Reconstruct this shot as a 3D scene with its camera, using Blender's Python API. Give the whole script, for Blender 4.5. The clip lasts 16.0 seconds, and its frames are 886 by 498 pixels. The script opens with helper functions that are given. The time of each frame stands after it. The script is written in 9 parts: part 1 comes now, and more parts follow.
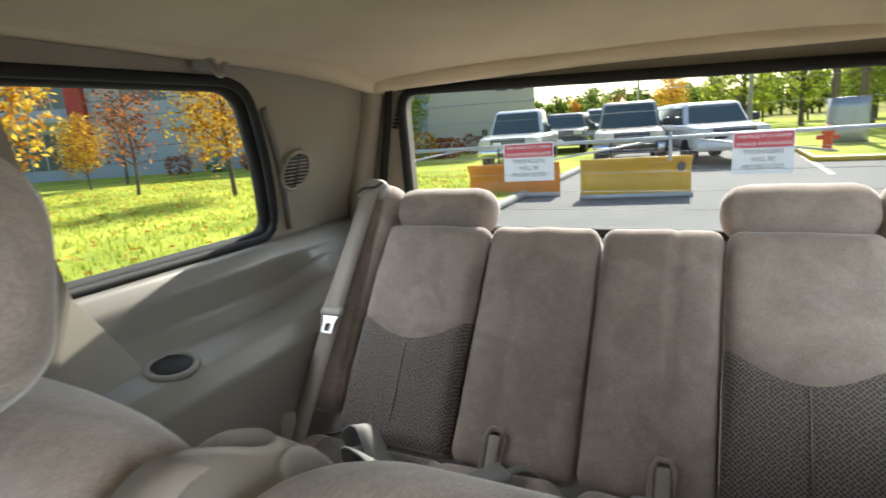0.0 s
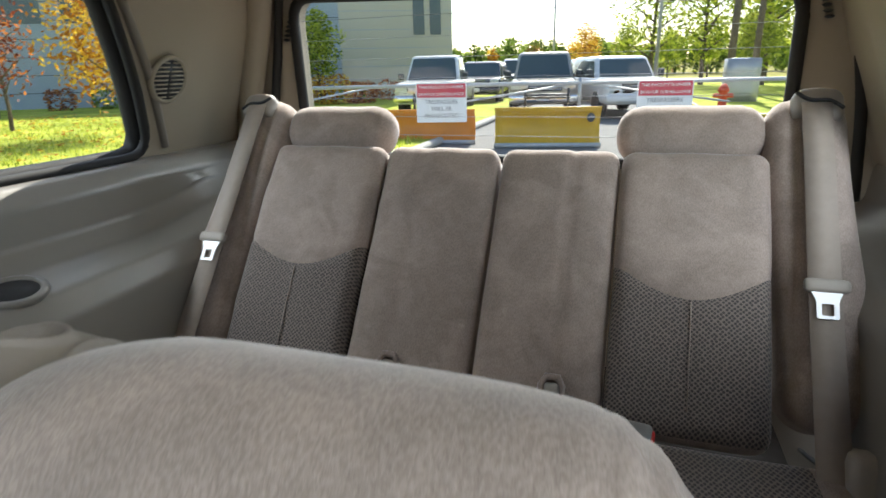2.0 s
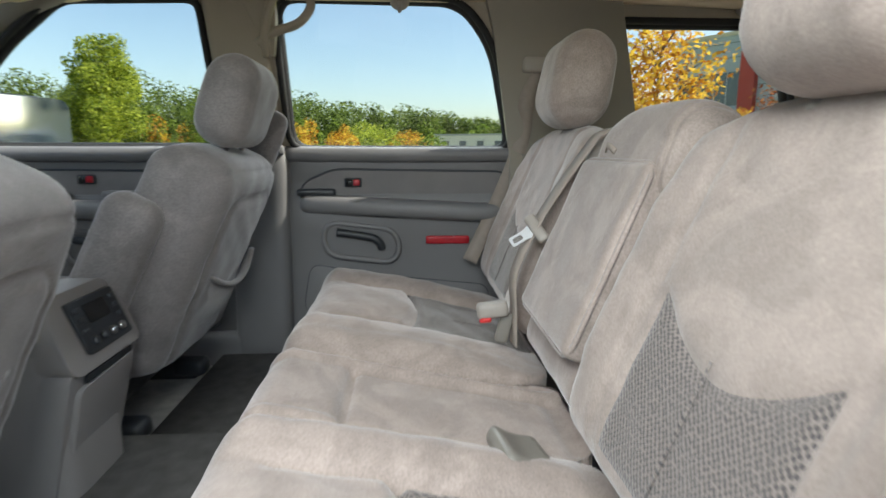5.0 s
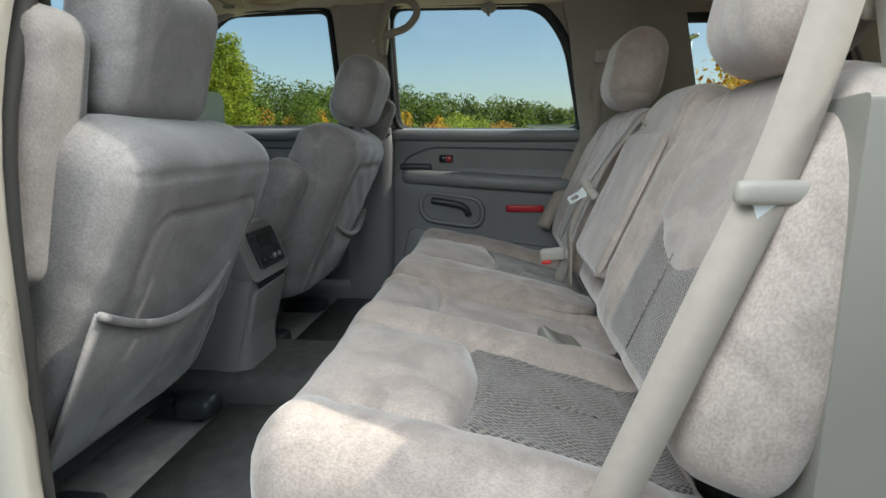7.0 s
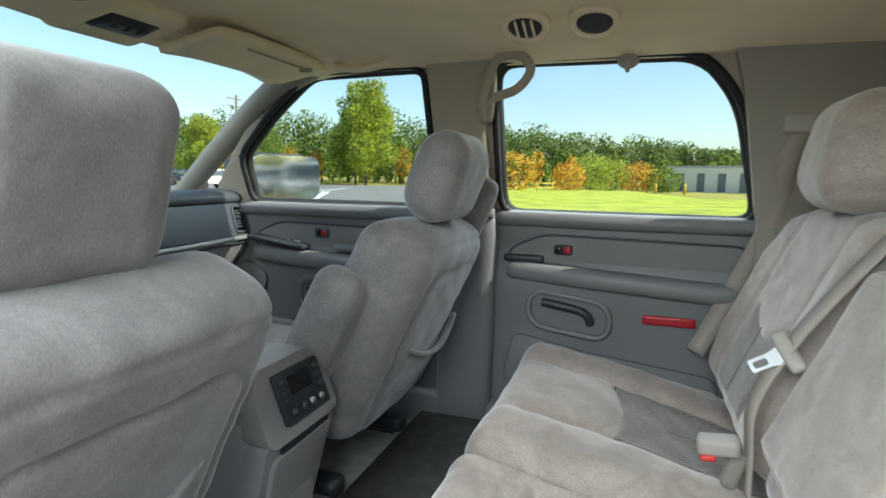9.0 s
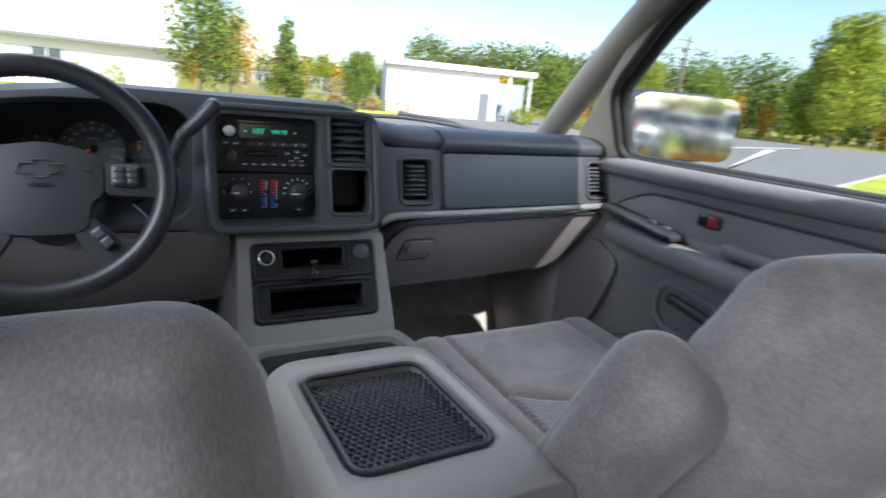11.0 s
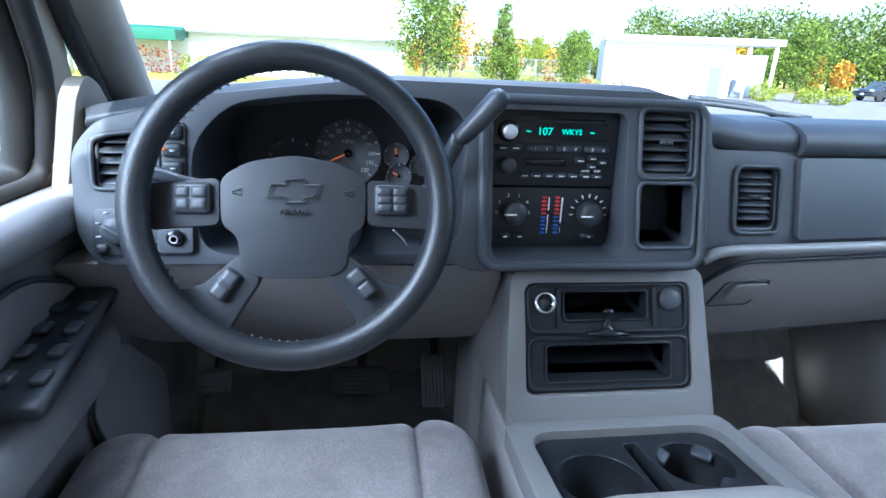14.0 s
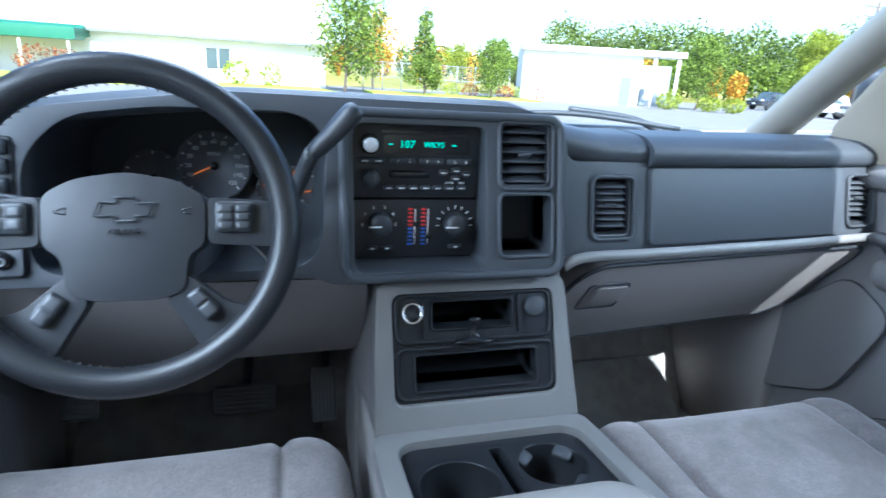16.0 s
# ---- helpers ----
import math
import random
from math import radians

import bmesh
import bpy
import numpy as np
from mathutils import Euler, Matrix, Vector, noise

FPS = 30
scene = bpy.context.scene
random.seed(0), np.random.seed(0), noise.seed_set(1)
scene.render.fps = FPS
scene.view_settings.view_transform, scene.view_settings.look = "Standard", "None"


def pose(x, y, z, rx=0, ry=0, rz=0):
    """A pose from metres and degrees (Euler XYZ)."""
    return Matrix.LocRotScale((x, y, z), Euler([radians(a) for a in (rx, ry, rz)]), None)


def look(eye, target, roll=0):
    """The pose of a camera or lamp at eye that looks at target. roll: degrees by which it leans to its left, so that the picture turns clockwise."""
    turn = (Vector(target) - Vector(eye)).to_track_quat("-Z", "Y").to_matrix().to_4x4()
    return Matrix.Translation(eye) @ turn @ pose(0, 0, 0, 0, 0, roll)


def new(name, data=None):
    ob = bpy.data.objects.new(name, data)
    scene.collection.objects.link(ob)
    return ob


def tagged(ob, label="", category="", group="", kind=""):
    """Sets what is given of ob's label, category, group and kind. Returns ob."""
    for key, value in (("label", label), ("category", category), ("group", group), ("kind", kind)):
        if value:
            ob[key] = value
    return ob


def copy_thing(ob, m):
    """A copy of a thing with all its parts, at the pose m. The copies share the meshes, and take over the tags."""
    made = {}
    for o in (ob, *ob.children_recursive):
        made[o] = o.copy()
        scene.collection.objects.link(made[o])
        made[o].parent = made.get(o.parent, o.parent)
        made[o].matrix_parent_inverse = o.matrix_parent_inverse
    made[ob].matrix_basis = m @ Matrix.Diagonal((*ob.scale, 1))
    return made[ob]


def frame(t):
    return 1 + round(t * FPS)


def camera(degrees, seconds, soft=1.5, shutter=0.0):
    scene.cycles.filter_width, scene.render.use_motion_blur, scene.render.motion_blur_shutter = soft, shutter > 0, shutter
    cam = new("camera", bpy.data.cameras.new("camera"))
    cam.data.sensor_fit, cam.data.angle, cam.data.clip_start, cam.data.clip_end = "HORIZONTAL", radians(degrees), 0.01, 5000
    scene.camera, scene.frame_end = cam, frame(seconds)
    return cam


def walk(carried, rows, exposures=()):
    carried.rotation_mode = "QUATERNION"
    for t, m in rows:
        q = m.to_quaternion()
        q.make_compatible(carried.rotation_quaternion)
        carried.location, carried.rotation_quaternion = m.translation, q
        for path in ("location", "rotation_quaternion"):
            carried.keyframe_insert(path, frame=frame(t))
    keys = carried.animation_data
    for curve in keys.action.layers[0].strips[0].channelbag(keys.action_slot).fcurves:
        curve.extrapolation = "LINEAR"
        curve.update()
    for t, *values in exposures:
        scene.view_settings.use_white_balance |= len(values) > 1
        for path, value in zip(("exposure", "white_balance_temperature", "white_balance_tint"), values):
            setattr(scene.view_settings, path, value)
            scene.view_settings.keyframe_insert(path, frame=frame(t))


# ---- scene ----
cam = camera(77.0, 16.0, shutter=0.4)
PATH = [
    (0, (-0.22, 0.038, 1.669), (0.66, -1.705, 1.238), -4.0),
    (0.5, (-0.219, -0.032, 1.653), (0.471, -1.841, 1.151), -4.7),
    (1, (-0.22, -0.057, 1.631), (0.36, -1.889, 1.077), -5.0),
    (1.5, (-0.228, -0.055, 1.616), (0.317, -1.881, 1.008), -3.7),
    (2, (-0.241, -0.02, 1.593), (0.353, -1.827, 0.976), -1.4),
    (2.5, (-0.261, 0.031, 1.566), (0.522, -1.711, 0.973), 1.8),
    (3, (-0.302, 0.133, 1.565), (0.849, -1.396, 0.983), 4.0),
    (3.5, (-0.382, 0.229, 1.516), (1.177, -0.92, 1.015), 2.8),
    (4, (-0.543, 0.275, 1.457), (1.259, -0.474, 1.019), 3.1),
    (4.5, (-0.822, 0.294, 1.427), (1.099, -0.124, 1.057), 2.3),
    (5, (-1.058, 0.256, 1.404), (0.908, 0.138, 1.051), 0.1),
    (5.2, (-1.133, 0.235, 1.392), (0.834, 0.196, 1.03), -0.5),
    (7.3, (-1.417, 0.223, 1.366), (0.538, 0.482, 1.03), 0.5),
    (7.5, (-1.367, 0.222, 1.396), (0.588, 0.53, 1.106), 0.7),
    (8, (-1.157, 0.208, 1.435), (0.778, 0.656, 1.202), 0.0),
    (8.2, (-1.101, 0.213, 1.449), (0.825, 0.711, 1.246), -0.0),
    (10.4, (-0.501, 0.427, 1.574), (0.988, 1.665, 1.076), 5.7),
    (10.5, (-0.459, 0.455, 1.563), (0.963, 1.77, 1.065), 6.3),
    (11, (-0.3, 0.525, 1.516), (0.663, 2.199, 0.997), 5.4),
    (11.5, (-0.226, 0.64, 1.513), (0.433, 2.435, 0.926), 3.9),
    (12, (-0.173, 0.718, 1.492), (0.332, 2.553, 0.877), 3.1),
    (12.5, (-0.17, 0.773, 1.491), (0.272, 2.619, 0.863), 2.6),
    (13, (-0.226, 0.812, 1.505), (0.155, 2.672, 0.875), 2.3),
    (13.5, (-0.298, 0.836, 1.512), (0.022, 2.706, 0.878), 2.5),
    (14, (-0.339, 0.86, 1.507), (-0.054, 2.737, 0.88), 2.7),
    (14.5, (-0.346, 0.862, 1.507), (-0.086, 2.745, 0.884), 2.9),
    (15, (-0.341, 0.86, 1.505), (-0.051, 2.741, 0.89), 3.2),
    (15.5, (-0.306, 0.856, 1.508), (0.068, 2.724, 0.9), 3.4),
    (16, (-0.256, 0.844, 1.521), (0.281, 2.676, 0.926), 3.6),
]
# the clip's own drift of brightness and white balance: seconds, stops, kelvin, tint
EXPOSURES = [(0, 0.9, 6400, 6), (2.5, 0.97, 6300, 7), (3.5, 1.0, 6350, 6), (4.3, 0.8, 6550, 8), (5.2, 0.5, 6550, 5), (7.5, -0.05, 6250, 1), (8.2, 0.4, 6200, 0), (10.5, 0.85, 6400, 9), (12, 1.2, 5250, 22), (13, 1.55, 5200, 16), (14.5, 1.8, 5150, 8), (16, 1.75, 5200, 7)]
walk(cam, [(t, look(eye, target, roll)) for t, eye, target, roll in PATH], EXPOSURES)

# ---- world and sun ----
SUN_TO = Vector((0.01, -0.74, 0.66)).normalized()
world = bpy.data.worlds.new("sky")
scene.world = world
world.use_nodes = True
wn = world.node_tree.nodes
sky = wn.new("ShaderNodeTexSky")
sky.sky_type = 'NISHITA'
sky.sun_disc = False
sky.sun_elevation = math.asin(SUN_TO.z)
sky.sun_rotation = math.atan2(SUN_TO.x, SUN_TO.y)
sky.air_density, sky.dust_density, sky.ozone_density = 1.0, 1.2, 1.0
wn["Background"].inputs["Strength"].default_value = 0.15
world.node_tree.links.new(sky.outputs[0], wn["Background"].inputs[0])
sun_lamp = bpy.data.lights.new("sun", 'SUN')
sun_lamp.energy, sun_lamp.angle, sun_lamp.color = 5.0, radians(0.6), (1.0, 0.94, 0.84)
sun_ob = new("sun", sun_lamp)
sun_ob.matrix_world = look(SUN_TO * 50, (0, 0, 0))


def window_light(name, where, target, wide, high, power):
    """Sky light standing above a window's opening, outside the car."""
    la = bpy.data.lights.new(name, 'AREA')
    la.shape, la.size, la.size_y, la.energy, la.color = 'RECTANGLE', wide, high, power, (0.93, 0.97, 1.0)
    ob = new(name, la)
    ob.matrix_world = look(where, target)
    return ob


window_light("window_light_right", (1.62, 0.45, 2.52), (0.0, 0.45, 1.1), 2.3, 0.8, 26)
window_light("window_light_left", (-1.55, 1.15, 2.9), (-0.45, 1.6, 0.95), 1.3, 1.3, 44)
window_light("window_light_left_rear", (-1.65, 0.50, 2.02), (-0.3, 0.40, 1.1), 0.9, 0.6, 19)
window_light("window_light_rear_left", (-1.72, -0.85, 2.55), (0.0, -0.85, 1.1), 1.0, 0.8, 5)
window_light("window_light_rear", (0.0, -2.35, 2.45), (0.0, -0.9, 1.1), 1.6, 0.7, 22)
window_light("window_light_front", (0.0, 3.6, 3.9), (0.0, 1.2, 1.0), 2.2, 1.0, 30)


# ---- materials ----
def mat(name, col, rough=0.6, metal=0.0, var=0.12, scale=12.0, bump=0.1, bscale=300.0, sheen=0.0, coat=0.0,
        second=None, spec=0.5, dist=0.002, perobj=0.0, island=0.0, tight=0.2):
    m = bpy.data.materials.new(name)
    m.use_nodes = True
    nt = m.node_tree
    N, L = nt.nodes, nt.links
    b = N["Principled BSDF"]
    tc = N.new("ShaderNodeTexCoord")
    n1 = N.new("ShaderNodeTexNoise")
    n1.inputs["Scale"].default_value, n1.inputs["Detail"].default_value = scale, 5
    L.new(tc.outputs["Object"], n1.inputs["Vector"])
    n2 = N.new("ShaderNodeTexNoise")
    n2.inputs["Scale"].default_value, n2.inputs["Detail"].default_value = bscale, 3
    L.new(tc.outputs["Object"], n2.inputs["Vector"])
    ramp = N.new("ShaderNodeValToRGB")
    lo = [max(0, c * (1 - var)) for c in col] + [1]
    hi = [min(1, c * (1 + var)) for c in (second or col)] + [1]
    ramp.color_ramp.elements[0].color, ramp.color_ramp.elements[1].color = lo, hi
    ramp.color_ramp.elements[0].position, ramp.color_ramp.elements[1].position = 0.5 - tight, 0.5 + tight
    add = N.new("ShaderNodeMath")
    add.operation = 'MULTIPLY_ADD'
    add.inputs[1].default_value = 0.35
    L.new(n2.outputs["Fac"], add.inputs[0])
    mul = N.new("ShaderNodeMath")
    mul.operation = 'MULTIPLY'
    mul.inputs[1].default_value = 0.65
    L.new(n1.outputs["Fac"], mul.inputs[0])
    L.new(mul.outputs[0], add.inputs[2])
    src = add.outputs[0]
    if perobj or island:
        o = N.new("ShaderNodeObjectInfo") if perobj else N.new("ShaderNodeNewGeometry")
        mm = N.new("ShaderNodeMath")
        mm.operation = 'MULTIPLY_ADD'
        mm.inputs[1].default_value = perobj or island
        L.new(o.outputs["Random" if perobj else "Random Per Island"], mm.inputs[0])
        sub = N.new("ShaderNodeMath")
        sub.operation = 'SUBTRACT'
        sub.inputs[1].default_value = (perobj or island) * 0.5
        L.new(src, sub.inputs[0])
        L.new(sub.outputs[0], mm.inputs[2])
        src = mm.outputs[0]
    L.new(src, ramp.inputs[0])
    L.new(ramp.outputs[0], b.inputs["Base Color"])
    b.inputs["Metallic"].default_value = metal
    b.inputs["Specular IOR Level"].default_value = spec
    rr_ = N.new("ShaderNodeMapRange")
    rr_.inputs["To Min"].default_value, rr_.inputs["To Max"].default_value = max(0.02, rough - 0.08), min(1, rough + 0.08)
    L.new(n1.outputs["Fac"], rr_.inputs["Value"])
    L.new(rr_.outputs[0], b.inputs["Roughness"])
    if sheen:
        b.inputs["Sheen Weight"].default_value, b.inputs["Sheen Roughness"].default_value = sheen, 0.4
    if coat:
        b.inputs["Coat Weight"].default_value = coat
    if bump:
        bp = N.new("ShaderNodeBump")
        bp.inputs["Strength"].default_value, bp.inputs["Distance"].default_value = bump, dist
        L.new(n2.outputs["Fac"], bp.inputs["Height"])
        L.new(bp.outputs[0], b.inputs["Normal"])
    return m


def woven_mat(name, light=(0.235, 0.200, 0.178), dark=(0.068, 0.062, 0.062)):
    m = mat(name, (0.30, 0.265, 0.235), 0.95, sheen=0.3, bump=0.0)
    nt = m.node_tree
    N, L = nt.nodes, nt.links
    b = N["Principled BSDF"]
    tc = N.new("ShaderNodeTexCoord")
    sp, df_, mu, cb = N.new("ShaderNodeSeparateXYZ"), N.new("ShaderNodeMath"), N.new("ShaderNodeMath"), N.new("ShaderNodeCombineXYZ")
    L.new(tc.outputs["Object"], sp.inputs[0])
    df_.operation, mu.operation = 'SUBTRACT', 'MULTIPLY'
    L.new(sp.outputs["Z"], df_.inputs[0])
    L.new(sp.outputs["Y"], df_.inputs[1])
    L.new(df_.outputs[0], mu.inputs[0])
    mu.inputs[1].default_value = 0.75
    L.new(sp.outputs["X"], cb.inputs[0])
    L.new(mu.outputs[0], cb.inputs[1])
    v = N.new("ShaderNodeTexVoronoi")
    v.voronoi_dimensions = '2D'
    v.inputs["Scale"].default_value, v.inputs["Randomness"].default_value = 165.0, 0.26
    mp = N.new("ShaderNodeMapping")
    mp.inputs["Rotation"].default_value = (0, 0, radians(45))
    L.new(cb.outputs[0], mp.inputs[0])
    L.new(mp.outputs[0], v.inputs["Vector"])
    r = N.new("ShaderNodeValToRGB")
    r.color_ramp.elements[0].color, r.color_ramp.elements[1].color = (*dark, 1), (*light, 1)
    r.color_ramp.elements[0].position, r.color_ramp.elements[1].position = 0.27, 0.47
    L.new(v.outputs["Distance"], r.inputs[0])
    L.new(r.outputs[0], b.inputs["Base Color"])
    bp = N.new("ShaderNodeBump")
    bp.inputs["Strength"].default_value, bp.inputs["Distance"].default_value = 0.5, 0.003
    L.new(v.outputs["Distance"], bp.inputs["Height"])
    L.new(bp.outputs[0], b.inputs["Normal"])
    return m


def glass_mat(name, tint=(0.93, 0.96, 0.95), gloss=0.035):
    m = bpy.data.materials.new(name)
    m.use_nodes = True
    nt = m.node_tree
    N, L = nt.nodes, nt.links
    N.remove(N["Principled BSDF"])
    out = N["Material Output"]
    tr, gl, mx = N.new("ShaderNodeBsdfTransparent"), N.new("ShaderNodeBsdfGlossy"), N.new("ShaderNodeMixShader")
    tr.inputs[0].default_value = (*tint, 1)
    gl.inputs["Roughness"].default_value = 0.02
    mx.inputs[0].default_value = gloss
    L.new(tr.outputs[0], mx.inputs[1])
    L.new(gl.outputs[0], mx.inputs[2])
    L.new(mx.outputs[0], out.inputs[0])
    return m


def glow_mat(name, col, strength):
    m = bpy.data.materials.new(name)
    m.use_nodes = True
    b = m.node_tree.nodes["Principled BSDF"]
    b.inputs["Base Color"].default_value = (*[c * 0.3 for c in col], 1)
    b.inputs["Emission Color"].default_value = (*col, 1)
    b.inputs["Emission Strength"].default_value = strength
    return m


def velour_mat(name, col):
    """Brushed pile: short fibres, soft nap marks and a few pale scuffs."""
    m = mat(name, col, 0.95, bump=0, sheen=0.5, spec=0.1)
    N, L = m.node_tree.nodes, m.node_tree.links
    b = N["Principled BSDF"]
    tc, mp = N.new("ShaderNodeTexCoord"), N.new("ShaderNodeMapping")
    mp.inputs["Scale"].default_value = (1.0, 0.4, 0.4)
    L.new(tc.outputs["Object"], mp.inputs[0])
    def layer(vec, scale, detail, p0, p1, lo, hi, prev, distort=0.0):
        n = N.new("ShaderNodeTexNoise")
        n.inputs["Scale"].default_value, n.inputs["Detail"].default_value, n.inputs["Distortion"].default_value = scale, detail, distort
        L.new(vec, n.inputs["Vector"])
        r = N.new("ShaderNodeMapRange")
        for k, v in zip(("From Min", "From Max", "To Min", "To Max"), (p0, p1, lo, hi)):
            r.inputs[k].default_value = v
        L.new(n.outputs["Fac"], r.inputs["Value"])
        if prev is None:
            return r.outputs[0], n
        mu = N.new("ShaderNodeMath")
        mu.operation = 'MULTIPLY'
        L.new(prev, mu.inputs[0])
        L.new(r.outputs[0], mu.inputs[1])
        return mu.outputs[0], n
    f, fine = layer(mp.outputs[0], 620, 2, 0.36, 0.64, 0.88, 1.12, None)
    f, _ = layer(tc.outputs["Object"], 7, 3, 0.42, 0.58, 0.89, 1.08, f, 1.5)
    f, _ = layer(tc.outputs["Object"], 55, 4, 0.40, 0.60, 0.96, 1.03, f)
    f, _ = layer(tc.outputs["Object"], 21, 2, 0.70, 0.76, 1.0, 1.12, f, 0.8)
    mx = N.new("ShaderNodeMix")
    mx.data_type, mx.blend_type = 'RGBA', 'MULTIPLY'
    mx.inputs[0].default_value = 1.0
    mx.inputs[6].default_value = (*col, 1)
    L.new(f, mx.inputs[7])
    L.new(mx.outputs[2], b.inputs["Base Color"])
    bp = N.new("ShaderNodeBump")
    bp.inputs["Strength"].default_value, bp.inputs["Distance"].default_value = 0.35, 0.0012
    L.new(fine.outputs["Fac"], bp.inputs["Height"])
    L.new(bp.outputs[0], b.inputs["Normal"])
    return m


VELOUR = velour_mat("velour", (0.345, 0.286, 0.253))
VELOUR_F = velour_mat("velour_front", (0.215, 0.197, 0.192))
WOVEN = woven_mat("woven_insert")
TRIM_TAN = mat("tan_trim", (0.36, 0.315, 0.245), 0.5, var=0.06, scale=5, bump=0.12, bscale=900, dist=0.0006)
LINER = mat("headliner", (0.80, 0.69, 0.50), 0.95, var=0.08, scale=6, bump=0.25, bscale=700, dist=0.001, spec=0.1)
TRIM_GREY = mat("grey_trim", (0.265, 0.252, 0.245), 0.48, var=0.06, scale=5, bump=0.15, bscale=1000, dist=0.0006)
TRIM_QTR = mat("quarter_trim", (0.215, 0.20, 0.175), 0.33, var=0.07, scale=5, bump=0.12, bscale=900, dist=0.0006)
DOOR_CLOTH = mat("door_cloth", (0.205, 0.196, 0.196), 0.9, var=0.1, scale=14, bump=0.3, bscale=600, sheen=0.3, dist=0.001)
DASH = mat("dash_dark", (0.050, 0.057, 0.066), 0.5, var=0.1, scale=6, bump=0.25, bscale=700, dist=0.0008)
DASH_MID = mat("dash_face", (0.046, 0.052, 0.060), 0.5, var=0.08, scale=6, bump=0.2, bscale=800, dist=0.0006)
BLACK = mat("black_plastic", (0.030, 0.034, 0.039), 0.42, var=0.15, scale=8, bump=0.1, bscale=800, dist=0.0006)
BLACK_GLOSS = mat("gloss_black", (0.012, 0.012, 0.013), 0.15, var=0.1, scale=8, bump=0)
LEATHER = mat("black_leather", (0.018, 0.0195, 0.022), 0.36, var=0.15, scale=9, bump=0.5, bscale=420, dist=0.0008)
RUBBER = mat("rubber_seal", (0.015, 0.015, 0.015), 0.75, var=0.15, scale=9, bump=0.1)
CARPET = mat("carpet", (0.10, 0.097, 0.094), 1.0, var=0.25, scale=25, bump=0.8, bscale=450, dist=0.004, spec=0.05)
# front carpet coloured paler to stand in for light in the footwells
CARPET_F_LIT = mat("carpet_front_lit", (0.42, 0.41, 0.38), 1.0, var=0.25, scale=25, bump=0.8, bscale=450, dist=0.004, spec=0.05)
SATIN = mat("satin_steel", (0.72, 0.74, 0.76), 0.42, metal=0.45, var=0.04, bump=0)
CHROME = mat("chrome", (0.75, 0.75, 0.76), 0.16, metal=1.0, var=0.05, bump=0)
STEEL = mat("steel", (0.55, 0.56, 0.58), 0.3, metal=1.0, var=0.08, bump=0)
RED_LENS = mat("red_lens", (0.42, 0.02, 0.03), 0.18, var=0.15, scale=90, bump=0.3, bscale=250, dist=0.002)
RED_PLASTIC = mat("red_plastic", (0.6, 0.03, 0.03), 0.4, var=0.05, bump=0)
BELT = mat("belt_webbing", (0.31, 0.265, 0.228), 0.75, var=0.08, scale=60, bump=0.4, bscale=900, dist=0.0008)
BELT_G = mat("belt_grey", (0.22, 0.215, 0.21), 0.7, var=0.08, scale=60, bump=0.4, bscale=900, dist=0.0008)
PLASTIC_B = mat("beige_plastic", (0.33, 0.30, 0.265), 0.5, var=0.05, bump=0.05)
WHITE_MARK = mat("white_print", (0.75, 0.75, 0.75), 0.6, var=0.03, bump=0)
SIGN_PAPER = mat("white_label", (0.62, 0.62, 0.60), 0.8, var=0.2, scale=80, bump=0)
GREY_MARK = mat("grey_print", (0.30, 0.31, 0.33), 0.6, var=0.03, bump=0)
ORANGE = glow_mat("orange_needle", (1.0, 0.25, 0.03), 0.15)
GREEN_LCD = glow_mat("green_display", (0.05, 0.95, 0.62), 0.32)
BLUE_MARK = mat("blue_print", (0.03, 0.12, 0.5), 0.5, var=0.03, bump=0)
RED_MARK = mat("red_print", (0.6, 0.03, 0.03), 0.5, var=0.03, bump=0)
GLASS = glass_mat("window_glass")
GLASS_T = glass_mat("rear_glass", (0.95, 0.96, 0.95), 0.025)
SILVER = mat("silver_paint", (0.50, 0.47, 0.42), 0.3, metal=0.5, var=0.04, scale=4, bump=0, coat=0.6)
# trim grey with the doors' bluish shade put into its colour
DOOR_GREY_SHADE = mat("door_grey_shaded", (0.178, 0.176, 0.180), 0.48, var=0.06, scale=5, bump=0.15, bscale=1000, dist=0.0006)
PEDAL = mat("pedal_rubber", (0.12, 0.125, 0.13), 0.45, var=0.15, scale=20, bump=0.2, bscale=500, dist=0.0008)
CONSOLE = mat("console_grey", (0.185, 0.184, 0.180), 0.42, var=0.05, scale=5, bump=0.12, bscale=1000, dist=0.0005)
TRIM_LIGHT = mat("pale_trim", (0.25, 0.24, 0.224), 0.42, var=0.05, scale=5, bump=0.12, bscale=1000, dist=0.0005)
STEEL_PAINT = mat("grey_buttons", (0.055, 0.06, 0.067), 0.45, var=0.05, bump=0)
WHEEL_GREY = mat("wheel_charcoal", (0.024, 0.027, 0.031), 0.5, var=0.1, scale=6, bump=0.25, bscale=700, dist=0.0008)
PILLAR_TAN = mat("pillar_trim", (0.26, 0.235, 0.193), 0.5, var=0.06, scale=5, bump=0.12, bscale=900, dist=0.0006)
TRAY_BLACK = mat("tray_black", (0.017, 0.019, 0.022), 0.40, spec=0.35, var=0.15, scale=8, bump=0.1, bscale=800, dist=0.0006)
DIAL = mat("dial_face", (0.10, 0.105, 0.115), 0.5, var=0.05, bump=0)
MIRROR = mat("mirror_glass", (0.85, 0.86, 0.88), 0.02, metal=1.0, var=0.01, bump=0)
FILM = glass_mat("plastic_film", (0.82, 0.83, 0.84), 0.05)


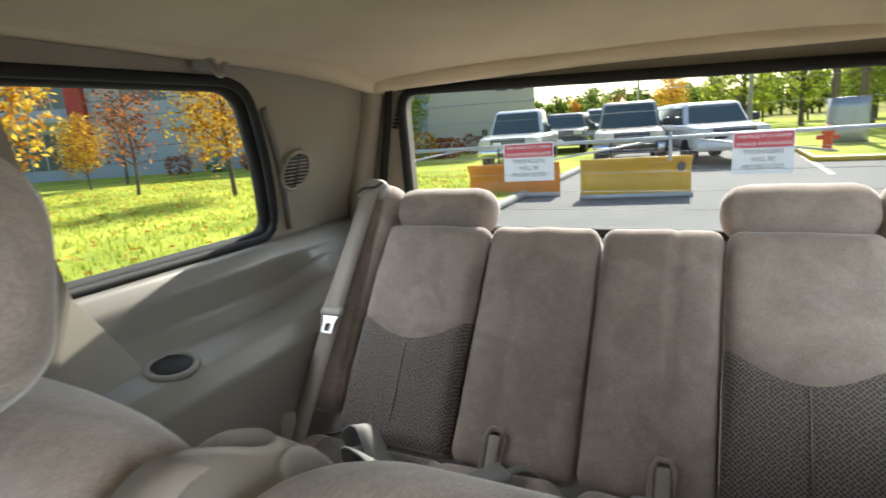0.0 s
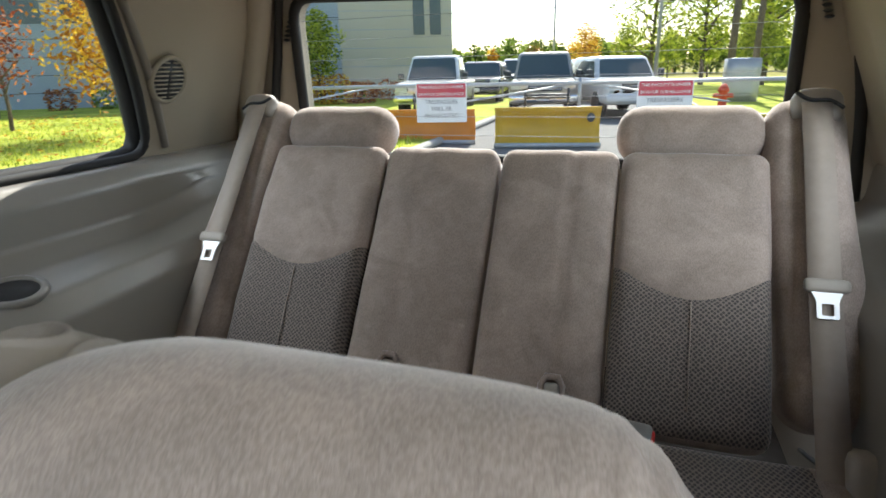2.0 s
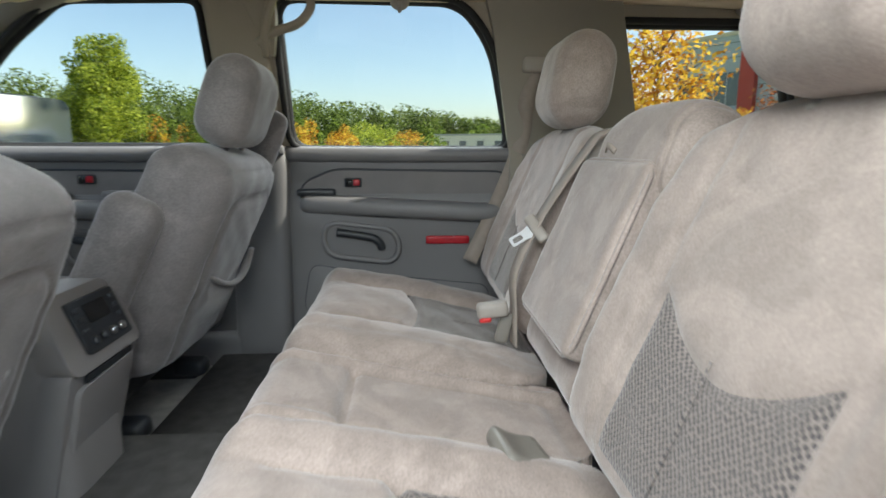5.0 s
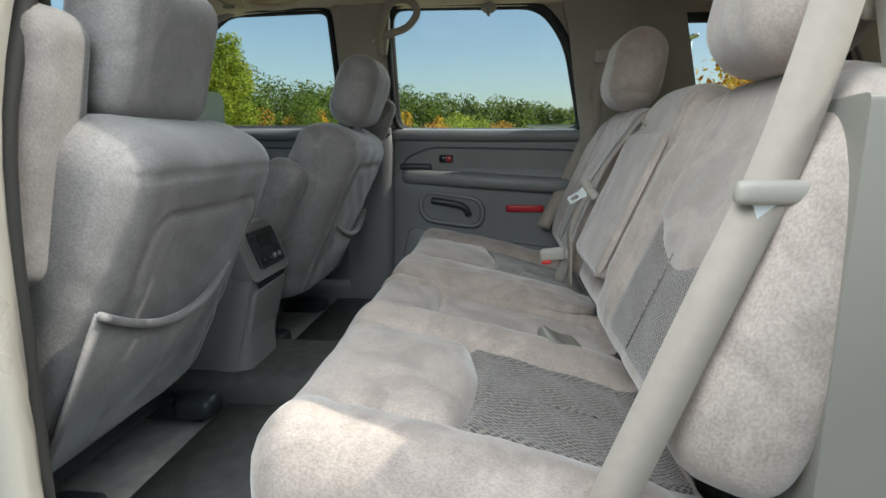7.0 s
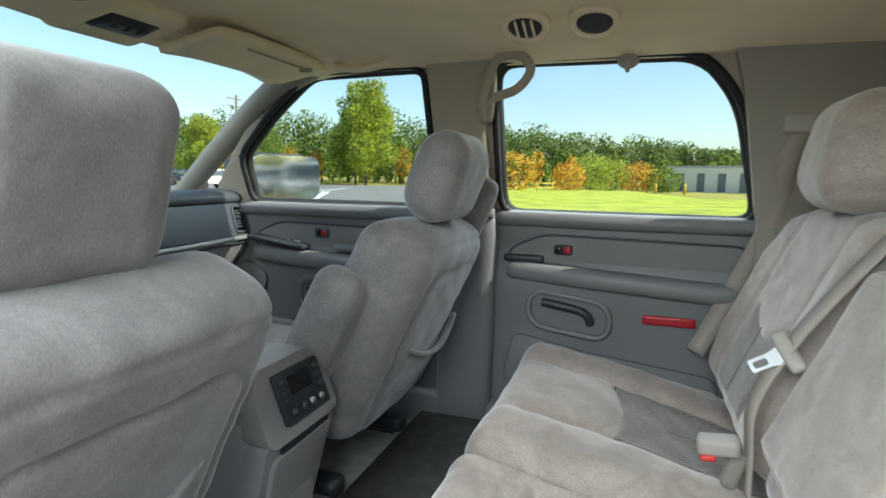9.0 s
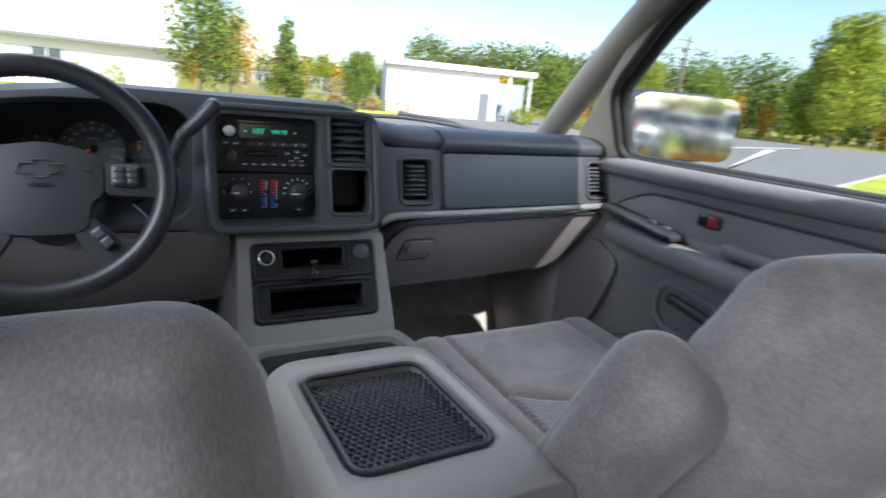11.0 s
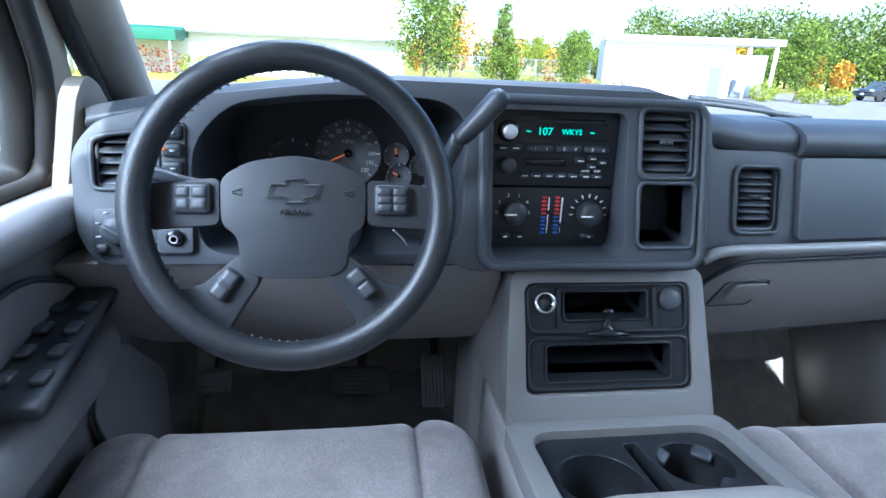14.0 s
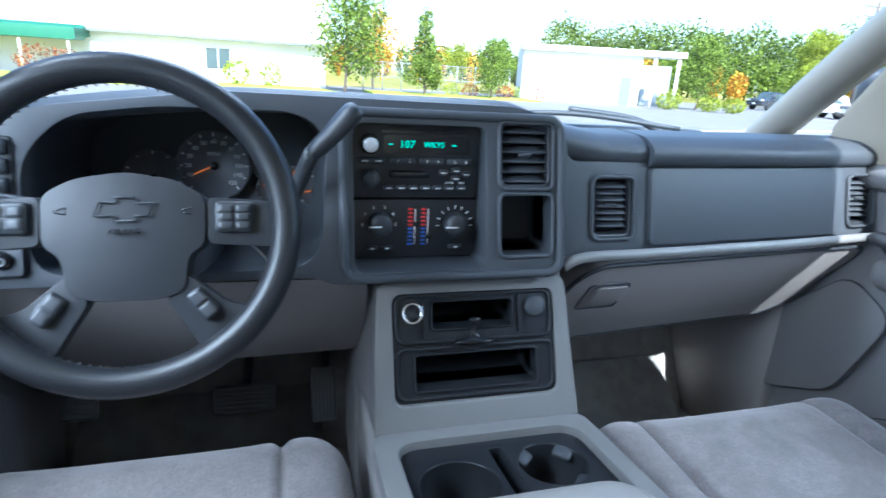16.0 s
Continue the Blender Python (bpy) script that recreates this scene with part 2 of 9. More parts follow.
# ---- mesh helpers ----
def obj(name, V, F, material, parent=None, label="", smooth=True, M=None):
    me = bpy.data.meshes.new(name)
    V = np.asarray(V, float)
    if M is not None:
        A = np.array(M)
        V = V @ A[:3, :3].T + A[:3, 3]
    me.from_pydata(V.tolist(), [], [tuple(int(i) for i in f) for f in F])
    if smooth:
        me.shade_smooth()
    for mm in (material if isinstance(material, (list, tuple)) else [material]):
        me.materials.append(mm)
    ob = new(name, me)
    if parent is not None:
        ob.parent = parent
    if label:
        tagged(ob, label)
    return ob


def thing(name, label, category, group="", kind=""):
    return tagged(new(name), label, category, group, kind)


def auto_smooth(ob, ang=40):
    me = ob.data
    bm = bmesh.new()
    bm.from_mesh(me)
    for e in bm.edges:
        e.smooth = len(e.link_faces) == 2 and e.calc_face_angle(0) < radians(ang)
    bm.to_mesh(me)
    bm.free()
    return ob


def rbox(size, r, n=(8, 8, 8), f=None):
    """A rounded box on a lattice; f reshapes its points. Returns points and faces."""
    nx, ny, nz = n
    idx, P, F = {}, [], []

    def vid(i, j, k):
        key = (i, j, k)
        if key not in idx:
            idx[key] = len(P)
            P.append((2 * i / nx - 1, 2 * j / ny - 1, 2 * k / nz - 1))
        return idx[key]

    for i in range(nx):
        for j in range(ny):
            F.append((vid(i, j, nz), vid(i + 1, j, nz), vid(i + 1, j + 1, nz), vid(i, j + 1, nz)))
            F.append((vid(i, j + 1, 0), vid(i + 1, j + 1, 0), vid(i + 1, j, 0), vid(i, j, 0)))
    for i in range(nx):
        for k in range(nz):
            F.append((vid(i, 0, k), vid(i + 1, 0, k), vid(i + 1, 0, k + 1), vid(i, 0, k + 1)))
            F.append((vid(i, ny, k + 1), vid(i + 1, ny, k + 1), vid(i + 1, ny, k), vid(i, ny, k)))
    for j in range(ny):
        for k in range(nz):
            F.append((vid(0, j, k + 1), vid(0, j + 1, k + 1), vid(0, j + 1, k), vid(0, j, k)))
            F.append((vid(nx, j, k), vid(nx, j + 1, k), vid(nx, j + 1, k + 1), vid(nx, j, k + 1)))
    h = np.array(size, float) / 2
    # even spacing of the lattice, with rows gathered into the rounded edges
    Q = np.array(P)
    R = np.minimum(r, h * 0.999)
    Q = Q * h
    inner = np.clip(Q, -(h - R), h - R)
    d = (Q - inner) / R
    ln = np.linalg.norm(d, axis=1, keepdims=True)
    ln[ln == 0] = 1
    Q = inner + d / ln * R
    if f is not None:
        Q = f(Q)
    return Q, F


def split(name, V, F, region, mats, parent, labels, M=None):
    """One object for each region of the faces."""
    V = np.asarray(V)
    C = np.array([V[list(q)].mean(0) for q in F])
    idx = region(C)
    out = []
    for k in sorted(set(idx.tolist())):
        fs = [F[i] for i in np.nonzero(idx == k)[0]]
        used = sorted({v for q in fs for v in q})
        re = {v: i for i, v in enumerate(used)}
        out.append(obj(name[k], V[used], [[re[v] for v in q] for q in fs], mats[k], parent, labels[k], M=M))
    return out


def box(name, lo, hi, r, material, parent, label="", n=None, f=None, M=None):
    lo, hi = np.array(lo, float), np.array(hi, float)
    s = hi - lo
    if n is None:
        n = [int(max(3, min(14, round(v / max(r, 0.004))))) for v in s]
    V, F = rbox(s, r, n)
    V = V + (lo + hi) / 2
    if f is not None:
        V = f(V)
    return obj(name, V, F, material, parent, label, M=M)


def sweep(pts, rad, segs=10, closed=False, flat=1.0, up=(0, 0, 1), caps=True):
    """A tube along pts; rad a number or one for each point; flat squeezes it along up."""
    pts = [Vector(p) for p in pts]
    n = len(pts)
    V, F = [], []
    rs = rad if hasattr(rad, "__len__") else [rad] * n
    upv = Vector(up)
    for i, p in enumerate(pts):
        a = pts[(i - 1) % n] if (closed or i > 0) else p
        b = pts[(i + 1) % n] if (closed or i < n - 1) else p
        t = (b - a).normalized()
        s = t.cross(upv)
        if s.length < 1e-4:
            s = t.cross(Vector((1, 0, 0)))
        s.normalize()
        u = s.cross(t).normalized()
        for k in range(segs):
            an = 2 * math.pi * k / segs
            V.append(p + s * (math.cos(an) * rs[i]) + u * (math.sin(an) * rs[i] * flat))
    m = n if closed else n - 1
    for i in range(m):
        for k in range(segs):
            a, b = i * segs + k, i * segs + (k + 1) % segs
            c, d = ((i + 1) % n) * segs + (k + 1) % segs, ((i + 1) % n) * segs + k
            F.append((a, d, c, b))
    if caps and not closed:
        F.append(tuple(range(segs)))
        F.append(tuple(reversed(range((n - 1) * segs, n * segs))))
    return [tuple(v) for v in V], F


def ribbon(pts, wide, thick, side):
    """A flat strap along pts; side: the way across it."""
    pts, s = [Vector(p) for p in pts], Vector(side).normalized()
    V, F = [], []
    for i, p in enumerate(pts):
        a, b = pts[max(0, i - 1)], pts[min(len(pts) - 1, i + 1)]
        t = (b - a).normalized()
        nrm = t.cross(s).normalized()
        sd = nrm.cross(t).normalized()
        for su, nu in ((-1, -1), (1, -1), (1, 1), (-1, 1)):
            V.append(tuple(p + sd * (su * wide / 2) + nrm * (nu * thick / 2)))
    for i in range(len(pts) - 1):
        for k in range(4):
            F.append((i * 4 + k, i * 4 + (k + 1) % 4, i * 4 + 4 + (k + 1) % 4, i * 4 + 4 + k))
    F += [(3, 2, 1, 0), tuple(range(len(V) - 4, len(V)))]
    return V, F


def curve_pts(ctrl, n=8):
    """Smooth points through the control points."""
    c = [Vector(p) for p in ctrl]
    out = []
    for i in range(len(c) - 1):
        p0, p1, p2, p3 = c[max(0, i - 1)], c[i], c[i + 1], c[min(len(c) - 1, i + 2)]
        for k in range(n):
            t = k / n
            out.append(0.5 * ((2 * p1) + (p2 - p0) * t + (2 * p0 - 5 * p1 + 4 * p2 - p3) * t * t + (3 * p1 - p0 - 3 * p2 + p3) * t ** 3))
    return out + [c[-1]]


def rr(x0, z0, x1, z1, r, n=5):
    """A rounded rectangle as points."""
    pts = []
    for cx, cz, a0 in ((x1 - r, z1 - r, 0), (x0 + r, z1 - r, 90), (x0 + r, z0 + r, 180), (x1 - r, z0 + r, 270)):
        for k in range(n + 1):
            a = radians(a0 + 90 * k / n)
            pts.append((cx + r * math.cos(a), cz + r * math.sin(a)))
    return pts


def round_poly(pts, r, n=5):
    """Rounds the corners of a polygon."""
    out = []
    for i, p in enumerate(pts):
        a, b, c = Vector(pts[i - 1]), Vector(p), Vector(pts[(i + 1) % len(pts)])
        d1, d2 = min(r, (a - b).length * 0.45), min(r, (c - b).length * 0.45)
        s, e = b + (a - b).normalized() * d1, b + (c - b).normalized() * d2
        for k in range(n + 1):
            t = k / n
            out.append(tuple(s * (1 - t) ** 2 + b * 2 * t * (1 - t) + e * t * t))
    return out


def plate(name, outer, holes, depth, place, material, parent=None, label="", bevel=0.0, smooth=True):
    """A plate with holes: points (u, v) with depth running to +w, laid by place((u, v, w))."""
    bm = bmesh.new()
    for loop in [outer] + list(holes):
        vs = [bm.verts.new((u, v, 0)) for u, v in loop]
        for i in range(len(vs)):
            bm.edges.new((vs[i], vs[(i + 1) % len(vs)]))
    bmesh.ops.triangle_fill(bm, use_beauty=True, use_dissolve=False, edges=bm.edges[:])
    bmesh.ops.recalc_face_normals(bm, faces=bm.faces[:])
    if bm.faces and bm.faces[:][0].normal.z > 0:
        bmesh.ops.reverse_faces(bm, faces=bm.faces[:])
    g = bmesh.ops.extrude_face_region(bm, geom=bm.faces[:])
    for v in [x for x in g["geom"] if isinstance(x, bmesh.types.BMVert)]:
        v.co.z += depth
    bmesh.ops.recalc_face_normals(bm, faces=bm.faces[:])
    if bevel:
        es = [e for e in bm.edges if len(e.link_faces) == 2 and e.calc_face_angle(0) > 1.0 and all(abs(v.co.z) < 1e-6 for v in e.verts)]
        bmesh.ops.bevel(bm, geom=es, offset=bevel, segments=3, profile=0.5, affect='EDGES', clamp_overlap=True)
    for v in bm.verts:
        v.co = Vector(place(v.co.x, v.co.y, v.co.z))
    bmesh.ops.recalc_face_normals(bm, faces=bm.faces[:])
    for e in bm.edges:
        e.smooth = len(e.link_faces) == 2 and e.calc_face_angle(0) < radians(40)
    me = bpy.data.meshes.new(name)
    bm.to_mesh(me)
    bm.free()
    if smooth:
        for p in me.polygons:
            p.use_smooth = True
    me.materials.append(material)
    ob = new(name, me)
    if parent is not None:
        ob.parent = parent
    if label:
        tagged(ob, label)
    return ob


def lathe(profile, segs=24):
    """A turned shape about z from (radius, height) points."""
    V, F = [], []
    for r, z in profile:
        for k in range(segs):
            a = 2 * math.pi * k / segs
            V.append((r * math.cos(a), r * math.sin(a), z))
    for i in range(len(profile) - 1):
        for k in range(segs):
            F.append((i * segs + k, i * segs + (k + 1) % segs, (i + 1) * segs + (k + 1) % segs, (i + 1) * segs + k))
    F.append(tuple(reversed(range(segs))))
    F.append(tuple(range((len(profile) - 1) * segs, len(profile) * segs)))
    return V, F


def text(name, body, size, M, material, parent, depth=0.0006, align='CENTER'):
    cu = bpy.data.curves.new(name, 'FONT')
    cu.body, cu.size, cu.extrude, cu.align_x, cu.align_y = body, size, depth, align, 'CENTER'
    cu.resolution_u = 2
    tmp = bpy.data.objects.new(name, cu)
    scene.collection.objects.link(tmp)
    me = bpy.data.meshes.new_from_object(tmp.evaluated_get(bpy.context.evaluated_depsgraph_get()))
    bpy.data.objects.remove(tmp)
    me.transform(M)
    me.materials.append(material)
    ob = new(name, me)
    ob.parent = parent
    return ob


def groove(d, w):
    return np.exp(-(d / w) ** 2)


# ================= the car's shell =================
LEFT_SHIFT = 0.09   # the cabin's middle lies at x = 0.045
GZ = 0.10       # ground height under the car


def side(y, z, s=1, w=0.0):
    """A point on the leaning upper side of the car; w goes outwards."""
    return (s * (0.84 - 0.39 * (z - 1.39) + w), y, z)


WIN_F = round_poly([(1.60, 1.405), (1.60, 1.575), (1.43, 1.715), (1.25, 1.83), (0.855, 1.838), (0.86, 1.405)], 0.05)
WIN_R = round_poly([(0.648, 1.397), (0.645, 1.842), (0.10, 1.838), (-0.005, 1.72), (-0.09, 1.397)], 0.07)
WIN_Q = round_poly([(-0.31, 1.787), (-0.43, 1.415), (-1.066, 1.415), (-0.99, 1.60), (-0.88, 1.787)], 0.075)


def seal(loop, s, parent, rad=0.011, w=-0.004):
    V, F = sweep([side(y, z, s, 0.028) for y, z in loop], 0.019, 8, closed=True)
    obj("window_channel", V, F, RUBBER, parent, "black rubber window channel")
    V, F = sweep([side(y, z, s, w) for y, z in loop], rad, 8, closed=True)
    return obj("window_seal", V, F, RUBBER, parent, "black rubber window seal")


def pane(loop, s, parent, material, name="pane"):
    ob = plate(name, loop, [], 0.004, lambda u, v, w: side(u, v, s, 0.02 + w), material, parent, "clear window glass")
    ob.visible_shadow = False
    return ob


for s, nm in ((1, "right"), (-1, "left")):
    wall = thing("wall_" + nm, "tan plastic upper side trim with window pillars", "wall", kind="structure")
    if s == 1:
        outer = [(-1.46, 1.37), (1.74, 1.385), (1.72, 1.50), (1.50, 1.72), (1.28, 1.875), (-1.36, 1.875), (-1.46, 1.70)]
        plate("pillar_trim", outer, [WIN_F, WIN_R, WIN_Q], 0.05, lambda u, v, w: side(u, v, 1, w), TRIM_TAN, wall, bevel=0.01)
    else:
        WIN_F = round_poly([(1.675, 1.335), (1.615, 1.47), (1.53, 1.55), (1.25, 1.80), (0.985, 1.838), (0.99, 1.335)], 0.05)
        plate("pillar_trim", [(-1.46, 1.37), (-0.27, 1.38), (-0.20, 1.72), (-0.10, 1.875), (-1.36, 1.875), (-1.46, 1.70)], [WIN_Q], 0.05,
              lambda u, v, w: side(u, v, -1, w), TRIM_TAN, wall, bevel=0.01)
        plate("pillar_trim", [(0.90, 1.27), (1.77, 1.275), (1.70, 1.47), (1.46, 1.70), (1.28, 1.875), (0.885, 1.875)], [WIN_F], 0.05,
              lambda u, v, w: side(u, v, -1, w), TRIM_TAN, wall, bevel=0.01)
        box("roof_rail", (-0.72, 0.08, 1.845), (-0.64, 0.81, 1.89), 0.015, TRIM_TAN, wall)
    for loop, glassy in ((WIN_F, GLASS), (WIN_R, GLASS), (WIN_Q, GLASS_T)):
        if s == -1 and loop is WIN_R:
            continue
        seal(loop, s, wall)
        pane(loop, s, wall, glassy)
    # rounded roof rail and front pillar
    V, F = sweep(curve_pts([(s * 0.655, -1.36, 1.80), (s * 0.65, -0.9, 1.845), (s * 0.645, 0.2, 1.875), (s * 0.645, 0.9, 1.875), (s * 0.66, 1.22, 1.855)], 6), 0.035, 10)
    obj("roof_rail", V, F, LINER, wall, "tan rounded headliner edge")
    if s > 0:
        V, F = sweep(curve_pts([(0.665, 1.20, 1.865), (0.71, 1.42, 1.78), (0.80, 1.72, 1.60), (0.90, 2.02, 1.40)], 6), 0.042, 12)
    else:
        V, F = sweep(curve_pts([(-0.655, 1.18, 1.865), (-0.725, 1.43, 1.71), (-0.773, 1.665, 1.567), (-0.832, 1.94, 1.41), (-0.85, 2.03, 1.355)], 6), 0.043, 12)
        SV, SF = sweep(curve_pts([(-0.70, 1.40, 1.70), (-0.768, 1.59, 1.56), (-0.826, 1.83, 1.41)], 6), 0.012, 8)
        obj("door_seal", SV, SF, RUBBER, wall, "dark seal between pillar and door")
    # darker than the tan trim: the pillar's shade is put into its colour
    obj("front_pillar", V, F, PILLAR_TAN, wall, "tan windscreen pillar trim")
    # mirror sail panel inside the front window's corner
    plate("sail_panel", round_poly([(1.765, 1.345), (1.60, 1.345), (1.60, 1.585), (1.73, 1.47)] if s > 0 else [(1.78, 1.30), (1.652, 1.30), (1.596, 1.455), (1.608, 1.478), (1.65, 1.465), (1.78, 1.39)], 0.014), [], 0.02, lambda u, v, w: side(u, v, s, (-0.014 if s > 0 else -0.05) + w), TRIM_TAN if s > 0 else PILLAR_TAN, wall, bevel=0.005)
    # rear quarter slot trim beside the window
    V, F = sweep(curve_pts([side(-0.945, 1.735, s, -0.002), side(-1.03, 1.60, s, -0.004), side(-1.112, 1.43, s, -0.002)], 6), 0.010, 8)
    obj("slot_trim", V, F, TRIM_QTR, wall, "dark slot beside the rear window")
    wall.location.x = LEFT_SHIFT if s < 0 else 0.0

# speaker grilles in the rear pillars
for s in (1, -1):
    sp = thing("speaker_grille", "round slotted speaker grille in tan pillar trim", "speaker", "rear speakers")
    c = Vector(side(-1.085, 1.583, s, -0.011))
    nrm = Vector((-s, 0, -0.39)).normalized()
    Mx = Matrix.Translation(c) @ nrm.to_track_quat('Z', 'Y').to_matrix().to_4x4()
    V, F = lathe([(0.056, -0.004), (0.056, 0.004), (0.05, 0.008), (0.046, 0.004)], 28)
    obj("rim", V, F[:-1], TRIM_TAN, sp, M=Mx)
    V, F = lathe([(0.0459, -0.002), (0.0459, 0.0025)], 28)
    obj("backing", V, F, BLACK, sp, M=Mx)
    for k in range(-4, 5):
        d = k * 0.0098
        hw = math.sqrt(max(0, 0.0455 ** 2 - d * d))
        for a, b in ((-hw, -0.004), (0.004, hw)):
            V, F = rbox((b - a, 0.0036, 0.003), 0.001, (3, 2, 2))
            V = V + np.array(((a + b) / 2, d, 0.0035))
            obj("slat", V, F, TRIM_TAN, sp, M=Mx)
    sp.location.x = LEFT_SHIFT if s < 0 else 0.0

# headliner
def liner_shape(P):
    P = P.copy()
    x, y = P[:, 0], P[:, 1]
    P[:, 2] += 1.885 - 0.055 * (np.abs(x) / 0.68) ** 3 - 0.07 * np.clip((-0.95 - y) / 0.45, 0, 1) ** 2 - 0.035 * np.clip((y - 0.95) / 0.45, 0, 1) ** 2
    return P
V, F = rbox((1.31, 2.82, 0.03), 0.012, (22, 36, 2))
ceiling = obj("ceiling", liner_shape(V + np.array((0, -0.01, 0))), F, LINER)
ceiling.location.x = 0.045
tagged(ceiling, "tan woven cloth headliner", "ceiling", kind="structure")
V, F = rbox((1.27, 3.0, 0.03), 0.012, (12, 20, 2))
roof = obj("roof", liner_shape(V + np.array((0, 0, 0))) + np.array((0, 0, 0.05)), F, SILVER)
roof.location.x = 0.045
tagged(roof, "silver painted metal car roof", "roof", kind="structure")

# floor
floor = thing("floor", "grey carpeted car floor with footwells", "floor", kind="structure")
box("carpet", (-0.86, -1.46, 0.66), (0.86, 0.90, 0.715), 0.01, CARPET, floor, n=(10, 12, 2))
box("front_carpet", (-0.86, 0.90, 0.62), (0.86, 2.02, 0.675), 0.01, CARPET_F_LIT, floor, n=(10, 12, 2))
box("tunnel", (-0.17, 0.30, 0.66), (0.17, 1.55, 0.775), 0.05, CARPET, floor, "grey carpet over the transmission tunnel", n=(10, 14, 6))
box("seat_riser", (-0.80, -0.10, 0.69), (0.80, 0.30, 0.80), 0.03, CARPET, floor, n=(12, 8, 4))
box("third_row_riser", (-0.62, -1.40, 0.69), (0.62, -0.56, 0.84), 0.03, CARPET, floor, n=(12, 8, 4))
# kick panels beside the front footwells
box("kick_panel", (0.795, 1.74, 0.62), (0.86, 2.14, 1.36), 0.02, TRIM_GREY, floor, "grey kick panel", n=(4, 10, 14))
box("kick_panel", (-0.80, 1.74, 0.62), (-0.715, 2.14, 1.33), 0.02, TRIM_GREY, floor, "grey kick panel", n=(4, 10, 14))
# sloped toe board
V, F = rbox((1.70, 0.05, 0.62), 0.015, (10, 2, 6))
obj("toe_board", V, F, CARPET_F_LIT, floor, M=pose(0, 2.10, 0.88, -28))
box("firewall", (-0.86, 2.16, 0.7), (0.86, 2.22, 1.42), 0.01, BLACK, floor)

# rear end: frame round the tailgate glass
rear = thing("wall_rear", "tan tailgate trim round a wide rear window", "wall", kind="structure")
def rearp(u, v, w):
    return (u, -1.43 + 0.30 * (v - 1.55) * 0.6 - w, v)
REAR_HOLE = round_poly([(-0.585, 1.36), (-0.56, 1.738), (0.60, 1.774), (0.635, 1.36)], 0.06)
plate("tailgate_trim", [(-0.88, 0.68), (0.88, 0.68), (0.86, 1.40), (0.72, 1.87), (-0.72, 1.87), (-0.86, 1.40)], [REAR_HOLE], 0.05, rearp, TRIM_TAN, rear, bevel=0.015)
V, F = sweep([rearp(u, v, -0.006) for u, v in REAR_HOLE], 0.014, 8, closed=True)
obj("window_seal", V, F, RUBBER, rear, "black rubber seal of the rear window")
p = plate("pane", REAR_HOLE, [], 0.004, lambda u, v, w: rearp(u, v, 0.03 + w), GLASS_T, rear, "tinted rear window glass")
p.visible_shadow = False
for k in range(7):
    z = 1.42 + k * 0.05
    V, F = sweep([rearp(-0.56, z, 0.027), rearp(0.60, z, 0.027)], 0.0006, 4)
    obj("defroster_line", V, F, GREY_MARK, rear)
# inner pillar roll at each side of the tailgate
for s in (1, -1):
    V, F = sweep(curve_pts([(s * 0.66, -1.34, 1.81), (s * 0.71, -1.38, 1.70), (s * 0.775, -1.40, 1.50), (s * 0.80, -1.40, 1.25), (s * 0.80, -1.40, 0.9)], 5), 0.035, 10)
    obj("pillar_roll", V, F, TRIM_TAN, rear)
    V, F = sweep(curve_pts([(s * 0.63, -1.375, 1.78), (s * 0.665, -1.40, 1.66), (s * 0.70, -1.41, 1.50), (s * 0.72, -1.41, 1.30)], 5), 0.012, 8)
    obj("pillar_seal", V, F, RUBBER, rear, "black rubber tailgate seal")
    # wiring bellows and latch at the window's upper corner
    for k in range(7):
        zz = 1.74 - 0.011 * k
        V, F = lathe([(0.004, -0.004), (0.010, 0), (0.004, 0.004)], 10)
        obj("bellows_ring", V, F, BLACK, rear, M=Matrix.Translation((s * (0.60 + 0.004 * k) + 0.012, -1.40, zz)))
V, F = sweep(curve_pts([(-0.64, -1.32, 1.80), (-0.3, -1.36, 1.81), (0, -1.37, 1.815), (0.3, -1.36, 1.81), (0.64, -1.32, 1.80)], 6), 0.03, 10)
obj("header_roll", V, F, LINER, rear)

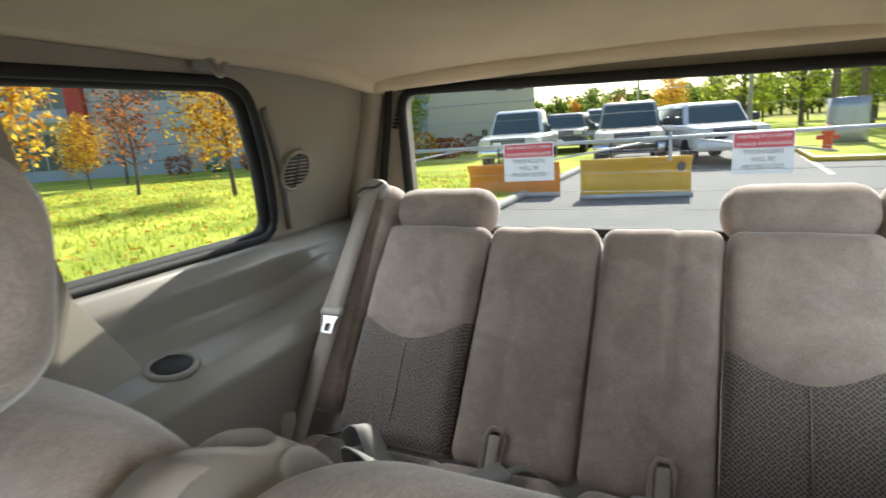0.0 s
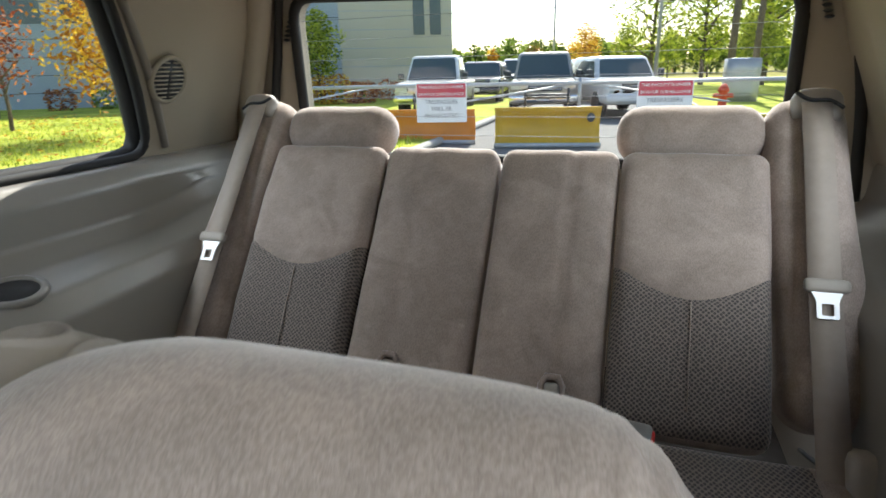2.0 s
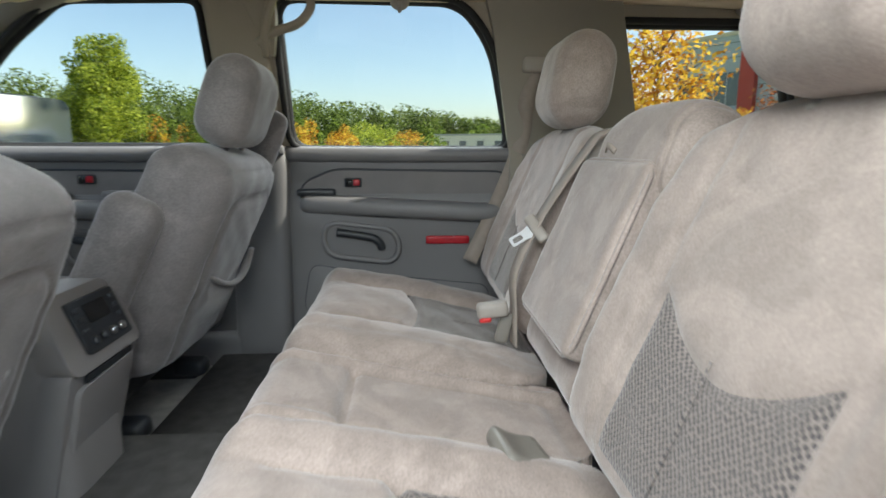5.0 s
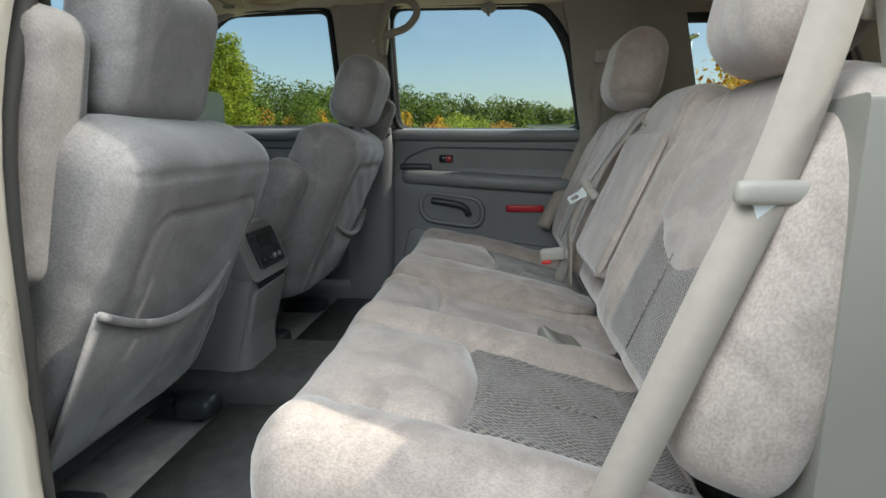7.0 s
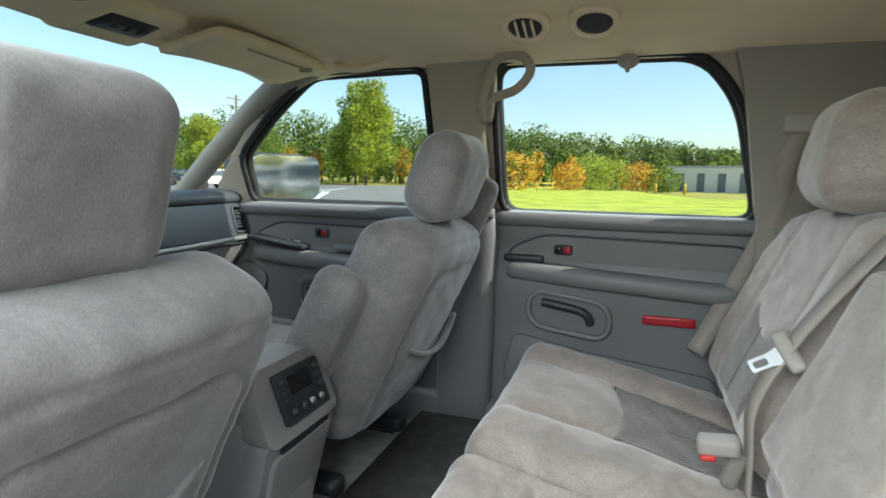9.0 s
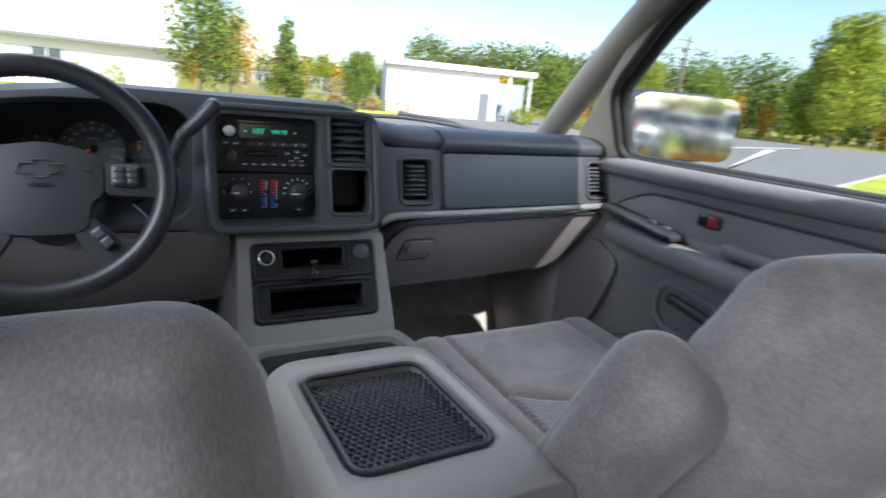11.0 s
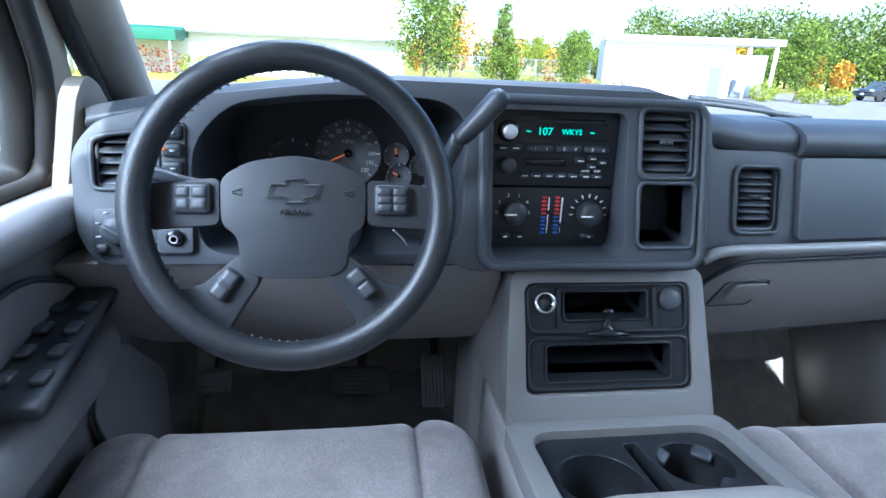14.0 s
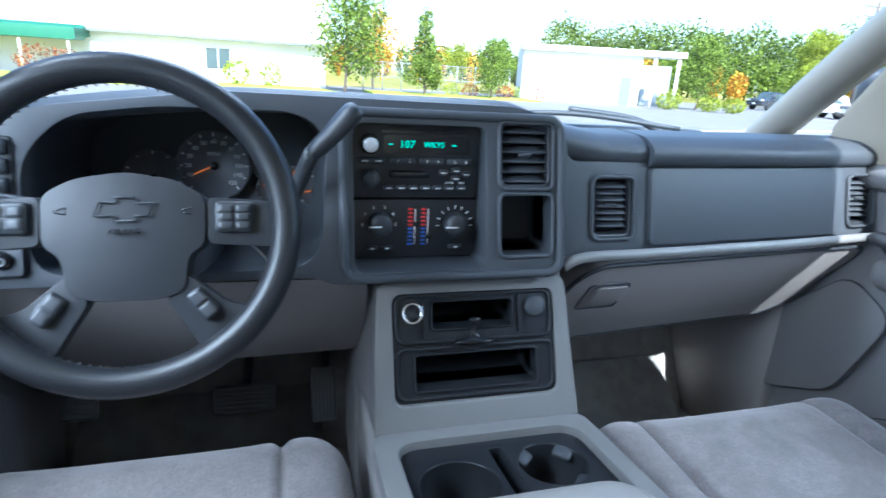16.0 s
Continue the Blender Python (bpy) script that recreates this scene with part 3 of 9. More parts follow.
# rear quarter panels with wheel housings, shelf and cup holder
for s in (1, -1):
    q = thing("quarter_panel", "grey-tan moulded rear side panel with shelf", "side panel", "rear side panels")
    prof = round_poly([(0.87, 1.412), (0.80, 1.408), (0.772, 1.372), (0.768, 1.305), (0.73, 1.268), (0.665, 1.245), (0.632, 1.205), (0.615, 0.72), (0.87, 0.72)], 0.009, 4)
    ys = np.linspace(-1.42, -0.115, 30)
    V, F = [], []
    n = len(prof)
    for y in ys:
        bulge = 0.035 * math.exp(-((y + 1.16) / 0.13) ** 2)
        drop = 0.05 * max(0, (y + 0.55) / 0.45)
        for x, z in prof:
            k = 1.0 if 1.20 < z < 1.33 else 0.0
            out = 0.10 * max(0, (y + 0.40) / 0.30) ** 1 * (1 if x < 0.76 else 0)
            V.append((s * (x + min(out, 0.14) - 0.4 * bulge * k), y, z + bulge * k - drop * k * 0.4))
    for i in range(len(ys) - 1):
        for k in range(n):
            F.append((i * n + k, i * n + (k + 1) % n, (i + 1) * n + (k + 1) % n, (i + 1) * n + k))
    F += [tuple(range(n)), tuple(reversed(range((len(ys) - 1) * n, len(ys) * n)))]
    auto_smooth(obj("panel", V, F, TRIM_QTR, q), 30)
    V, F = sweep(curve_pts([(s * 0.618, -1.05, 0.90), (s * 0.624, -0.8, 1.0), (s * 0.632, -0.55, 1.10), (s * 0.69, -0.33, 1.15)], 6), 0.004, 6)
    obj("panel_seam", V, F, BLACK, q)
    CM = Matrix.Translation((s * 0.702, -0.612, 1.2585)) @ pose(0, 0, 0, 0, -s * 17, 0)
    V, F = lathe([(0.050, -0.006), (0.047, 0.005), (0.040, 0.007), (0.036, 0.004), (0.035, -0.004)], 28)
    obj("cup_ring", [(x * 0.9, y * 1.15, z) for x, y, z in V], F[:-1], TRIM_QTR, q, "raised cup holder rim", M=CM)
    V, F = lathe([(0.0358, -0.004), (0.0355, 0.0022)], 28)
    obj("cup_well", [(x * 0.9, y * 1.15, z) for x, y, z in V], F, RUBBER, q, "dark cup holder well", M=CM)
    # centre pillar trim running from the roof down to the panel behind the second row
    cover = round_poly([(-0.065, 1.20), (-0.075, 1.40), (0.0, 1.74), (0.04, 1.862), (-0.36, 1.862), (-0.385, 1.79), (-0.508, 1.43), (-0.568, 1.268), (-0.38, 1.245)], 0.012)
    if s < 0:
        cover = [(min(u, -0.17), v) for u, v in cover]
    plate("pillar_cover", cover, [], 0.03, lambda u, v, w: side(u, v, s, -0.033 + w - 0.95 * max(0.0, 1.41 - v)), PILLAR_TAN, q, "tan pillar cover", bevel=0.014)
    V, F = rbox((0.02, 0.05, 0.20), 0.009, (4, 6, 8))
    V += np.array(side(-0.20, 1.60, s, -0.03))
    obj("belt_height_slide", V, F, TRIM_TAN, q)
    q.location.x = 0.025 if s < 0 else 0.0

# lower centre pillars
for s in (1, -1):
    bp = thing("door_pillar", "grey plastic pillar between the doors", "pillar", "door pillars", "structure")
    V, F = rbox((0.09, 0.19, 0.74), 0.03, (6, 8, 10))
    V[:, 2] += 1.035
    V[:, 1] += 0.752 - 0.02 * (V[:, 2] - 1.0)
    V[:, 0] = s * (0.835 + V[:, 0])
    obj("lower_cover", V, F, DOOR_GREY_SHADE, bp)
    V, F = rbox((0.05, 0.17, 0.48), 0.022, (5, 8, 10))
    V[:, 2] += 1.63
    V[:, 1] += 0.755
    V[:, 0] = s * (0.83 - 0.39 * (V[:, 2] - 1.39) + V[:, 0])
    obj("upper_cover", V, F, TRIM_TAN, bp, "tan upper pillar cover")
    V, F = rbox((0.03, 0.16, 0.035), 0.01, (4, 8, 4))
    V += np.array((s * 0.80, 0.74, 1.40))
    obj("belt_slot", V, F, DOOR_GREY_SHADE, bp)
    # door sill under the opening
    box("sill", (min(s * 0.80, s * 0.92), -0.12, 0.60), (max(s * 0.80, s * 0.92), 0.72, 0.775 if s > 0 else 0.735), 0.02, DOOR_GREY_SHADE, bp)
    box("sill", (min(s * 0.795, s * 0.92), 0.70, 0.60), (max(s * 0.795, s * 0.92), 1.80, 0.785), 0.02, DOOR_GREY_SHADE, bp, "grey front sill")
    bp.location = (0.0, 0.20, 0) if s < 0 else (0, 0, 0)

# outside of the left door opening: painted edges and the black rubber seal
fr = thing("door_frame", "silver painted door opening with black rubber seal", "door frame", kind="structure")
V, F = sweep(curve_pts([(-0.93, 0.825, 0.66), (-0.93, 0.825, 1.0), (-0.915, 0.82, 1.40), (-0.81, 0.80, 1.72), (-0.755, 0.74, 1.845), (-0.74, 0.45, 1.885), (-0.745, 0.10, 1.88), (-0.78, -0.16, 1.81), (-0.87, -0.28, 1.52), (-0.93, -0.32, 1.30), (-0.93, -0.34, 1.0), (-0.93, -0.28, 0.72)], 6), 0.028, 10)
obj("painted_edge", V, F, SILVER, fr, "silver paint")
V, F = sweep(curve_pts([(-0.885, 0.83, 0.68), (-0.885, 0.83, 1.0), (-0.865, 0.825, 1.40), (-0.75, 0.79, 1.72), (-0.715, 0.72, 1.82), (-0.70, 0.45, 1.855), (-0.705, 0.1, 1.85), (-0.74, -0.13, 1.78), (-0.82, -0.24, 1.52), (-0.875, -0.28, 1.30), (-0.88, -0.28, 1.0), (-0.88, -0.14, 0.74)], 6), 0.013, 8)
obj("door_seal", V, F, RUBBER, fr, "black rubber door seal")
fr.location.x = LEFT_SHIFT

# windscreen and hood
WSX = 0.045
ws = thing("windscreen", "clear curved windscreen", "window", kind="structure")
V, F = [], []
for j in range(9):
    t = j / 8
    for i in range(17):
        u = i / 8 - 1
        x = u * (0.91 * (1 - t) + 0.70 * t)
        V.append((x, 2.16 - 0.78 * t - 0.10 * u * u * (1 - 0.4 * t), 1.40 + 0.44 * t))
for j in range(8):
    for i in range(16):
        a = j * 17 + i
        F.append((a, a + 1, a + 18, a + 17))
ws.location.x = WSX
g = obj("pane", V, F, GLASS, ws)
g.visible_shadow = False
V2, F2 = sweep(curve_pts([(-0.67, 1.345, 1.842), (-0.3, 1.395, 1.85), (0, 1.40, 1.853), (0.3, 1.395, 1.85), (0.67, 1.345, 1.842)], 6), 0.028, 10)
obj("header", V2, F2, LINER, ws, "tan headliner edge above the windscreen")
def hood_shape(P):
    P = P.copy()
    P[:, 2] += 1.345 - 0.10 * np.clip((P[:, 1] - 2.1) / 1.2, 0, 1) ** 1.5 - 0.06 * (np.abs(P[:, 0]) / 0.85) ** 3 + 0.02 * groove(np.abs(P[:, 0]) - 0.5, 0.08)
    return P
V, F = rbox((1.75, 1.25, 0.06), 0.03, (24, 16, 3))
hood = thing("hood", "silver painted car hood ahead of the windscreen", "car hood")
obj("hood_panel", hood_shape(V + np.array((0, 2.86, 0))), F, SILVER, hood)
box("cowl", (-0.88, 2.12, 1.30), (0.88, 2.27, 1.372), 0.02, BLACK, hood, "black plastic cowl grille", n=(16, 5, 3))
for x0, x1 in ((-0.55, 0.02), (0.12, 0.72)):
    wp = thing("wiper", "black windscreen wiper at rest", "wiper", "windscreen wipers")
    V, F = sweep(curve_pts([(x0, 2.10, 1.435), ((x0 + x1) / 2, 2.115, 1.45), (x1, 2.09, 1.425)], 6), 0.007, 6)
    obj("blade", V, F, BLACK, wp)
    V, F = sweep(curve_pts([(x1 + 0.02, 2.15, 1.39), (x1 - 0.1, 2.13, 1.44), ((x0 + x1) / 2, 2.12, 1.46)], 6), 0.009, 6)
    obj("arm", V, F, BLACK, wp)

# outside mirrors
for s in (1, -1):
    mr = thing("side_mirror", "black folding side mirror with silver housing", "mirror", "side mirrors")
    V, F = rbox((0.32, 0.12, 0.20), 0.05, (10, 6, 8))
    V[:, 1] += 0.02 * (V[:, 0] / 0.13) ** 2 - 0.40 * s * V[:, 0]
    V += np.array((s * 1.095, 1.70, 1.498))
    obj("housing", V, F, BLACK, mr)
    plate("mirror_glass", rr(-0.15, -0.09, 0.15, 0.09, 0.04), [], 0.004,
          lambda u, v, w: (s * 1.095 + u, 1.634 - w - 0.40 * s * u, 1.498 + v), MIRROR, mr, "mirror glass")
    V, F = sweep(curve_pts([(s * 0.86, 1.66, 1.43), (s * 0.93, 1.69, 1.43), (s * 1.0, 1.70, 1.44)], 5), 0.028, 8)
    obj("arm", V, F, BLACK, mr)
    mr.location.x = LEFT_SHIFT if s < 0 else 0.0


# ================= seats =================
def seat_panel(parent, name, w, h, t, place, mats, seams=(), patch=None, r=0.05, bolster=0.0, taper=0.0, crown=0.0, n=None, belly=0.0, label="", patch_label="dark woven fabric insert"):
    """A padded panel: x across, y its front, z up from 0. patch: half width, foot and a curve z(x) of the woven part's top."""
    n = n or (max(14, int(w / 0.012)), 6, max(14, int(h / 0.012)))
    V, F = rbox((w, t, h), r, n)
    V[:, 2] += h / 2
    x, y, z = V[:, 0].copy(), V[:, 1].copy(), V[:, 2].copy()
    fr_ = np.clip((y / (t / 2) + 0.2) / 1.2, 0, 1)
    regs = None
    if patch is not None:
        xb, zf, top = patch
        kx, kz, k0 = round((xb / w + 0.5) * n[0]), round(top(0) / h * n[2]), round(zf / h * n[2])
        gx, gz, g0 = (kx / n[0] - 0.5) * w, kz / n[2] * h, k0 / n[2] * h
        C = np.array([V[list(q)].mean(0) for q in F])
        regs = ((C[:, 1] > t * 0.12) & (np.abs(C[:, 0]) < gx) & (C[:, 2] < gz) & (C[:, 2] > g0)).astype(int)
        tz = top(np.clip(x / gx, -1, 1) * xb)
        z2 = np.where(z < gz, g0 + (z - g0) * (tz - g0) / (gz - g0), tz + (z - gz) * (h - tz) / (h - gz))
        z = np.where(z < g0, z, z2)
        V[:, 2] = z
        din = np.minimum(gx - np.abs(x), np.minimum(tz - z, z - g0))
        V[:, 1] -= fr_ * 0.006 * groove(din, 0.008) * (np.abs(x) < gx + 0.02)
    V[:, 1] += fr_ * (bolster * (np.abs(x) / (w / 2)) ** 3 * np.clip(np.sin(np.pi * np.clip(z / h, 0, 1)) * 1.3, 0, 1) + belly * np.sin(np.pi * np.clip(z / h, 0, 1)) * (1 - (x / (w / 2)) ** 2))
    for sx in seams:
        V[:, 1] -= fr_ * 0.009 * groove(x - sx, 0.007)
    V[:, 0] *= 1 - taper * np.clip(z / h, 0, 1) ** 2
    V[:, 2] -= crown * (np.abs(x) / (w / 2)) ** 2.5 * np.clip(z / h, 0, 1)
    # faint folds
    V[:, 1] += 0.0016 * np.sin(x * 47 + 3 * np.sin(z * 23)) * np.sin(z * 31 + 1.3)
    if patch is not None:
        return split((name, "insert"), V, F, lambda C: regs, mats, parent, (label, patch_label), M=place)
    return [obj(name, V, F, mats[0], parent, label, M=place)]


def headrest(parent, w, h, t, place, material, egg=False, r=None):
    V, F = rbox((w, t, h), r or min(t * 0.48, h * 0.45), (22, 14, 18))
    if egg:
        z = V[:, 2] / (h / 2)
        V[:, 0] *= 1 - 0.16 * np.clip(-z, 0, 1) ** 2 - 0.10 * np.clip(z, 0, 1) ** 2
        V[:, 1] *= 1 - 0.12 * np.clip(z, 0, 1) ** 2
    V[:, 1] -= 0.004 * groove(np.abs(V[:, 0]) - w * 0.36, 0.004) * np.sign(V[:, 1])
    V[:, 1] += 0.0012 * np.sin(V[:, 0] * 60) * np.sin(V[:, 2] * 50)
    return obj("headrest", V, F, material, parent, M=place)


def posts(parent, gap, z0, z1, y, place):
    for sx in (-gap / 2, gap / 2):
        V, F = sweep([(sx, y, z0), (sx, y, z1)], 0.006, 10)
        obj("headrest_post", V, F, CHROME, parent, "chrome headrest post", M=place)
        V, F = lathe([(0.013, 0), (0.013, 0.006), (0.009, 0.010)], 12)
        obj("post_collar", V, F, PLASTIC_B, parent, M=place @ Matrix.Translation((sx, y, z0 - 0.002)))


def tongue(parent, M, wide=0.06, half=0.018):
    """A belt tongue: plastic bar and steel plate with a slot."""
    V, F = rbox((wide * 1.25, 0.018, 0.026), 0.008, (8, 4, 4))
    obj("tongue_bar", V, F, PLASTIC_B, parent, "beige plastic belt tongue", M=M)
    plate("tongue_plate", round_poly([(-half, -0.062), (half, -0.062), (half, -0.030), (half * 1.45, -0.010), (-half * 1.45, -0.010), (-half, -0.030)], 0.004, 3), [rr(-half * 0.55, -0.056, half * 0.55, -0.034, 0.003)], 0.003, lambda u, v, w: tuple(M @ Vector((u, 0.002 - w, v))), SATIN, parent, "steel belt plate")


def buckle(name, label, M):
    b = thing(name, label, "belt buckle", "belt buckles")
    V, F = rbox((0.052, 0.10, 0.03), 0.009, (8, 10, 5))
    obj("body", V, F, BELT_G, b, M=M)
    V, F = rbox((0.036, 0.012, 0.018), 0.004, (6, 3, 4))
    V[:, 1] += 0.048
    obj("button", V, F, RED_PLASTIC, b, "red release button", M=M)
    V, F = sweep(curve_pts([(0, -0.045, 0), (0.004, -0.09, -0.006), (0, -0.13, -0.04)], 5), 0.011, 8, flat=0.3)
    obj("stalk", V, F, BELT_G, b, M=M)
    return b


# --- third row ---
B3 = pose(0, -0.838, 1.018, 36.5)
for s in (1, -1):
    st = thing("rear_bench_half", "taupe velour folding third-row seat half with woven insert", "seat", "third-row seats")
    def mir(x0, x1):
        return B3 @ Matrix.Translation((s * (x0 + x1) / 2, -0.055, 0))
    b1, b2, b3, hx = (0.252, 0.528, 0.655, 0.398) if s > 0 else (0.237, 0.494, 0.618, 0.360)
    bw, bc = b2 - b1 - 0.002, (b1 + b2) / 2
    seat_panel(st, "centre_backrest", b1 - 0.004, 0.528, 0.115, mir(0.003, b1 - 0.001), (VELOUR,), seams=(s * 0.031,), r=0.030, belly=0.010, label="padded centre backrest")
    # hinge in a slot at the foot of the centre part
    box("hinge_cover", (s * 0.152 - 0.013, -0.02, -0.012), (s * 0.152 + 0.013, 0.016, 0.066), 0.006, PLASTIC_B, st, "tan plastic hinge in a slot", M=B3)
    V, F = sweep([(s * 0.152 + a, 0.011, b) for a, b in ((-0.018, -0.02), (-0.018, 0.062), (-0.010, 0.076), (0.010, 0.076), (0.018, 0.062), (0.018, -0.02))], 0.006, 8)
    obj("slot_welt", V, F, VELOUR, st, "stitched welt round the hinge slot", M=B3)
    patch3 = (bw / 2 - 0.006, 0.012, lambda x: 0.292 - 0.058 * np.cos(x / (bw / 2) * math.pi / 2))
    seat_panel(st, "backrest", bw, 0.525, 0.125, mir(b1, b2), (VELOUR, WOVEN), seams=(), patch=patch3, r=0.032, bolster=0.014, belly=0.012, label="padded backrest")
    V, F = sweep([(s * bc, 0.014, 0.05), (s * bc, 0.019, 0.15), (s * bc, 0.021, 0.228)], 0.0012, 6)
    obj("insert_seam", V, F, VELOUR, st, M=B3)
    def bolster(P):
        P = P.copy()
        k = np.clip((P[:, 2] + 0.10) / 0.35, 0, 1)
        P[:, 0] += s * 0.020 * (1 - k) ** 2
        P[:, 1] -= 0.006 * groove(P[:, 0] * s + 0.030, 0.006) * (P[:, 1] > 0)
        return P
    V, F = rbox((b3 - b2 + 0.012, 0.15, 0.60), 0.056, (18, 12, 46), bolster)
    obj("side_bolster", V + np.array((s * ((b2 + b3) / 2 - 0.003), -0.062, 0.350)), F, VELOUR, st, "tall side bolster with belt guide", M=B3)
    headrest(st, 0.272, 0.118, 0.108, B3 @ Matrix.Translation((s * hx, -0.055, 0.583)), VELOUR)
    posts(st, 0.13, 0.515, 0.56, -0.055, B3 @ Matrix.Translation((s * hx, 0, 0)))
    V, F = rbox((0.60, 0.44, 0.15), 0.05, (44, 30, 6))
    up = np.clip(V[:, 2] / 0.07, 0, 1)
    V[:, 2] -= up * (0.010 * groove(V[:, 0] + s * 0.045, 0.006) + 0.010 * groove(V[:, 1] + 0.11, 0.007) * (V[:, 0] * s < -0.04))
    V[:, 2] += up * 0.005 * (np.abs(V[:, 0] - s * 0.09) / 0.2) ** 2
    V += np.array((s * 0.303, -0.64, 0.945))
    def regc(C):
        return ((C[:, 2] > 0.99) & (np.abs(C[:, 0] - s * 0.40) < 0.13) & (C[:, 1] < -0.52)).astype(int)
    split(("cushion", "cushion_insert"), V, F, regc, (VELOUR, WOVEN), st, ("padded seat cushion", "dark woven fabric insert"))
    # belt: guide, webbing and tongue
    bx_ = (b2 + b3) / 2
    V, F = rbox((0.082, 0.040, 0.062), 0.018, (10, 6, 8))
    V[:, 2] += 0.010 * np.cos(V[:, 0] * 30)
    obj("belt_guide", V, F, PLASTIC_B, st, "beige plastic belt guide", M=B3 @ Matrix.Translation((s * (bx_ + 0.006), 0.004, 0.605)))
    V, F = sweep(curve_pts([(s * (bx_ - 0.030), 0.024, 0.628), (s * (bx_ - 0.010), 0.027, 0.612), (s * (bx_ + 0.020), 0.027, 0.610), (s * (bx_ + 0.042), 0.022, 0.598)], 6), 0.0035, 6)
    obj("belt_slot", V, F, BLACK, st, "dark belt slot", M=B3)
    pts = curve_pts([B3 @ Vector((s * bx_, 0.026, 0.606)), B3 @ Vector((s * (bx_ - 0.001), 0.033, 0.42)), B3 @ Vector((s * (bx_ - 0.001), 0.035, 0.24)), Vector((s * (bx_ + 0.003), -0.80, 1.02)), Vector((s * (bx_ + 0.008), -0.77, 0.93))], 8)
    V, F = ribbon(pts, 0.046, 0.0025, (1, 0, 0))
    obj("belt", V, F, BELT, st, "taupe belt webbing")
    tongue(st, B3 @ pose(s * (bx_ - 0.001), 0.042, 0.268, 0, 0, 0) @ Matrix.Scale(0.85, 4))
    V, F = rbox((0.05, 0.05, 0.14), 0.015, (4, 4, 8))
    obj("anchor_cover", V, F, PLASTIC_B, st, "tan plastic hinge cover", M=Matrix.Translation((s * (b3 - 0.022), -0.80, 1.00)) @ pose(0, 0, 0, 20))

# loose buckles and belt lying on the third-row cushion
buckle("belt_buckle", "grey belt buckle with red button on taupe cushion", pose(-0.160, -0.776, 1.052, 0, -8, -82))
buckle("belt_buckle", "grey belt buckle lying face down on taupe cushion", pose(-0.262, -0.790, 1.052, 0, 8, 82))
buckle("belt_buckle", "grey belt buckle with red button beside a loose belt", pose(0.134, -0.754, 1.052, 0, 0, -37))
lb = thing("loose_belt", "grey folded lap belt lying on the third-row cushion", "seat belt")
for ctrl, side_ in (([(0.42, -0.80, 1.02), (0.42, -0.775, 1.085), (0.375, -0.755, 1.115), (0.325, -0.735, 1.06), (0.25, -0.745, 1.035), (0.16, -0.755, 1.04)], (0.35, 1, 0.35)),
                    ([(0.40, -0.75, 1.03), (0.385, -0.725, 1.085), (0.335, -0.715, 1.075), (0.305, -0.72, 1.035), (0.22, -0.71, 1.028)], (0.1, 1, 0.6)),
                    ([(0.36, -0.70, 1.03), (0.32, -0.70, 1.042), (0.27, -0.715, 1.034), (0.20, -0.735, 1.034)], (0.2, 1, 0.1))):
    V, F = ribbon(curve_pts(ctrl, 8), 0.048, 0.003, side_)
    obj("webbing", V, F, BELT_G, lb)
V, F = rbox((0.05, 0.002, 0.022), 0.001, (6, 1, 4))
V[:, 1] += 0.003 * np.sin(V[:, 0] * 120)
obj("care_label", V, F, SIGN_PAPER, lb, "crumpled white care label", M=pose(0.205, -0.742, 1.052, 65, 0, 20))

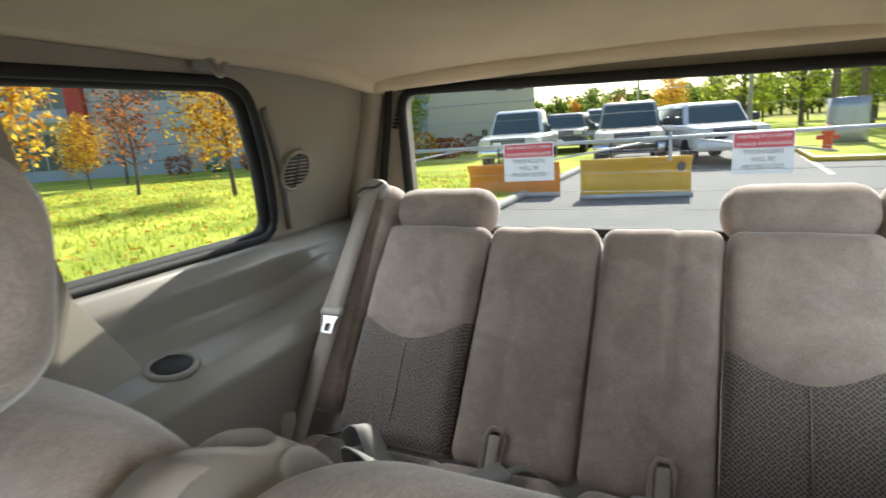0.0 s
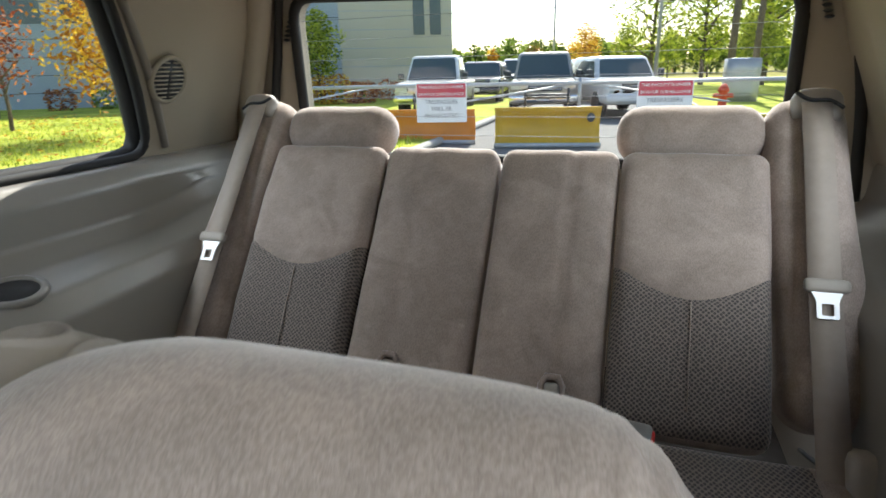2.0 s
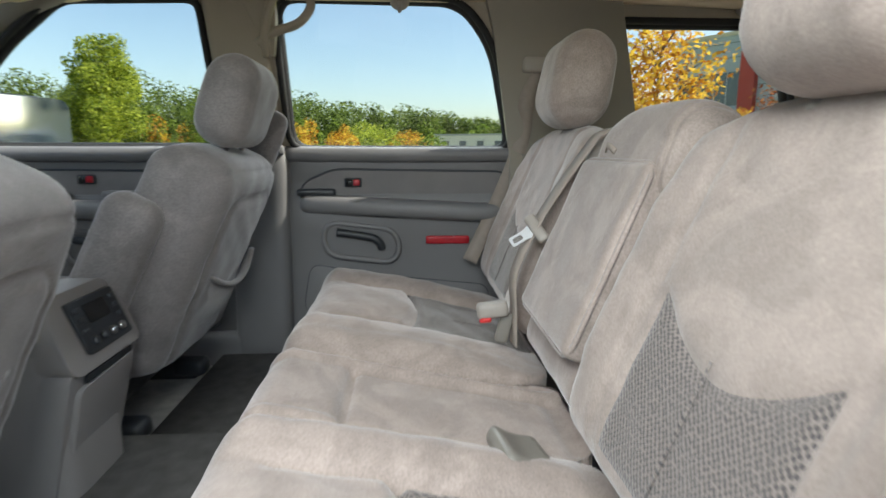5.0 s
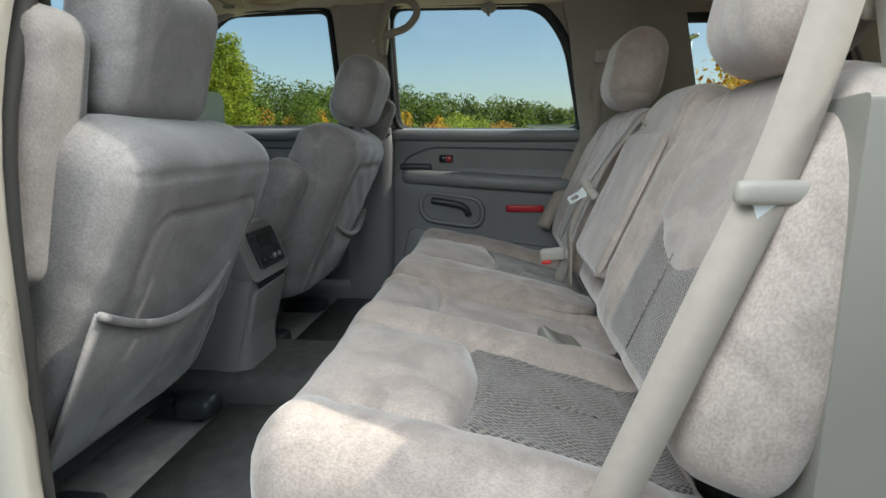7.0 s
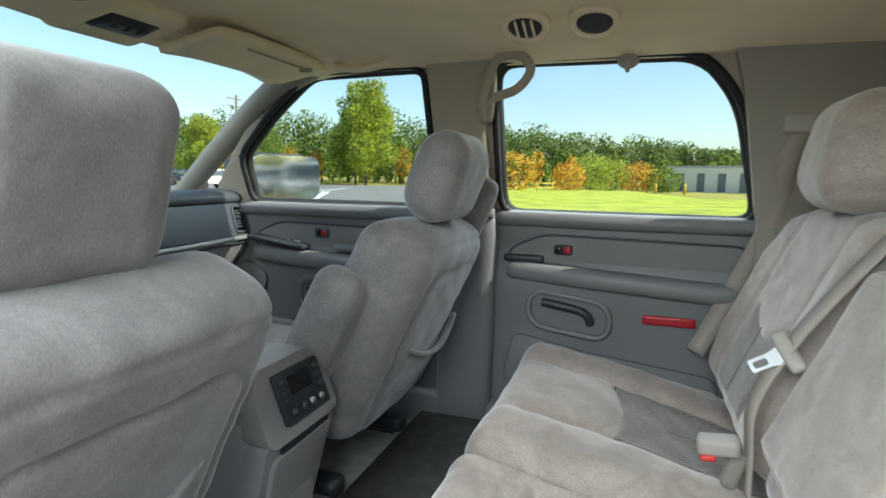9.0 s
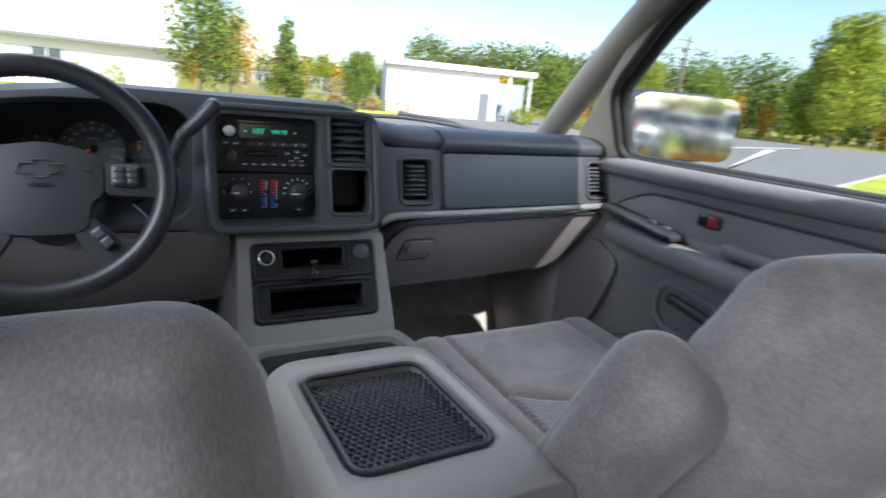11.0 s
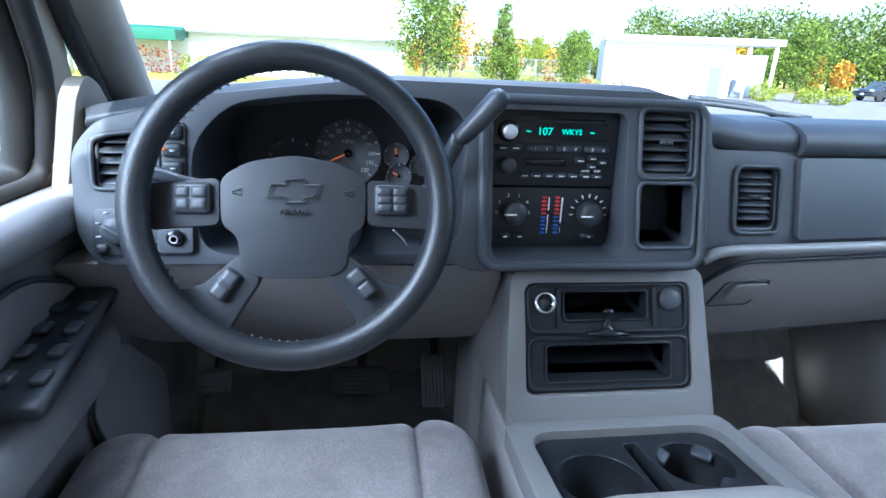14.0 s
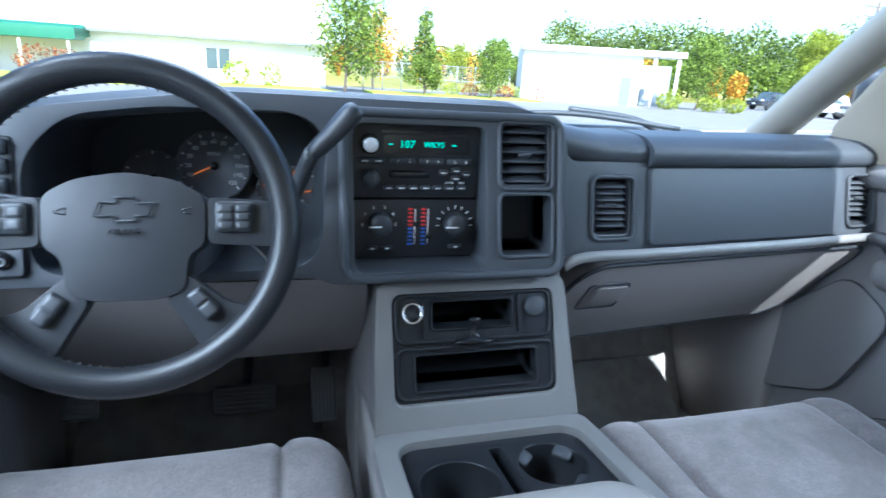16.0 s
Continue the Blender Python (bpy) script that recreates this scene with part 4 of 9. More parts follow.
# --- second row ---
B2 = pose(0, 0.040, 0.999, 22.6)
def sag(y):
    """Second-row cushions fall towards the backrest."""
    return -0.21 * np.clip(0.20 - y, 0, 1)
def outer_seat(name, x0, x1, label, hx, cx0, cx1, px, hw, iy):
    st = thing(name, label, "seat", "second-row seats")
    w, c = x1 - x0, (x0 + x1) / 2
    patch2 = (0.150, 0.04, lambda x: 0.270 - 0.075 * np.cos(x / 0.165 * math.pi / 2))
    seat_panel(st, "backrest", w, 0.525, 0.15, B2 @ Matrix.Translation((c, -0.075, 0)), (VELOUR, WOVEN), seams=(-0.165, 0.165), patch=patch2, r=0.06, bolster=0.035, taper=0.06, crown=0.05, label="padded bolstered backrest")
    V, F = sweep([(c, 0.001, 0.05), (c, 0.004, 0.13), (c, 0.005, 0.215)], 0.0013, 6)
    obj("insert_seam", V, F, WOVEN, st, M=B2)
    headrest(st, 0.275, 0.235, 0.15, pose(c + hx, -0.165, 1.572, 10), VELOUR, egg=True)
    posts(st, 0.11, 0.485, 0.58, -0.014, B2 @ Matrix.Translation((c + hx, 0, 0)))
    cw, cc = cx1 - cx0, (cx0 + cx1) / 2
    ix = px - cc
    V, F = rbox((cw, 0.58, 0.21), 0.075, (84, 70, 8))
    x, y = V[:, 0].copy(), V[:, 1].copy()
    C = np.array([V[list(q)].mean(0) for q in F])
    regs = ((C[:, 2] > 0.06) & (np.abs(C[:, 0] - ix) < hw) & (C[:, 1] < iy)).astype(int)
    up = np.clip(V[:, 2] / 0.1, 0, 1)
    V[:, 2] += up * (0.010 * (np.abs(x) / (cw / 2)) ** 3 + 0.010 * np.cos(y * 5))
    sd, fd = hw - np.abs(x - ix), y - iy
    V[:, 2] -= up * (0.017 * groove(sd, 0.011) * np.clip((0.21 - y) / 0.03, 0, 1) + 0.020 * groove(fd, 0.011) * (sd > 0))
    V[:, 2] -= up * 0.012 * np.clip(sd / 0.03, 0, 1) * np.clip(-fd / 0.03, 0, 1)
    V[:, 2] += up * 0.014 * np.sin(np.clip(sd / (2 * hw), 0, 1) * math.pi) * np.clip(fd / 0.05, 0, 1) * np.clip((0.24 - y) / 0.06, 0, 1)
    V[:, 2] += up * 0.016 * np.sin(np.clip(-sd / 0.12, 0, 1) * math.pi * 0.75)
    V[:, 1] += -0.032 * np.cos(np.clip((x - ix) / (hw + 0.02), -1, 1) * math.pi / 2) * np.exp(-((y - iy) / 0.09) ** 2) * up
    V[:, 2] += 0.0025 * np.sin(x * 43 + 2 * np.sin(y * 19)) * np.sin(y * 37)
    V[:, 2] += sag(y - 0.04) * up
    V += np.array((cc, 0.245, 0.915))
    split(("cushion", "cushion_insert"), V, F, lambda C: regs, (VELOUR, WOVEN), st, ("padded seat cushion", "woven fabric insert"))
    V, F = sweep([(px, yy, 1.0155 + sag(yy - 0.285)) for yy in (0.06, 0.11, 0.16, 0.22)], 0.0018, 6)
    obj("cushion_seam", V, F, WOVEN, st)
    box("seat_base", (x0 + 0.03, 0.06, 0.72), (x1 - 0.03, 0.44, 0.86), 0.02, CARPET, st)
    return st
rs = outer_seat("second_row_seat", 0.125, 0.750, "taupe velour second-row seat with headrest, beside the rear door", -0.048, 0.032, 0.735, 0.40, 0.165, 0.028)
ls = outer_seat("second_row_seat", -0.845, -0.268, "taupe velour second-row seat with headrest and woven insert", 0.0, -0.855, -0.268, -0.56, 0.16, 0.04)
cs = thing("second_row_seat", "taupe velour centre seat with fold-down armrest panel", "seat", "second-row seats")
# centre backrest, hump above and the fold-down panel
seat_panel(cs, "backrest", 0.405, 0.45, 0.13, B2 @ Matrix.Translation((-0.078, -0.085, 0)), (VELOUR,), r=0.05, bolster=0.0, label="padded centre backrest")
V, F = rbox((0.357, 0.17, 0.17), 0.056, (110, 16, 14))
V[:, 2] -= 0.085 * np.clip((0.02 - V[:, 1]) / 0.105, 0, 1) ** 2 * (V[:, 2] > 0)
V[:, 2] -= 0.030 * (V[:, 0] / 0.20) ** 4 + 0.04 * np.clip((V[:, 0] - 0.04) / 0.14, 0, 1) ** 2
V[:, 2] += 0.0012 * np.sin(V[:, 0] * 400 + 20 * V[:, 1]) * np.clip((-0.125 - V[:, 0]) / 0.02, 0, 1)
V[:, 1] += 0.0012 * np.sin(V[:, 0] * 400) * np.clip((-0.125 - V[:, 0]) / 0.02, 0, 1) * np.sign(V[:, 1])
obj("top_roll", V, F, VELOUR, cs, "rounded padded top of the backrest", M=pose(-0.110, -0.200, 1.389, 18))
V, F = rbox((0.328, 0.075, 0.325), 0.014, (28, 8, 30))
V[:, 0] *= 1 - 0.17 * V[:, 2]
V[:, 1] += 0.0015 * np.sin(V[:, 0] * 37) * np.sin(V[:, 2] * 41)
obj("armrest_panel", V, F, VELOUR, cs, "fold-down armrest panel with piped edge", M=B2 @ Matrix.Translation((-0.090, -0.015, 0.25)))
loop = [(x * (1 - 0.17 * z), 0.027, z) for x, z in rr(-0.1655, -0.1625, 0.1655, 0.1625, 0.03, 4)]
V, F = sweep(loop, 0.0045, 6, closed=True, up=(0, 1, 0))
obj("piping", V, F, VELOUR, cs, M=B2 @ Matrix.Translation((-0.090, -0.015, 0.25)))
V, F = ribbon(curve_pts([(-0.022, 0.018, 0.0), (0.0, 0.026, 0.008), (0.024, 0.018, 0.002)], 6), 0.010, 0.003, (0, 0.3, 1))
obj("pull_strap", V, F, BELT, cs, "woven pull strap", M=B2 @ Matrix.Translation((-0.107, 0.018, 0.420)))
V, F = rbox((0.296, 0.58, 0.19), 0.055, (56, 70, 8))
x, y = V[:, 0], V[:, 1]
up = np.clip(V[:, 2] / 0.09, 0, 1)
V[:, 2] -= up * 0.018 * groove(y - 0.125, 0.010) * (np.abs(x + 0.01) < 0.11)
V[:, 2] -= up * 0.016 * groove(np.abs(x + 0.01) - 0.105, 0.011) * (y < 0.13)
V[:, 2] -= up * 0.012 * np.clip((0.105 - np.abs(x + 0.01)) / 0.02, 0, 1) * (y < 0.125)
V[:, 2] += up * 0.012 * np.sin(np.clip((np.abs(x + 0.01) - 0.095) / 0.05, 0, 1) * math.pi)
V[:, 2] += 0.0015 * np.sin(x * 43 + 2 * np.sin(y * 19)) * np.sin(y * 37)
V[:, 2] += sag(y - 0.04) * up
V += np.array((-0.118, 0.245, 0.918))
obj("cushion", V, F, VELOUR, cs, "padded centre cushion")
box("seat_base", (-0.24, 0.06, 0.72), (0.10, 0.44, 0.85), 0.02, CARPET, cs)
V, F = rbox((0.105, 0.085, 0.035), 0.016, (10, 10, 4))
V[:, 2] += 0.012 * (V[:, 1] / 0.05) ** 2
obj("hinge_cover", V, F, TRIM_QTR, cs, "grey plastic seat hinge cover", M=pose(-0.290, 0.095, 0.945, 22, 0, 10))
# folded centre belt: guide on top, webbing over the backrest and tongue
cb = thing("centre_belt", "taupe centre seat belt hanging over the backrest", "seat belt")
def outlet_shape(P):
    """A smooth dome with a belt slot in its top and a round opening at one end."""
    P = P.copy()
    x, y, up = P[:, 0].copy(), P[:, 1].copy(), np.clip(P[:, 2] / 0.05, 0, 1)
    P[:, 2] -= up * (0.9 * np.abs(x) ** 1.5 + 1.2 * np.clip(y, 0, 1) ** 1.5)
    slot_ = np.hypot((x - 0.022) / 0.040, (y + 0.022) / 0.020)
    P[:, 2] -= up * 0.030 * np.clip((1.10 - slot_) / 0.22, 0, 1)
    P[:, 2] += up * 0.004 * groove(slot_ - 1.22, 0.10)
    hole_ = np.hypot((x + 0.062) / 0.018, (y + 0.030) / 0.026)
    P[:, 2] -= up * 0.028 * np.clip((1.10 - hole_) / 0.25, 0, 1)
    P[:, 2] += up * 0.004 * groove(hole_ - 1.28, 0.14)
    return P
V, F = rbox((0.175, 0.16, 0.13), 0.058, (90, 84, 8))
C = np.array([V[list(q)].mean(0) for q in F])
dark_ = ((C[:, 2] > 0.02) & ((np.hypot((C[:, 0] - 0.022) / 0.040, (C[:, 1] + 0.022) / 0.020) < 0.90) | (np.hypot((C[:, 0] + 0.062) / 0.018, (C[:, 1] + 0.030) / 0.026) < 0.88))).astype(int)
TW = pose(0.098, -0.205, 1.384, 8, 0, 6)
split(("belt_outlet", "outlet_slot"), outlet_shape(V), F, lambda C: dark_, (PLASTIC_B, RUBBER), cb, ("pale plastic belt outlet with a slot", "dark slot"), M=TW)
pts = curve_pts([Vector((0.118, -0.232, 1.405)), Vector((0.116, -0.195, 1.446)), Vector((0.112, -0.150, 1.440)), Vector((0.106, -0.115, 1.405)), B2 @ Vector((0.105, 0.045, 0.27)), B2 @ Vector((0.10, 0.050, 0.14)), Vector((0.103, 0.032, 1.06)), Vector((0.103, 0.030, 0.98))], 8)
V, F = ribbon(pts, 0.048, 0.0028, (1, 0.1, 0))
obj("webbing", V, F, BELT, cb)
pd_, nn_ = Vector((0.0, 0.857, -0.515)), Vector((-0.75, 0.34, 0.566)).normalized()
xx_ = nn_.cross(-pd_).normalized()
TM = Matrix(((xx_.x, nn_.x, -pd_.x, 0.092), (xx_.y, nn_.y, -pd_.y, -0.010), (xx_.z, nn_.z, -pd_.z, 1.240), (0, 0, 0, 1)))
tongue(cb, TM @ Matrix.Scale(1.0, 4), 0.058, 0.0115)
V, F = rbox((0.040, 0.068, 0.032), 0.008, (5, 8, 5))
obj("receiver", V, F, PLASTIC_B, cb, "beige plastic receiver", M=pose(0.106, 0.078, 1.060, -8, 0, -6))
V, F = rbox((0.028, 0.026, 0.010), 0.003, (4, 4, 3))
obj("button", V, F, RED_PLASTIC, cb, "red release button", M=pose(0.098, 0.094, 1.041, -8, 0, -6))
V, F = rbox((0.026, 0.030, 0.07), 0.010, (5, 5, 8))
obj("stalk", V, F, TRIM_QTR, cb, "dark webbing stalk", M=pose(0.116, 0.050, 1.015, 14, 0, 0))
# outer belts of the second row
for s, x1, nm in ((1, 0.74, "right"), (-1, -0.74, "left")):
    ob_ = thing("outer_belt", "taupe shoulder belt hanging beside the second-row seat", "seat belt", "outer belts")
    if s > 0:
        ctrl = [side(-0.13, 1.66, 1, -0.03), side(-0.115, 1.55, 1, -0.04), (0.79, -0.11, 1.42), (0.775, -0.02, 1.2), (0.74, 0.06, 1.04)]
    else:
        ctrl = [(-0.735, -0.16, 1.72), (-0.775, -0.115, 1.53), (-0.80, -0.06, 1.345), (-0.825, 0.01, 1.18), (-0.84, 0.10, 0.95)]
    V, F = ribbon(curve_pts(ctrl, 8), 0.048, 0.0028, (0.25, 1, 0.2))
    obj("webbing", V, F, BELT, ob_)
    V, F = rbox((0.03, 0.075, 0.05), 0.012, (4, 8, 6))
    obj("belt_loop", V, F, PLASTIC_B, ob_, "beige plastic belt loop", M=Matrix.Translation(ctrl[0]))
    if s < 0:
        tongue(ob_, Matrix.Translation(Vector(ctrl[2]) + Vector((-0.012, 0.0, -0.03))) @ pose(0, 0, 0, 8, 0, -82), 0.075)
# --- front seats ---
def front_seat(name, label, B, w, hr, mirror, cy, dz, cx):
    st = thing(name, label, "seat", "front seats")
    tall, soft_ = (0.577, 0.5) if mirror < 0 else (0.56, 1.0)
    V, F = rbox((w, 0.165, tall), 0.065, (64, 12, 70))
    V[:, 2] += tall / 2
    x, y, z = V[:, 0], V[:, 1], V[:, 2]
    back = np.clip(-y / 0.08, 0, 1)
    front = np.clip(y / 0.08, 0, 1)
    V[:, 1] += front * 0.04 * (np.abs(x) / (w / 2)) ** 3
    V[:, 1] -= back * 0.010 * np.cos(x * 6)
    qx, qz = np.abs(x) - 0.105 - 0.02 * np.clip(z / 0.5, 0, 1), z - 0.415
    sdf = np.hypot(np.maximum(qx, 0), np.maximum(qz, 0)) + np.minimum(np.maximum(qx, qz), 0) - 0.055
    V[:, 1] += back * 0.006 * groove(sdf, 0.005)
    V[:, 1] -= back * 0.006 * np.clip(-sdf / 0.02, 0, 1)
    V[:, 1] += back * 0.005 * groove(z - 0.535, 0.005)
    V[:, 0] *= 1 - soft_ * 0.045 * np.clip((z - 0.36) / 0.2, 0, 1) ** 2
    V[:, 2] -= soft_ * 0.028 * np.clip((np.abs(x) - w * 0.22) / (w * 0.28), 0, 1) ** 2 * np.clip((z - 0.3) / 0.26, 0, 1)
    V[:, 1] += 0.0022 * np.sin(x * 41 + 4 * np.sin(z * 17)) * np.sin(z * 29 + x * 11)
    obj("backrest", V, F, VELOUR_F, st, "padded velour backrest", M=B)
    # map pocket on the rear
    V, F = [], []
    n, hz = 24, 0.325 if mirror < 0 else 0.275
    for j in range(2):
        for i in range(n + 1):
            u = i / n * 2 - 1
            zz = hz - 0.045 * (1 - u * u) if j else 0.03
            V.append((mirror * 0.055 + u * 0.185, -0.088 - 0.032 * (1 - u * u) * j, zz))
    for i in range(n):
        F.append((i, i + 1, n + 2 + i, n + 1 + i))
    obj("map_pocket", V, F, VELOUR_F, st, "sagging map pocket", M=B).modifiers.new("thick", 'SOLIDIFY').thickness = 0.006
    V, F = sweep([(mirror * 0.055 + u * 0.185, -0.091 - 0.033 * (1 - u * u), hz - 0.045 * (1 - u * u)) for u in np.linspace(-1, 1, 25)], 0.007, 8)
    obj("pocket_hem", V, F, VELOUR_F, st, M=B)
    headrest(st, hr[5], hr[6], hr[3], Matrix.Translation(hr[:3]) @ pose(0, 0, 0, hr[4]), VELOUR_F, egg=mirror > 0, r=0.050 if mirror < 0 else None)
    for sx in (-0.06, 0.06):
        V, F = sweep([B @ Vector((sx, 0, 0.53)), Vector((hr[0] + sx, hr[1], hr[2] - 0.07))], 0.006, 8)
        obj("headrest_post", V, F, CHROME, st, "chrome headrest post")
    # shoulder belt tower and inner armrest
    sx = mirror
    V, F = rbox((0.10, 0.12, 0.15), 0.045, (8, 10, 14))
    V[:, 1] += 0.02 * V[:, 2]
    if mirror > 0:
        V, F = rbox((0.062, 0.115, 0.30), 0.028, (10, 10, 20))
        V[:, 1] += 0.9 * np.clip(V[:, 2] - 0.05, 0, 1) ** 2
        TM = B @ Matrix.Translation((sx * (w / 2 - 0.026), 0.0, 0.535))
    else:
        V, F = rbox((0.125, 0.10, 0.38), 0.042, (12, 10, 24))
        V[:, 0] *= 1 - 0.12 * np.clip(V[:, 2] / 0.1, 0, 1)
        TM = pose(-0.703, 0.862, 1.352, 12)
    obj("belt_tower", V, F, VELOUR_F, st, "velour-covered belt tower", M=TM)
    V, F = rbox((0.095, 0.125, 0.315), 0.045, (12, 12, 24))
    V[:, 0] -= 0.004 * groove(np.hypot(V[:, 1], V[:, 2] * 0.42) - 0.047, 0.006) * np.sign(V[:, 0])
    if mirror > 0:
        obj("armrest", V, F, VELOUR_F, st, "folded-up inner armrest", M=pose(B.translation.x - sx * (w / 2 + 0.015), 0.885, 1.165, 27))
    # cushion
    c = cx
    V, F = rbox((w + 0.02, 0.56, 0.20), 0.07, (110, 84, 8))
    x, y = V[:, 0].copy(), V[:, 1].copy()
    C = np.array([V[list(q)].mean(0) for q in F])
    regs = ((C[:, 2] > 0.06) & (np.abs(C[:, 0]) < 0.163) & (C[:, 1] < 0.01)).astype(int)
    up = np.clip(V[:, 2] / 0.1, 0, 1)
    V[:, 2] += up * (0.02 * (np.abs(x) / (w / 2)) ** 3) + 0.05 * (y + 0.1)
    V[:, 2] -= up * 0.012 * groove(np.abs(x) - 0.165, 0.007)
    V[:, 2] -= up * 0.010 * groove(0.01 - y, 0.008) * (np.abs(x) < 0.17)
    V[:, 2] += up * 0.010 * np.cos(np.clip(x / 0.17, -1, 1) * math.pi / 2) * np.clip((y - 0.01) / 0.05, 0, 1) * np.clip((0.26 - y) / 0.06, 0, 1)
    V[:, 2] -= up * 0.008 * groove(x, 0.006) * (y < 0.0)
    V[:, 2] += 0.0010 * np.sin(y * 160) * up * (np.abs(x) < 0.15) * np.clip((y - 0.14) * 8, 0, 1)
    V[:, 1] -= 0.065 * np.cos(np.clip(x / 0.17, -1, 1) * math.pi / 2) * np.exp(-((y - 0.01) / 0.10) ** 2) * up
    V += np.array((c, cy, 0.968 + dz))
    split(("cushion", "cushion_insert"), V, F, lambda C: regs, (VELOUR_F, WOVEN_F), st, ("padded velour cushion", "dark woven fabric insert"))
    box("seat_base", (c - w / 2 + 0.02, 1.0, 0.74), (c + w / 2 - 0.02, 1.46, 0.90), 0.03, BLACK, st, "black plastic seat base")
    for sx in (-1, 1):
        box("seat_track", (c + sx * 0.2 - 0.02, 0.92, 0.70), (c + sx * 0.2 + 0.02, 1.45, 0.76), 0.008, BLACK, st)
        box("track_cover", (c + sx * 0.2 - 0.035, 0.89, 0.712), (c + sx * 0.2 + 0.035, 0.99, 0.765), 0.018, BLACK, st, "black plastic track cover")
    return st
WOVEN_F = woven_mat("woven_front", (0.24, 0.225, 0.225), (0.12, 0.115, 0.115))
front_seat("driver_seat", "grey velour driver seat with map pocket and headrest", pose(-0.478, 1.0, 0.866, 25), 0.49, (-0.513, 0.808, 1.510, 0.13, 14, 0.264, 0.236), -1, 1.255, -0.037, -0.435)
front_seat("passenger_seat", "grey velour front passenger seat leaning back", pose(0.40, 0.935, 0.895, 25), 0.50, (0.355, 0.665, 1.512, 0.125, 20, 0.285, 0.215), 1, 1.235, -0.058, 0.43)


# ================= doors =================
def door(s, front, name, label):
    """The inside of a door: panel with belt roll, insert, armrest, handle recess and pocket."""
    y0, y1 = (0.80 if s > 0 else 0.99, 1.78) if front else (-0.115, 0.672)
    d = thing(name, label, "door", "car doors", "structure")
    def at(P):
        P = P.copy()
        P[:, 0] = s * P[:, 0]
        return P
    mk = lambda nm, lo, hi, r, m, lab="", n=None, f=None: box(nm, lo, hi, r, m, d, lab, n, f=lambda P: at(f(P) if f else P))
    def swell(P):
        P = P.copy()
        k = np.exp(-((P[:, 2] - 1.18) / 0.09) ** 2)
        inn = P[:, 0] < 0.86
        P[:, 0] -= 0.018 * k * inn
        P[:, 0] += 0.012 * np.exp(-((P[:, 2] - 1.29) / 0.035) ** 2) * inn
        return P
    mk("door_panel", (0.83, y0, 0.76), (0.90, y1, 1.40), 0.02, DOOR_GREY_SHADE, n=(4, 26, 40), f=swell)
    # belt roll under the window
    V, F = sweep(curve_pts([(0.832, y0 + 0.01, 1.388), (0.826, (y0 + y1) / 2, 1.386), (0.832, y1 - 0.01, 1.388)], 8), 0.026, 10)
    obj("belt_roll", at(np.array(V)), F, DOOR_GREY_SHADE, d)
    # upper cloth insert
    a, b = (y0 + 0.10, y1 - 0.20) if front else (y0 + 0.045, y1 - 0.065)
    ins = round_poly([(a, 1.245), (a, 1.33), (b - 0.10, 1.338), (b, 1.295), (b + 0.015, 1.25)], 0.035)
    plate("insert", ins, [], 0.03, lambda u, v, w: (s * (0.826 + w), u, v), DOOR_CLOTH, d, "grey cloth door insert", bevel=0.006)
    V, F = sweep([(s * 0.827, u, v) for u, v in ins], 0.004, 6, closed=True, up=(1, 0, 0))
    obj("insert_piping", V, F, DASH_MID, d, "dark insert piping")
    # armrest
    def arm(P):
        P = P.copy()
        t = (P[:, 1] - y0) / (y1 - y0)
        P[:, 2] += 0.020 * np.clip((t - 0.35) * 2, -0.3, 1) - 0.012
        P[:, 0] += 0.035 * np.clip((t - 0.6) * 2.5, 0, 1) + 0.02 * np.clip((0.12 - t) * 8, 0, 1)
        return P
    mk("armrest", (0.765, y0 + 0.03, 1.185), (0.86, y1 - (0.20 if front else 0.05), 1.245), 0.026, DOOR_GREY_SHADE, "moulded armrest", n=(8, 30, 6), f=arm)
    # lower recess ring and handle
    hy, hz = (1.27, 1.075) if front else (0.42, 1.095)
    ring = rr(hy - 0.125, hz - 0.06, hy + 0.125, hz + 0.055, 0.05)
    V, F = sweep([(s * 0.817, u, v + 0.12 * (u - hy)) for u, v in ring], 0.010, 8, closed=True, up=(1, 0, 0))
    obj("handle_recess", V, F, DOOR_GREY_SHADE, d)
    V, F = sweep(curve_pts([(s * 0.806, hy + 0.08, hz + 0.034), (s * 0.804, hy + 0.02, hz + 0.026), (s * 0.805, hy - 0.04, hz + 0.014), (s * 0.808, hy - 0.062, hz - 0.004), (s * 0.814, hy - 0.068, hz - 0.024)], 6), 0.0135, 10, flat=1.0, up=(1, 0, 0))
    obj("door_handle", V, F, BLACK, d, "black plastic door handle")
    # lock switch in its bezel
    ly, lz = (1.30, 1.306) if front else (0.444, 1.294)
    V, F = rbox((0.014, 0.058, 0.032), 0.006, (4, 8, 6))
    lock = obj("lock_bezel", at(V + np.array((0.824, ly, lz))), F, BLACK, d, "black switch bezel")
    V, F = rbox((0.012, 0.022, 0.022), 0.004, (4, 4, 4))
    obj("lock_switch", at(V + np.array((0.819, ly - 0.012 * 1, lz))), F, RED_LENS, lock, "red lock mark")
    obj("lock_switch", at(V + np.array((0.819, ly + 0.012, lz))), F, BLACK_GLOSS, lock)
